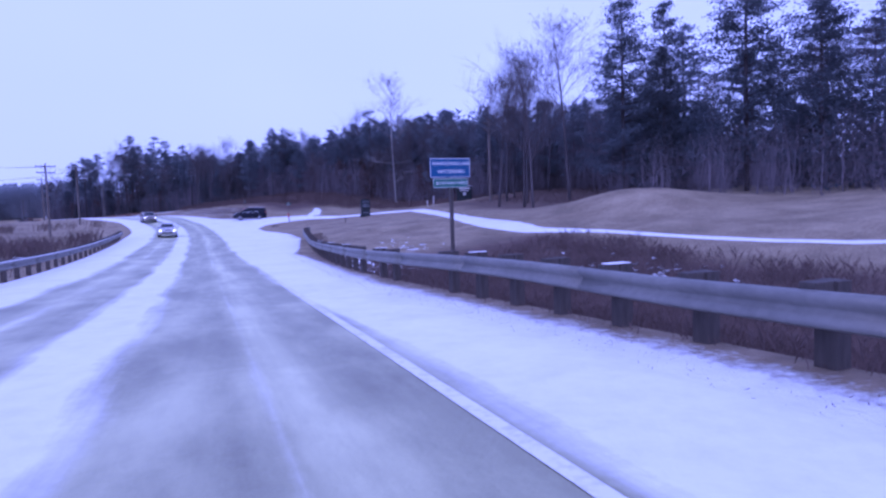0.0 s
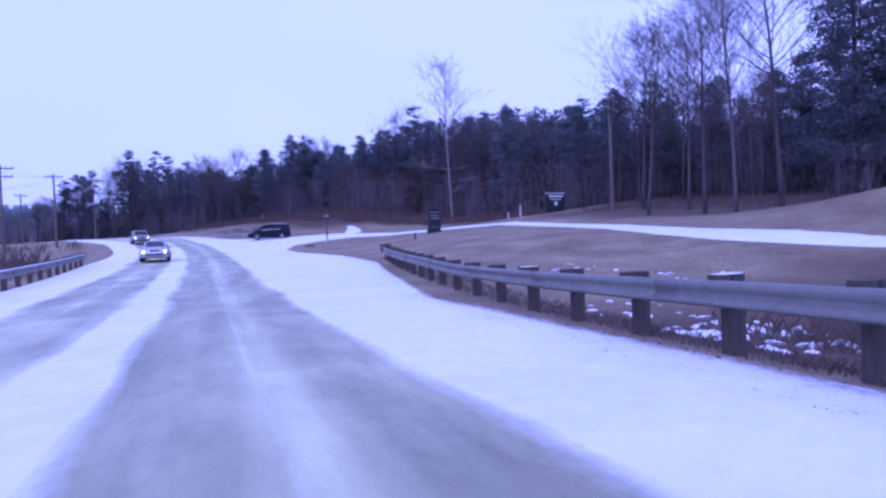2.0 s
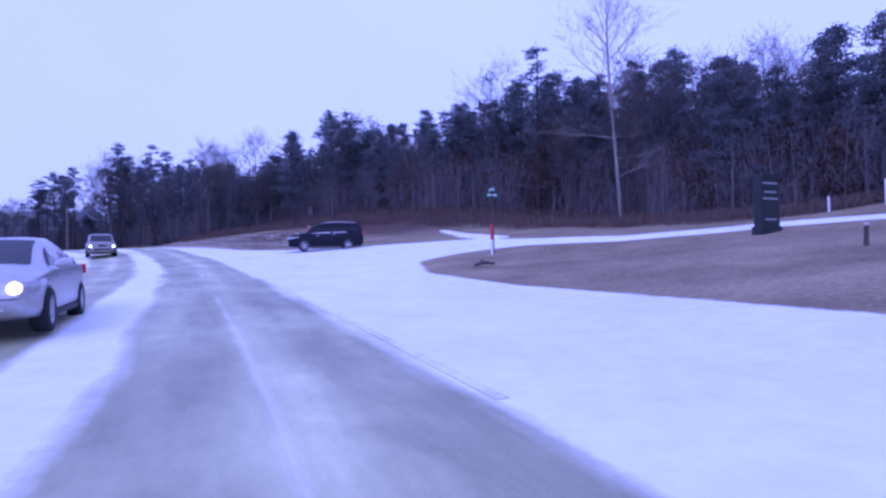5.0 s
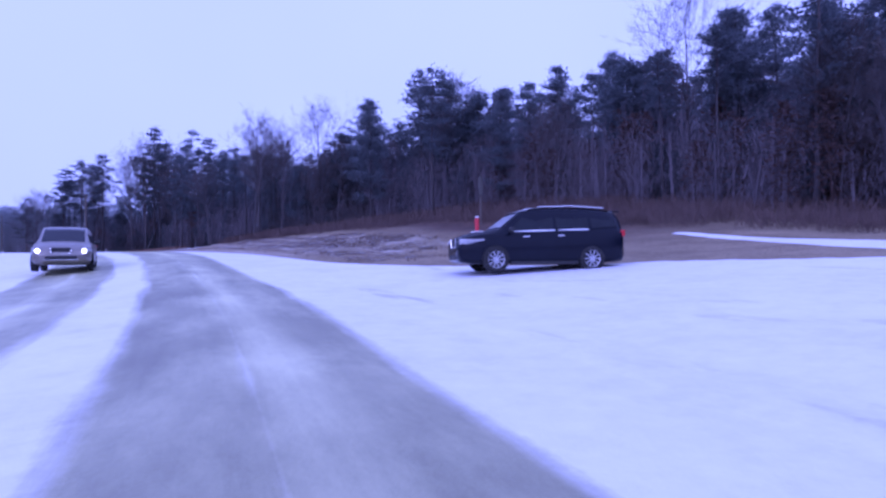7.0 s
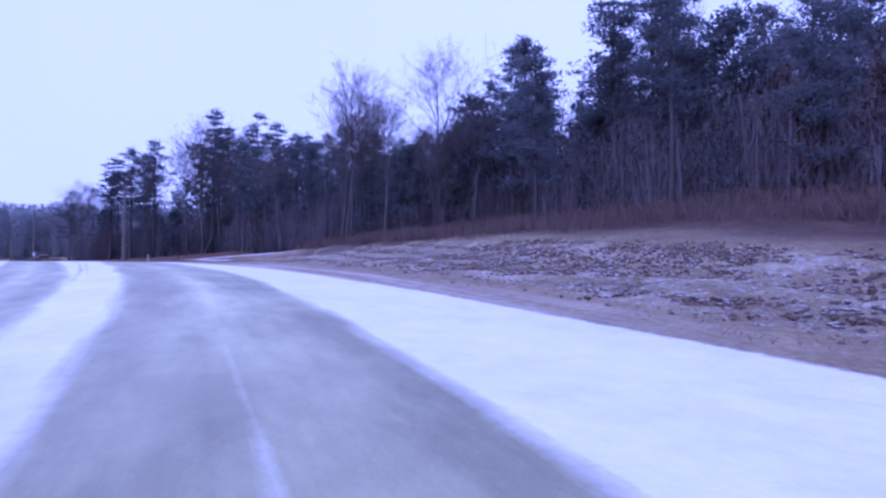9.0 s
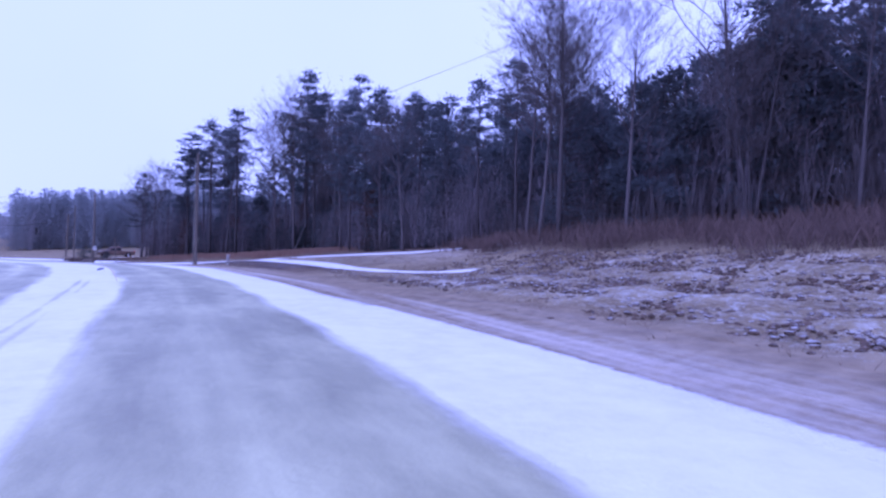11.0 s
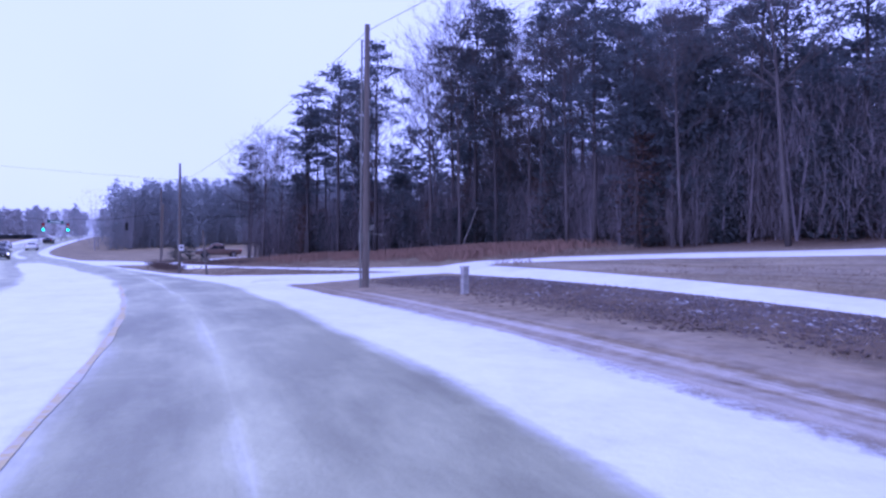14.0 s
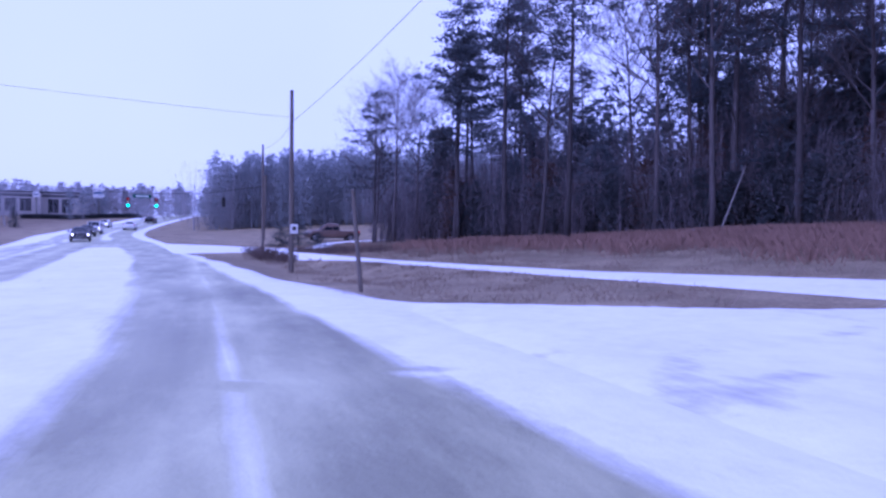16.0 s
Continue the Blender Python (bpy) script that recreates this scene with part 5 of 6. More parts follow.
def pine_meshes(seed, height=17.0, crown_from=0.5, spread=2.6, clumps=50, lean=0.02, dead=9, per=34, pad=0.8, flat=0.5, needles=None):
    """A tall pine: bare lower trunk, dead stubs, and flat irregular clumps of needles above."""
    r = random.Random(seed)
    bm = ready()
    pts, rad = [], []
    lx, ly = r.uniform(-lean, lean), r.uniform(-lean, lean)
    for k in range(9):
        u = k / 8
        pts.append(Vector((lx * height * u + r.uniform(-.06, .06) * u * 2, ly * height * u + r.uniform(-.06, .06) * u * 2, height * u - 0.3 * (k == 0))))
        rad.append(0.19 * (height / 17) * (1 - 0.85 * u) + (0.05 if k == 0 else 0))
    tube(bm, pts, rad, 7)

    def on(u):
        f = u * 8
        k = min(int(f), 7)
        return pts[k].lerp(pts[k + 1], f - k)
    for _ in range(dead):                                    # dead stubs below the crown
        u, a = r.uniform(0.22, crown_from), r.uniform(0, 6.28)
        q = limb_points(r, on(u), (math.cos(a), math.sin(a), 0.25), r.uniform(0.6, 1.8))
        tube(bm, q[::2], [0.028, 0.018, 0.006], 3, False)
    verts, faces = [], []
    n = 0
    while n < clumps:
        u = crown_from + (1.0 - crown_from) * (n / clumps) ** 0.85
        for _ in range(r.choice((1, 2, 2, 3))):              # a loose whorl of level limbs
            n += 1
            shape = math.sin(math.pi * min(1.0, (u - crown_from) / (1 - crown_from) * 0.74 + 0.27)) ** 0.6
            reach = max(0.4, spread * shape * r.uniform(0.35, 1.2))
            a = r.uniform(0, 6.28)
            q = limb_points(r, on(min(u, 0.985)), (math.cos(a), math.sin(a), r.uniform(-0.12, 0.42)), reach)
            tube(bm, q[::2], [0.042, 0.026, 0.01], 3, False)
            for k in range(2 if reach < 1.0 else (3 if reach < 2.0 else 4)):
                i = 4 - k if k < 3 else 1
                o = Vector((r.uniform(-1, 1), r.uniform(-1, 1), r.uniform(-0.1, 0.35))) * 0.42
                tuft_fan(verts, faces, r, q[i] + (o if k else Vector((0, 0, 0))), pad * r.uniform(0.75, 1.25), flat, per)
        n += r.random() * 1.2
    tuft_fan(verts, faces, r, on(1.0), 0.7, 1.0, per)
    return mesh("trunk", bm, PINE_BARK, smooth=True), from_arrays("crown", verts, faces, needles or NEEDLE)


def conifer_meshes(seed, height, spread, material, from_u=0.08, whorls=26, per=16):
    """A conifer clothed almost to the ground, with layered limbs."""
    r = random.Random(seed)
    bm = ready()
    tube(bm, [(0, 0, -0.3), (0.03, 0.02, height * 0.5), (0, 0, height)], [0.02 * height * 0.55, 0.01 * height * 0.6, 0.02], 7)
    verts, faces = [], []
    for n in range(whorls):
        u = from_u + (1 - from_u) * n / whorls
        reach = spread * (1 - u) ** 0.75 * r.uniform(0.75, 1.1) + 0.2
        for k in range(7 if u < 0.7 else 4):
            if r.random() < 0.12:
                continue
            a = r.uniform(0, 6.28)
            ln = reach * r.uniform(0.55, 1.1)
            q = limb_points(r, (0, 0, u * height), (math.cos(a), math.sin(a), 0.05 + 0.35 * u), ln, 0.15)
            tube(bm, q[::2], [0.04, 0.024, 0.008], 3, False)
            size = 0.32 + 0.18 * ln / max(spread, 0.1) + 0.018 * height
            for i in (2, 3, 4):
                tuft_fan(verts, faces, r, q[i], size, 0.5, per, 0.8)
    tuft_fan(verts, faces, r, Vector((0, 0, height * 0.99)), 0.35, 1.6, per)
    return mesh("trunk", bm, PINE_BARK, smooth=True), from_arrays("crown", verts, faces, material)


def bare_meshes(seed, height, material, spread=0.30, fork=0.40, stems=1, girth=0.011, low_limbs=0):
    """A leafless broadleaf: a trunk that runs up through an oval crown of ascending limbs and a haze of fine twigs."""
    r = random.Random(seed)
    trunk, crown = ready(), ready()

    def sliver(a, b, width):
        side = (b - a).cross(Vector((r.uniform(-1, 1), r.uniform(-1, 1), r.uniform(-1, 1)))).normalized() * width
        crown.faces.new([crown.verts.new(v) for v in (a + side, a - side, b)])

    def grow(base, way, length, radius, level, droop=0.0):
        if level >= 3:
            w = Vector(way).normalized()
            b = Vector(base) + w * length
            sliver(Vector(base), b, max(radius * 0.8, 0.007))
            if level == 3:
                for k in range(5):
                    u = r.uniform(0.2, 1.0)
                    ww = (w + Vector((r.uniform(-1, 1), r.uniform(-1, 1), r.uniform(-0.3, 0.9))) * 0.8).normalized()
                    grow(Vector(base).lerp(b, u), ww, length * r.uniform(0.4, 0.8), 0.006, 4)
            return
        bends = (7, 4, 3)[level]
        pts, p, w = [Vector(base)], Vector(base), Vector(way).normalized()
        for k in range(bends):
            lift = 0.10 if level == 1 and not droop else -droop
            w = (w + Vector((r.uniform(-1, 1), r.uniform(-1, 1), r.uniform(-0.5, 0.6))) * (0.035 if level == 0 else 0.19) + Vector((0, 0, lift))).normalized()
            p = p + w * (length / bends)
            pts.append(p.copy())
        tip = radius * (0.16 if level == 0 else 0.4)
        radii = [radius + (tip - radius) * k / bends for k in range(bends + 1)]
        tube(trunk if level < 2 else crown, pts, radii, (7, 4, 3)[level], level == 0)
        count = (20, 8, 6)[level]
        for k in range(count):
            if level == 0:
                u = fork + (0.99 - fork) * (k + r.random()) / count
            else:
                u = r.uniform(0.2, 1.0)
            f = u * bends
            i = min(int(f), bends - 1)
            o = pts[i].lerp(pts[i + 1], f - i)
            a = r.uniform(0, 6.28) if level else 2.4 * k + r.uniform(-0.6, 0.6)
            if level == 0:
                v = (u - fork) / (1 - fork)
                ww = Vector((math.cos(a), math.sin(a), 0.55 + 1.1 * v))
                ln = height * spread * (0.55 + 0.75 * math.sin(math.pi * min(1.0, 0.15 + 0.75 * v))) * r.uniform(0.65, 1.05) * (1 - 0.5 * v * v)
            else:
                ww = w + Vector((math.cos(a), math.sin(a), r.uniform(-0.2, 0.5))) * 0.9
                ln = length * r.uniform(0.34, 0.62)
            grow(o, ww, ln, max(radii[i] * r.uniform(0.34, 0.52), 0.010), level + 1)
        return pts

    for n in range(stems):
        a = 6.28 * n / max(stems, 1) + r.uniform(0, 1)
        lean = 0.0 if stems == 1 else 0.12
        pts = grow((lean * math.cos(a), lean * math.sin(a), -0.3), (lean * math.cos(a) + r.uniform(-.03, .03), lean * math.sin(a), 1),
                   height * (1 if n == 0 else r.uniform(0.75, 0.95)), height * girth, 0)
    for k in range(low_limbs):                               # long drooping limbs below the crown
        i = 1 + k % 2
        a = 2.1 * k + r.uniform(-0.3, 0.3)
        grow(pts[i].lerp(pts[i + 1], r.random()), (math.cos(a), math.sin(a), 0.25), height * r.uniform(0.13, 0.24), height * girth * 0.33, 1, 0.07)
    return mesh("trunk", trunk, material, smooth=True), mesh("crown", crown, material)


def plant(kind, label, category, meshes, s, d, size=1.0, turn=0.0, group=""):
    t = thing(kind, label, category, at(s, d, -0.05), turn, group)
    girth = size if size < 1 else size ** 0.45
    t.scale = (girth, girth, size)
    for name, me in zip(("trunk", "crown"), meshes):
        o = new(name, me)
        o.parent = t
    return t


PINES = [pine_meshes(n, h, low, wide, 46, lean, 11, 26, 0.66, 0.30) for n, h, low, wide, lean in
         ((11, 17, 0.48, 3.1, 0.02), (12, 16, 0.42, 3.3, 0.03), (13, 18, 0.58, 3.0, 0.05), (14, 15, 0.44, 3.0, 0.04), (15, 17, 0.38, 3.4, 0.02), (16, 19, 0.62, 3.2, 0.06))]
FULL_PINES = [pine_meshes(n, h, low, wide, 82, needles=HAZE_LIFTED_NEEDLE) for n, h, low, wide in ((51, 17, 0.14, 3.4), (52, 16, 0.10, 3.3), (53, 18, 0.22, 3.5))]
YOUNG = [pine_meshes(17, 10, 0.06, 2.7, 58, 0.03, 2), pine_meshes(18, 8, 0.05, 2.4, 48, 0.03, 2)]
BARES = [bare_meshes(21, 16, BARK, 0.36, 0.42), bare_meshes(22, 15, BARK, 0.27, 0.5), bare_meshes(23, 13, BARK, 0.38, 0.36), bare_meshes(24, 12, BARK, 0.22, 0.3, 3, 0.009)]
CEDARS = [conifer_meshes(31, 7, 1.7, CEDAR, 0.03, 20, 9), conifer_meshes(32, 5, 1.5, CEDAR, 0.03, 16, 9), conifer_meshes(33, 9, 2.3, CEDAR, 0.05, 24, 9)]
WHITE_PINES = [conifer_meshes(41, 22, 5.4, NEEDLE, 0.10, 34, 34), conifer_meshes(42, 19, 5.0, NEEDLE, 0.08, 30, 34)]
TALL_CEDAR = conifer_meshes(43, 14, 2.6, CEDAR, 0.03, 30, 26)
SYCAMORE = bare_meshes(51, 21, PALE_BARK, 0.22, 0.52, 1, 0.0088, 4)

tree_rng = random.Random(77)
PINE_LABEL = "tall pine with bare lower trunk and dark clumped needles"
BARE_LABEL = "leafless grey-brown broadleaf tree at the edge of the wood"
CEDAR_LABEL = "dark young cedar under the pines"


def spin():
    return tree_rng.uniform(0, 360)


def pine(s, d, size=1.0, k=None):
    plant("pine_tree", PINE_LABEL, "pine tree", PINES[tree_rng.randrange(6) if k is None else k], s, d, size, spin(), "pines of the wood")


def full_pine(s, d, height, k):
    plant("pine_tree", "dark pine clothed with needles nearly to its foot", "pine tree", FULL_PINES[k % 3], s, d, height / (17, 16, 18)[k % 3], spin(), "pines of the wood")


def bare(s, d, size=1.0, k=None):
    plant("bare_tree", BARE_LABEL, "tree", BARES[tree_rng.randrange(4) if k is None else k], s, d, size, spin(), "leafless trees of the wood")


def cedar(s, d, size=1.0, k=None):
    plant("cedar_tree", CEDAR_LABEL, "cedar tree", CEDARS[tree_rng.randrange(3) if k is None else k], s, d, size, spin(), "cedars of the wood")


PINE_HEIGHT, BARE_HEIGHT = (17, 16, 18, 15, 17, 19), (16, 15, 13, 12)
TOP_S = [60, 76, 82, 95, 102, 107, 111, 119, 126, 131, 136, 140, 144, 152, 158, 166, 175, 182, 188, 194, 200, 206, 209, 214, 219, 224, 228, 234]
TOP_H = [12.5, 12.8, 13.6, 13.8, 14.2, 16, 13.5, 12.6, 12.2, 12.4, 15.3, 14.3, 12, 12.6, 12.3, 13.3, 13.5, 14.3, 16.5, 18.5, 21, 24, 21.5, 20.5, 19.5, 18, 14.5, 12.5]


def top_of_wood(s):
    """Height of the tallest trees along the front of the wood."""
    return float(np.interp(s, TOP_S, TOP_H))


def wood():
    """The wood on the slope to the right: rows of pines with leafless trees and young cedars between."""
    for row, (back, gap) in enumerate([(0.5, 4.6), (3.5, 4.2), (7.5, 4.4), (12, 5.0), (18, 5.6), (26, 7.5)]):
        s = 58 + tree_rng.uniform(0, 3)
        while s < 234:
            d = float(edge_of_wood(s)) + back + tree_rng.uniform(-1.2, 1.4)
            height = top_of_wood(s) * (0.90, 0.98, 1.02, 1.0, 0.96, 0.88)[row] * tree_rng.uniform(0.88, 1.07)
            x = tree_rng.random()
            k = tree_rng.randrange(6)
            if row and (138 < s < 176 or s > 198) and tree_rng.random() < 0.36:           # the wood stands open here
                s += gap * tree_rng.uniform(0.6, 1.4)
                continue
            share = (0.55, 0.68, 0.72, 0.75, 0.78, 0.8)[row]
            closed = float(np.interp(s, [100, 124, 136, 150, 172, 186, 200], [0.85, 0.75, 0.3, 0.15, 0.5, 0.35, 0.15]))
            if x < share * closed:
                full_pine(s, d, height * tree_rng.uniform(0.9, 1.03), k)
            elif x < share:
                pine(s, d, height / PINE_HEIGHT[k], k)
            elif x < share + (1 - share) * 0.72:
                bare(s, d, height / BARE_HEIGHT[k % 4] * tree_rng.uniform(0.8, 1.0), k % 4)
            else:
                cedar(s, d, tree_rng.uniform(0.7, 1.2))
            s += gap * tree_rng.uniform(0.6, 1.4)
    for n in range(70):                                      # young pines that close the gaps
        s = tree_rng.uniform(76, 232)
        back = tree_rng.uniform(3, 14)
        plant("pine_tree", "young pine clothed nearly to the ground", "pine tree", YOUNG[n % 2], s, float(edge_of_wood(s)) + back, tree_rng.uniform(0.7, 1.15), spin(), "young pines")
    for n in range(34):                                      # young evergreens at the foot of the wood
        s = tree_rng.uniform(84, 234)
        cedar(s, float(edge_of_wood(s)) + tree_rng.uniform(2, 11), tree_rng.uniform(0.45, 1.0))


wood()
plant("sycamore_tree", "tall pale-barked leafless sycamore before the wood", "tree", SYCAMORE, 94.3, 33.2, 1.0, 40)
for s, d, size, k in ((62.4, 33.8, 0.84, 0), (58.2, 30.4, 0.84, 1), (57.5, 33.5, 0.9, 2), (53.2, 30.6, 0.86, 0), (49.8, 29.6, 0.95, 2), (50.4, 34.2, 1.08, 1), (66.5, 37.5, 0.8, 2)):
    plant("bare_tree", "leafless broadleaf tree in a loose group on the lawn slope", "tree", BARES[k], s, d, size, spin(), "bare trees on the slope")
for s, d, size, k in ((49.6, 40.2, 1.0, 0), (47.6, 43.8, 1.0, 1), (38.6, 44.5, 1.1, 0), (33.0, 46.0, 1.0, 1), (26, 48, 1.0, 0)):
    plant("white_pine", "large dark white pine with layered limbs", "pine tree", WHITE_PINES[k], s, d, size, spin(), "white pines")
plant("cedar_tree", "tall dark cedar in front of the white pines", "cedar tree", TALL_CEDAR, 45.2, 41.6, 1.0, 80)
for n in range(26):
    s = 12 + n * 2.0
    (pine if n % 3 else bare)(s, 56 + tree_rng.uniform(0, 14), tree_rng.uniform(0.85, 1.1))
for s, d, size, k in ((103.5, 33.0, 0.95, 4), (129.2, 24.6, 0.86, 1), (145.1, 27.5, 0.8, 4), (206.0, 28.5, 1.38, 2), (204.5, 30.0, 1.28, 0), (208.5, 28.0, 1.3, 3),
                      (211.9, 21.5, 1.1, 2), (216.8, 20.0, 1.02, 5), (220.7, 18.3, 1.0, 2), (136.5, 29.0, 0.9, 4), (135.0, 31.0, 0.92, 1)):
    pine(s, d, size, k)
for s, d, size, k in ((159.6, 22.4, 0.84, 0), (155.4, 18.8, 0.92, 1), (157.5, 19.4, 0.72, 1), (159.1, 19.9, 0.76, 1), (227.5, 14.6, 0.8, 2), (226.0, 15.6, 0.85, 1), (150.0, 24.0, 0.85, 0), (162.0, 24.5, 0.9, 1)):
    bare(s, d, size, k)

cedar(305, -22.6, 0.75, 1)
for s, d, wide, tall, k in ((230.7, 7.6, 0.75, 0.34, 1), (231.4, 9.3, 0.9, 0.40, 0), (229.8, 10.6, 0.6, 0.26, 1), (240.3, -13.4, 0.6, 0.3, 0), (213.7, -13.0, 0.8, 0.3, 1)):
    shrub = plant("shrub", "dark rounded evergreen shrub beside the snowy drive", "shrub", CEDARS[k], s, d, 1.0, spin(), "shrubs by the drive")
    shrub.scale = (wide, wide, tall)


# ---------------------------------------------------------------- brush, grass and distant woods
def blades(name, label, category, material, count, seed, where, height, width, lean=0.35, split=2, twigs=0):
    """Countless thin stems as one mesh. where(r): a place (s, d)."""
    r = random.Random(seed)
    spots = [where(r) for _ in range(count)]
    qs, qd = np.array([q[0] for q in spots]), np.array([q[1] for q in spots])
    free = np.minimum.reduce([strip_gap(qs, qd, *lane) for lane in LANES]) > 0.35
    spots = [q for q, ok in zip(spots, free) if ok]
    count = len(spots)
    x, y, z = spot(np.array([q[0] for q in spots]), np.array([q[1] for q in spots]), -0.04)
    verts, faces = [], []
    for i in range(count):
        for _ in range(split):
            h, a, b = height * r.uniform(0.45, 1.15), r.uniform(0, 6.28), r.uniform(0, 6.28)
            w, l = width * r.uniform(0.6, 1.3), h * lean * r.uniform(0.1, 1)
            ox, oy = r.gauss(0, 0.12), r.gauss(0, 0.12)
            cx, cy = math.cos(a) * w, math.sin(a) * w
            tx, ty = math.cos(b) * l, math.sin(b) * l
            n = len(verts)
            px, py, pz = x[i] + ox, y[i] + oy, z[i]
            if twigs:                                       # side twigs
                for _ in range(twigs):
                    u, e = r.uniform(0.25, 0.9), r.uniform(0, 6.28)
                    g = h * r.uniform(0.2, 0.42)
                    qx, qy, qz = px + tx * u, py + ty * u, pz + h * u
                    m = len(verts)
                    verts += [(qx - cx * 0.5, qy - cy * 0.5, qz), (qx + cx * 0.5, qy + cy * 0.5, qz), (qx + math.cos(e) * g, qy + math.sin(e) * g, qz + g * r.uniform(0.3, 1.1))]
                    faces.append((m, m + 1, m + 2))
                n = len(verts)
            verts += [(px - cx, py - cy, pz), (px + cx, py + cy, pz), (px + tx * 0.45 + cx * 0.7, py + ty * 0.45 + cy * 0.7, pz + h * 0.6),
                      (px + tx, py + ty, pz + h)]
            faces += [(n, n + 1, n + 2), (n, n + 2, n + 3)]
    ob = new(name, from_arrays(name, verts, faces, material))
    return tagged(ob, label, category, kind="stuff")


def field(s0, s1, d0, d1):
    return lambda r: (r.uniform(s0, s1), r.uniform(d0, d1))


def by_wood(s0, s1, a, b):
    def put(r):
        s = r.uniform(s0, s1)
        return s, float(edge_of_wood(s)) + r.uniform(a, b)
    return put


def clumped(base, count, spread, seed):
    """Gather places in clumps."""
    r0 = random.Random(seed)
    centres = [base(r0) for _ in range(count)]

    def put(r):
        s, d = centres[r.randrange(count)]
        return s + r.gauss(0, spread), d + r.gauss(0, spread * 0.7)
    return put


blades("brush", "tangled brown leafless brush on the bank below the wood", "brush", TWIG, 14000, 1, clumped(lambda r: by_wood(79, 146, -8.0, 1.0)(r) if r.random() < 0.85 else by_wood(146, 164, -4.0, 1.0)(r), 420, 0.8, 3), 0.85, 0.0045, 0.6, 2, 7)
blades("undergrowth", "bare saplings and brush between the pine trunks", "undergrowth", BARK, 9000, 2, clumped(by_wood(40, 236, 0.8, 15), 1600, 0.7, 23), 2.4, 0.006, 0.22, 2, 11)
blades("broomsedge", "tall russet broomsedge grass before the wood", "grass", RED_GRASS, 15000, 4, clumped(lambda r: (lambda s: (s, float(edge_of_wood(s)) + 0.8 - abs(r.gauss(0, 3.6))))(r.triangular(186, 224, 200)), 760, 0.6, 5), 0.66, 0.006, 0.8, 4)
blades("field_grass", "tan dry grass among the russet broomsedge", "grass", DRY_GRASS, 9000, 74, clumped(lambda r: (lambda s: (s, float(edge_of_wood(s)) + 0.5 - abs(r.gauss(0, 5.5))))(r.uniform(184, 230)), 900, 0.6, 75), 0.34, 0.006, 1.0, 4)
blades("ditch_brush", "brown brush and weeds in the ditch behind the guardrail", "brush", TWIG, 13000, 6, clumped(lambda r: field(-6, 31, 8.4, 20.8)(r) if r.random() < 0.9 else field(-6, 22, 6.9, 8.4)(r), 700, 0.7, 7), 0.52, 0.006, 0.8, 2, 5)
blades("rough_grass", "rough brown grass tufts on the frosted bank", "grass", DRY_GRASS, 12000, 8, clumped(field(107, 178, 6.8, 16.5), 1900, 0.3, 9), 0.13, 0.006, 1.2, 3)
blades("verge_grass", "dry grass blades along the verge", "grass", DRY_GRASS, 9000, 10, clumped(field(190, 232, 3.8, 14), 1000, 0.25, 11), 0.16, 0.008, 0.9, 3)
blades("rail_weeds", "dead weeds under the guardrail", "weeds", TWIG, 5000, 12, lambda r: (lambda s: (s, 4.85 + 0.0155 * max(0.0, s - 14) ** 1.5 + r.uniform(0, 1.4)))(r.uniform(0, 54)), 0.16, 0.006, 0.9, 3)
blades("leaf_flecks", "brown leaf and grass flecks lying on the snowy shoulder", "leaf litter", TWIG, 9000, 70, clumped(lambda r: (lambda s: (s, float(np.interp(s, *VERGE)) - abs(r.gauss(0, 0.42)) + 0.6))(r.uniform(-4, 62)), 2400, 0.22, 71), 0.045, 0.013, 2.6, 2)
blades("far_side_brush", "brown brush beyond the far guardrail", "brush", TWIG, 5000, 14, clumped(field(15, 118, -24, -9.5), 240, 1.1, 15), 1.4, 0.013, 0.6, 2, 4)
blades("corner_brush", "dark frosted weeds on the corner by the driveway", "brush", THICKET, 24000, 16, clumped(lambda r: (r.uniform(164, 181.8), r.triangular(7.0, 10.8, 9.6)), 900, 0.4, 17), 0.085, 0.0022, 1.6, 2, 3)
blades("pole_brush", "dark weeds round the pole foot", "brush", TWIG, 900, 18, clumped(field(216, 224, 3.6, 6.5), 30, 0.5, 19), 0.6, 0.010, 0.7, 2, 3)
blades("yard_brush", "low dark brush beside the second driveway", "brush", TWIG, 3200, 72, clumped(field(217.5, 224, 5.6, 13.5), 150, 0.4, 73), 0.34, 0.008, 0.8, 2, 3)
blades("roadside_hedge", "long low dark hedge before the far shops", "hedge", CEDAR, 5000, 76, lambda r: (lambda u: (337 + 15 * u + r.uniform(0, 0.8), -33 + 21 * u))(r.random()), 1.0, 0.05, 0.5, 2, 3)
blades("slope_litter_brush", "thin brush under the bare trees", "brush", TWIG, 3000, 20, clumped(field(46, 72, 33, 46), 200, 1.0, 21), 0.45, 0.008, 0.7, 2, 4)


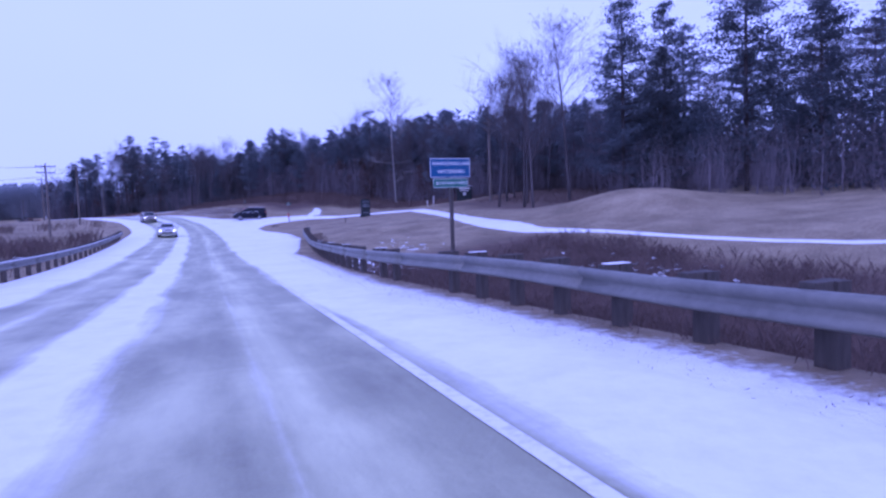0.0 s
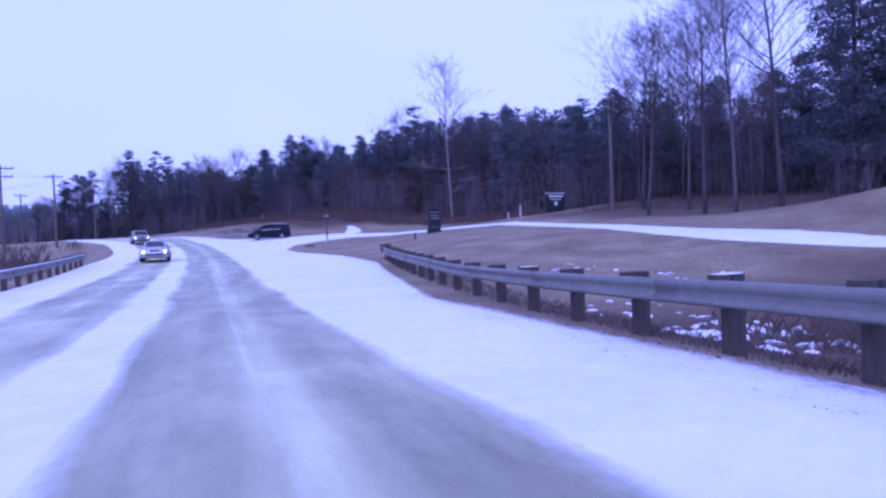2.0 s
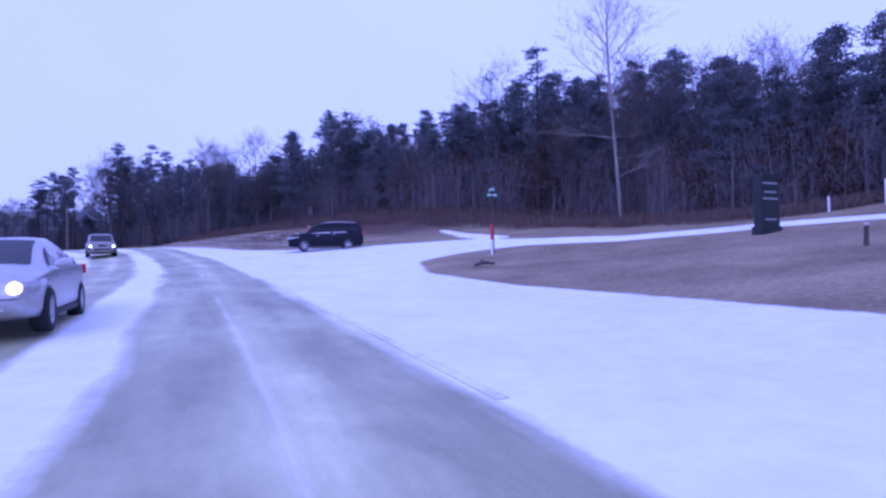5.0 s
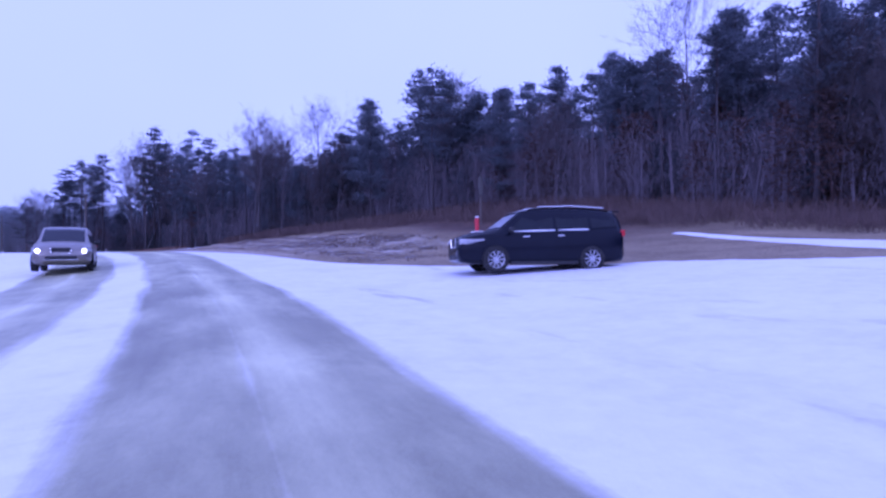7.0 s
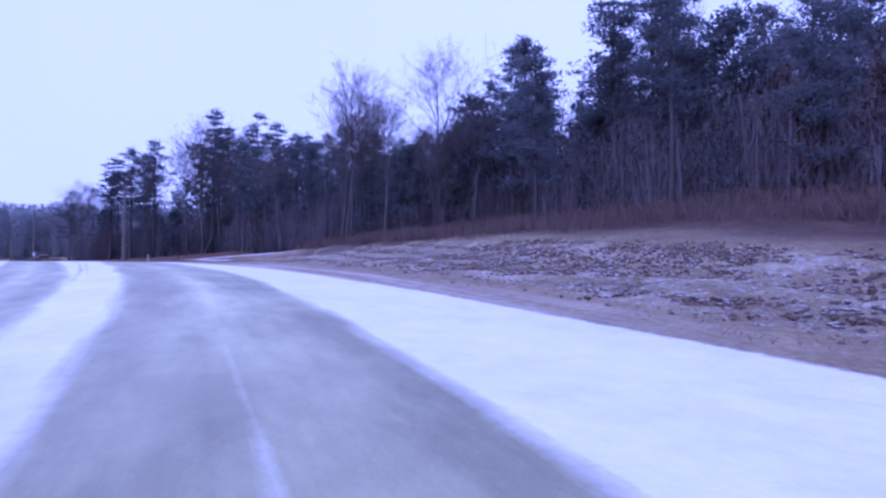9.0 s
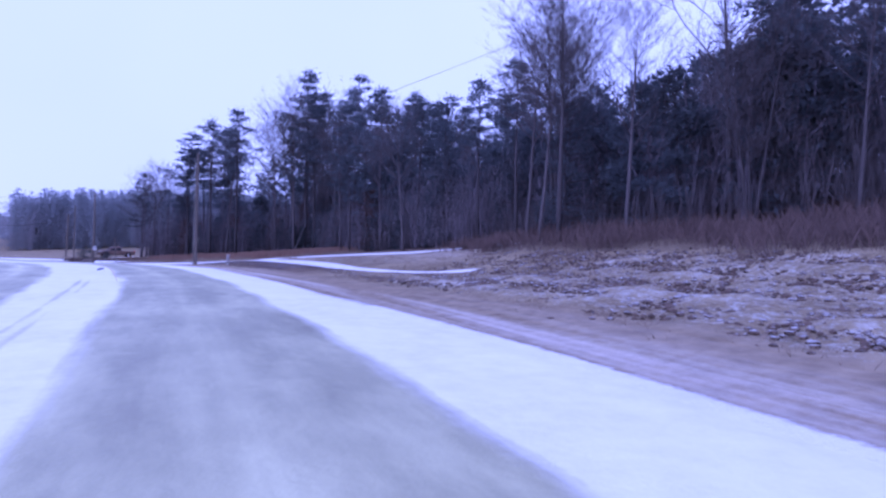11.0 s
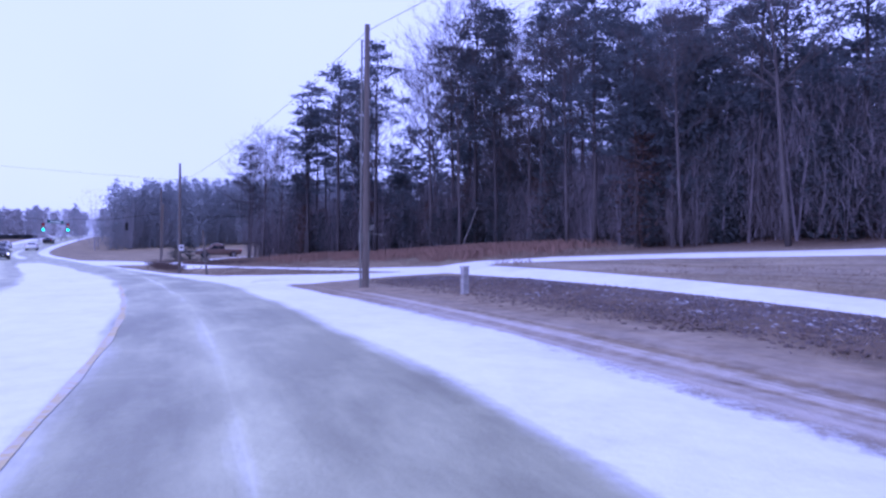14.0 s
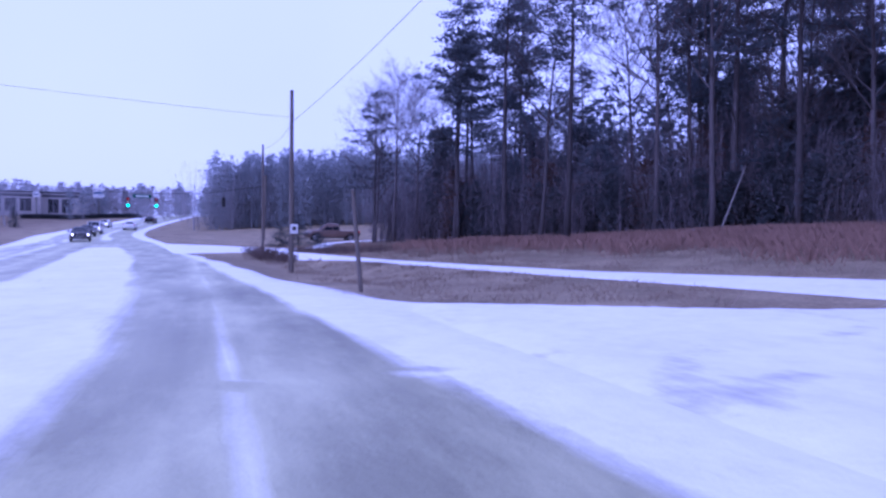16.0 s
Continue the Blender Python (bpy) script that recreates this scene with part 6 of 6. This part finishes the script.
def far_woods(name, label, material, seed, count, where, height, bare_share, low=0.25, spread=0.10, grain=1.0, even=0.0):
    """A belt of distant trees as one mesh: thin trunks under ragged crowns."""
    r = random.Random(seed)
    verts, faces = [], []

    def blade(p, w, width):
        side = w.cross(Vector((r.uniform(-1, 1), r.uniform(-1, 1), r.uniform(-1, 1)))).normalized() * width
        n = len(verts)
        verts.extend([tuple(p + side), tuple(p - side), tuple(p + w)])
        faces.append((n, n + 1, n + 2))
    for _ in range(count):
        s, d = where(r)
        foot = Vector(at(s, d, -0.2))
        h = height * r.uniform(0.65 + 0.2 * even, 1.2 - 0.12 * even)
        for _ in range(2):
            blade(foot, Vector((r.gauss(0, 0.06) * h, r.gauss(0, 0.06) * h, h * 0.95)), 0.006 * h + 0.02)
        if r.random() < bare_share:
            for _ in range(int(250 / grain)):
                u = low + (0.95 - low) * r.random()
                w = Vector((r.gauss(0, 0.34), r.gauss(0, 0.34), r.uniform(0.5, 1.3))) * (h * 0.2 * (1.2 - u))
                wide = spread * h * (1.1 - abs(u - 0.6))
                blade(foot + Vector((r.gauss(0, wide), r.gauss(0, wide), u * h)), w, r.uniform(0.010, 0.024) * (h / 12) ** 0.5)
        else:
            for _ in range(int(150 / grain ** 1.6)):
                u = low + (1.0 - low) * r.random() ** 0.8
                rad = h * 0.17 * math.sin(min(3.0, 0.5 + (u - low) / (1 - low) * 2.5)) + 0.15
                w = Vector((r.uniform(-1, 1), r.uniform(-1, 1), r.uniform(-0.2, 0.7))) * 0.9 * grain
                blade(foot + Vector((r.gauss(0, 0.5) * rad, r.gauss(0, 0.5) * rad, u * h)), w, r.uniform(0.12, 0.24) * grain)
    tagged(new(name, from_arrays(name, verts, faces, material)), label, "woods", kind="stuff")


far_woods("hill_pine_wood", "dark pine wood rising up the hill behind the road", HAZE_LIFTED_NEEDLE, 36, 330, lambda r: by_wood(88, 130, 18, 75)(r) if r.random() < 0.6 else by_wood(186, 232, 16, 50)(r), 12.5, 0.0, 0.22)
far_woods("slope_pine_wood", "pine wood on the slope behind the bank", NEEDLE, 41, 90, by_wood(130, 188, 14, 34), 10.5, 0.0, 0.15)
far_woods("hill_bare_wood", "grey leafless wood rising up the hill", BARK, 37, 170, by_wood(90, 236, 16, 60), 11.5, 1.0)
far_woods("young_thicket", "dense leafless thicket between the pine trunks", BARK, 38, 420, by_wood(60, 234, 3.0, 22), 6.5, 1.0, 0.04, 0.13)
far_woods("evergreen_thicket", "dark young evergreens filling the wood", CEDAR, 39, 240, by_wood(60, 234, 8.0, 26), 7.5, 0.0, 0.03, 0.1, 0.6)
far_woods("edge_evergreens", "young evergreens and brush along the foot of the wood", CEDAR, 43, 170, lambda r: by_wood(92, 138, 1.0, 5.0)(r) if r.random() < 0.35 else by_wood(172, 234, 1.0, 5.5)(r), 4.2, 0.0, 0.02, 0.1, 0.34)
far_woods("edge_thicket", "leafless thicket along the foot of the wood", BARK, 44, 200, lambda r: by_wood(84, 150, 0.8, 5.0)(r) if r.random() < 0.45 else by_wood(166, 234, 0.8, 6.0)(r), 4.6, 1.0, 0.03, 0.16)
far_woods("brown_thicket", "brown-grey leafless thicket along the front of the wood", THICKET, 45, 330, lambda r: by_wood(76, 140, -0.8, 3.5)(r) if r.random() < 0.62 else by_wood(166, 234, 0.2, 4.0)(r), 6.4, 1.0, 0.02, 0.17)
far_woods("inner_thicket", "brown-grey leafless trees between the pines", THICKET, 46, 300, by_wood(60, 234, 3.0, 14), 9.5, 1.0, 0.04, 0.12)
far_woods("leafy_saplings", "young oaks that keep their withered brown leaves", BROWN_LEAF, 47, 60, lambda r: by_wood(80, 128, 0.0, 5)(r) if r.random() < 0.75 else by_wood(178, 232, 0.5, 5)(r), 6.0, 0.0, 0.05, 0.1, 0.45)
far_woods("grove_thicket", "dark leafless thicket behind the grassy mound", THICKET, 48, 210, lambda r: field(14, 52, 38, 56)(r) if r.random() < 0.7 else field(46, 76, 46, 60)(r), 5.5, 1.0, 0.02, 0.18)
far_woods("grove_evergreens", "dark evergreens behind the bare trees on the slope", CEDAR, 49, 110, lambda r: field(14, 50, 42, 60)(r) if r.random() < 0.4 else field(48, 80, 48, 62)(r), 8.0, 0.0, 0.02, 0.1, 0.6)
# the far belts carry their haze in pale needle and twig colours
far_woods("far_pine_wood", "distant pine wood behind a field", HAZED_NEEDLE, 31, 300, lambda r: (r.uniform(291, 330) - 0.012 * r.random() * 900, r.uniform(10, 74)), 13.2, 0.0, 0.02, 0.1, 0.75, 1.0)
far_woods("far_front_wood", "distant pines along the edge of a field", HAZED_NEEDLE, 52, 110, lambda r: (lambda d: (294 - max(0, d - 22) * 0.9 + r.uniform(0, 5), d))(r.uniform(8.5, 60)), 12.4, 0.0, 0.02, 0.1, 0.6, 0.6)
far_woods("far_bare_wood", "distant grey leafless wood behind a field", HAZED_TWIG, 32, 110, lambda r: (lambda d: (292 - max(0, d - 22) * 0.9 + r.uniform(0, 8), d))(r.uniform(6.5, 60)), 11, 1.0, 0.04, 0.13)
far_woods("left_bare_wood", "distant grey leafless trees beyond the far side of the road", HAZED_TWIG, 33, 300, lambda r: (r.uniform(120, 300), -r.uniform(70, 145)), 10, 1.0, 0.06, 0.14)
far_woods("left_pine_wood", "distant pines beyond the far side of the road", HAZED_NEEDLE, 34, 70, lambda r: (r.uniform(150, 290), -r.uniform(85, 145)), 11, 0.0, 0.15)
far_woods("end_bare_wood", "distant grey trees beyond the traffic signals", HAZED_TWIG, 35, 620, lambda r: (r.uniform(330, 425), r.uniform(-140, 70)) if r.random() < 0.6 else (r.uniform(300, 420), -r.uniform(26, 140)), 8.2, 1.0, 0.04, 0.16, 1.0, 1.0)
far_woods("end_tree_belt", "belt of trees in haze-grey colour beyond the traffic signals", HAZED_TWIG, 53, 640, lambda r: (r.uniform(350, 425), r.uniform(-150, 40)) if r.random() < 0.6 else (r.uniform(285, 420), -r.uniform(70, 150)), 8.4, 0.0, 0.02, 0.1, 1.0, 1.0)
far_woods("end_pine_wood", "few dark pines among the distant grey trees", HAZED_NEEDLE, 40, 90, lambda r: (r.uniform(330, 425), r.uniform(-130, 60)), 8, 0.0, 0.1)


# ---------------------------------------------------------------- stones and small things
def snowy_stone():
    m, nt, b = mat("snow_topped_stone", 0.9)
    c = ramped(nt, noisy(nt, 6, 5), [(0.3, (0.10, 0.10, 0.105)), (0.7, (0.34, 0.33, 0.33))])
    geo = nt.nodes.new("ShaderNodeNewGeometry")
    xyz = nt.nodes.new("ShaderNodeSeparateXYZ")
    nt.links.new(geo.outputs["Normal"], xyz.inputs[0])
    top = sums(nt, "MULTIPLY", sums(nt, "ADD", sums(nt, "ADD", xyz.outputs["Z"], noisy(nt, 9, 3)), -1.12), 5.0, True)
    nt.links.new(mixed(nt, top, c, (0.8, 0.81, 0.83)), b.inputs["Base Color"])
    bumped(nt, b, noisy(nt, 14, 5), 0.5)
    return m


SNOWY_STONE = snowy_stone()


def stone_mesh(seed):
    r = random.Random(seed)
    bm = ready()
    bmesh.ops.create_icosphere(bm, subdivisions=1, radius=0.5)
    for v in bm.verts:
        v.co *= r.uniform(0.7, 1.15)
        v.co.z *= 0.62
    return mesh("stone", bm, SNOWY_STONE)


STONES = [stone_mesh(n) for n in range(5)]
rip_rng = random.Random(5)
riprap = thing("riprap", "grey riprap stones topped with snow on the ditch slope", "stones", at(32, 9.5))
inverse = riprap.matrix_basis.inverted()
for n in range(230):
    if n < 90:
        s, d = rip_rng.gauss(30.5, 2.0), rip_rng.uniform(6.9, 11)
    elif n < 170:
        s, d = rip_rng.uniform(36, 43.5), rip_rng.gauss(13.2, 0.7)
    else:
        s, d = rip_rng.gauss(20.5, 2.6), rip_rng.uniform(14.5, 19.5)
    o = new("stone", STONES[n % 5])
    o.parent = riprap
    k = rip_rng.uniform(0.18, 0.45)
    o.matrix_basis = inverse @ pose(*at(s, d, -0.02), rip_rng.uniform(-20, 20), rip_rng.uniform(-20, 20), rip_rng.uniform(0, 360)) @ Matrix.Diagonal((k, k * 0.8, k * 0.8, 1))

def frosted_soil():
    m, nt, b = mat("frosted_soil", 0.95)
    c = ramped(nt, noisy(nt, 5, 5), [(0.3, (0.055, 0.036, 0.027)), (0.7, (0.17, 0.12, 0.09))])
    geo = nt.nodes.new("ShaderNodeNewGeometry")
    xyz = nt.nodes.new("ShaderNodeSeparateXYZ")
    nt.links.new(geo.outputs["Normal"], xyz.inputs[0])
    top = sums(nt, "MULTIPLY", sums(nt, "ADD", sums(nt, "ADD", xyz.outputs["Z"], sums(nt, "MULTIPLY", noisy(nt, 1.6, 5), 2.0)), -1.80), 3.0, True)
    nt.links.new(mixed(nt, top, c, (0.46, 0.46, 0.48)), b.inputs["Base Color"])
    bumped(nt, b, noisy(nt, 16, 5), 0.6)
    return m


def clods(name, label, count, seed, where, size, material=None):
    """Lumps of turf and soil, frosted on top, as one mesh."""
    r = random.Random(seed)
    bm = ready()
    bmesh.ops.create_icosphere(bm, subdivisions=1, radius=0.5)
    bm.verts.ensure_lookup_table()
    base, tris = np.array([v.co for v in bm.verts]), [[v.index for v in f.verts] for f in bm.faces]
    bm.free()
    spots = np.array([where(r) for _ in range(count)])
    keep = np.minimum.reduce([strip_gap(spots[:, 0], spots[:, 1], *lane) for lane in LANES]) > 0.3
    spots = spots[keep]
    x, y, z = spot(spots[:, 0], spots[:, 1])
    verts, faces = [], []
    for i in range(len(spots)):
        k = size * r.uniform(0.5, 1.5)
        a = r.uniform(0, 6.28)
        n = len(verts)
        for bx, by, bz in base:
            j = r.uniform(0.7, 1.2) * k
            verts.append((x[i] + (bx * math.cos(a) - by * math.sin(a) * 0.7) * j, y[i] + (bx * math.sin(a) + by * math.cos(a) * 0.7) * j, z[i] + bz * j * 0.55))
        faces += [tuple(n + q for q in t) for t in tris]
    tagged(new(name, from_arrays(name, verts, faces, material or FROSTED_SOIL)), label, "clods", kind="stuff")


FROSTED_SOIL = frosted_soil()
DARK_TURF = plain("dark_turf", (0.060, 0.044, 0.038), (0.19, 0.145, 0.12), 2.5, 0.95, bump=0.5)
clods("corner_clods", "frosted clumps of turf on the corner by the driveway", 1700, 65, clumped(field(166, 181.8, 8.4, 10.8), 420, 0.4, 66), 0.10)
clods("dark_clods", "dark brown clods of turf on the corner by the driveway", 7500, 67, clumped(field(163, 181.6, 7.0, 10.9), 700, 0.5, 68), 0.085, DARK_TURF)
clods("turf_clods", "frosted clods of turf and soil on the rough bank", 11500, 61, clumped(field(108, 157, 7.6, 16.5), 1700, 0.7, 62), 0.14)
clods("verge_clods", "low frosted tufts and clods beside the footpath", 1800, 63, clumped(field(148, 178, 7.6, 10.0), 260, 0.45, 64), 0.10)

for s, d, k in ((164.4, -1.6, 0.2), (165.6, -1.45, 0.17)):
    lump = new("slush_lump", stone_mesh(int(s)))
    lump.data.materials[0] = TRIM
    lump.matrix_basis = pose(*at(s, d, 0.05), 0, 0, 30) @ Matrix.Diagonal((k * 1.4, k, k, 1))
    tagged(lump, "dark frozen slush lump on the snowy median", "slush lump", "slush lumps")

log = thing("fallen_log", "pale broken log lying in the grass by the wood", "log", at(206, 25.5), bearing(206) + 10)
part("trunk", tube(ready(), [(-1.1, 0, 0.35), (0, 0.05, 0.5), (1.2, 0.0, 0.42)], [0.07, 0.09, 0.08], 8), PALE_BARK, log)
snag = thing("broken_sapling", "pale broken sapling leaning against the wood", "tree", at(205, 27.2), bearing(205) - 10)
part("trunk", tube(ready(), [(-0.9, 0, 0.0), (-0.2, 0, 1.7), (0.7, 0, 3.9)], [0.06, 0.05, 0.035], 7), PALE_BARK, snag)
deadwood = thing("dead_branch", "grey dead branch on the lawn by the junction", "branch", at(75.6, 9.0, -0.03), 40)
part("limb", tube(ready(), [(-0.45, 0, 0.08), (0, 0.1, 0.16), (0.5, 0.05, 0.1)], [0.05, 0.07, 0.04], 7), BARK, deadwood)
part("twig", tube(ready(), [(0, 0.1, 0.14), (0.2, 0.35, 0.25), (0.3, 0.5, 0.2)], [0.035, 0.025, 0.01], 5), BARK, deadwood)


# ---------------------------------------------------------------- signals and far buildings
def signal_head(x, y, z, parent, lit=True, turn=0.0):
    h = part("signal_head", box(ready(), x, y, z, 0.34, 0.22, 1.02, 0.03), TRIM, parent, "black three-lamp signal head")
    for k, m in ((0.82, LENS_RED if lit else TRIM), (0.5, YELLOW_LINE if lit else TRIM), (0.18, GREEN_LAMP if lit else TRIM)):
        part("lamp", tube(ready(), [(x, y - 0.11, z + k), (x, y - 0.17, z + k)], 0.13, 14), m, h, "lit green lamp" if m is GREEN_LAMP else "")


sig = thing("traffic_signal", "green traffic signals hung from a span wire over the junction", "traffic signal", at(250, 0), bearing(250))
for x in (-3.05, -0.45):
    signal_head(x, 0, 3.45, sig)
    part("hanger", tube(ready(), [(x, 0, 4.45), (x, 0, 4.95)], 0.025, 5), WIRE, sig)
signal_head(6.3, 0.4, 3.75, sig, False)
part("hanger", tube(ready(), [(6.3, 0.4, 4.75), (6.3, 0.2, 5.25)], 0.025, 5), WIRE, sig)
for x, h in ((-24, 7.2), (10.5, 7.4)):
    part("pole", tube(ready(), [(x, 0, -1.5), (x + 0.25, 0, h)], [0.15, 0.11], 10), POLE_WOOD, sig, "wooden support pole")
part("span_wire", tube(ready(), [(-24, 0, 6.4), (-13, 0, 5.4), (-3, 0, 4.9), (4, 0, 5.05), (10.6, 0, 6.2)], 0.02, 5), WIRE, sig)
blade = part("street_blade", box(ready(), -1.75, 0, 4.42, 1.7, 0.04, 0.36, 0.02), GREEN_SIGN, sig, "green street name blade")
part("lettering_bar", box(ready(), -1.75, -0.025, 4.53, 1.2, 0.012, 0.13), WHITE_PAINT, blade)


def shop(label, s, d, turn, length, depth, height, storeys=1):
    t = thing("shop_building", label, "building", at(s, d), bearing(s) + turn)
    part("wall", box(ready(), 0, 0, -1.0, length, depth, height + 1.0, 0.05), WALL_PALE, t)
    part("roof", box(ready(), 0, 0, height, length + 0.5, depth + 0.5, 0.45, 0.05), ROOF_DARK, t)
    part("snow_ledge", box(ready(), 0, 0, height + 0.45, length + 0.3, depth + 0.3, 0.06), SNOW, t)
    part("fascia", box(ready(), 0, -depth / 2 - 0.06, height - 1.0, length * 0.92, 0.1, 0.7, 0.02), ROOF_DARK, t)
    n = int(length / 3.2)
    for k in range(n):
        w = part("window", box(ready(), (k - (n - 1) / 2) * 3.0, -depth / 2 - 0.02, 0.5, 2.3, 0.08, height - 1.9, 0.02), TRIM, t, "shop window")
        part("pane", box(ready(), (k - (n - 1) / 2) * 3.0, -depth / 2 - 0.065, 0.62, 2.1, 0.02, height - 2.14), GLASS, w)


shop("long low pale shop building with a dark roof far away", 352, -50, 15, 30, 14, 5.0)
shop("pale shop building with dark windows far away", 350, -72, 60, 30, 14, 5.5)
shop("small pale building far beyond the junction", 357, -31.0, 5, 9, 9, 5.4)
for s, d, h, w in ((357, -23.2, 7.6, 2.7), (345.5, -33.2, 6.0, 1.3)):
    t = thing("shop_sign", "tall white roadside shop sign on a post", "sign", at(s, d), bearing(s) + 10)
    part("mast", box(ready(), 0, 0.1, -0.5, 0.3, 0.3, h, 0.02), GALV, t)
    face = part("face", box(ready(), 0, 0, h - w * 1.0, w, 0.35, w * 1.0, 0.05), WHITE_PAINT, t)
    part("lettering_bar", box(ready(), 0, -0.19, h - w * 0.6, w * 0.7, 0.012, w * 0.18), BLUE_SIGN, face)

house = thing("house", "white gabled house beyond the bare trees on the hill", "house", at(101, 87, -0.3), bearing(101) + 35)
part("wall", box(ready(), 0, 0, -1.5, 11, 7, 4.6, 0.03), WHITE_PAINT, house)
bm = ready()
ridge = [bm.verts.new(c) for c in ((-5.9, -4.0, 3.0), (5.9, -4.0, 3.0), (5.9, 4.0, 3.0), (-5.9, 4.0, 3.0), (-5.9, 0, 5.6), (5.9, 0, 5.6))]
for f in ((0, 1, 5, 4), (2, 3, 4, 5), (0, 4, 3), (1, 2, 5), (0, 3, 2, 1)):
    bm.faces.new([ridge[k] for k in f])
part("roof", bm, SNOW, house, "snow-covered gable roof")
for x in (-3.2, 0.0, 3.2):
    w = part("window", box(ready(), x, -3.52, 1.0, 1.1, 0.08, 1.3, 0.02), TRIM, house, "dark window")
    part("pane", box(ready(), x, -3.57, 1.08, 0.94, 0.02, 1.14), GLASS, w)
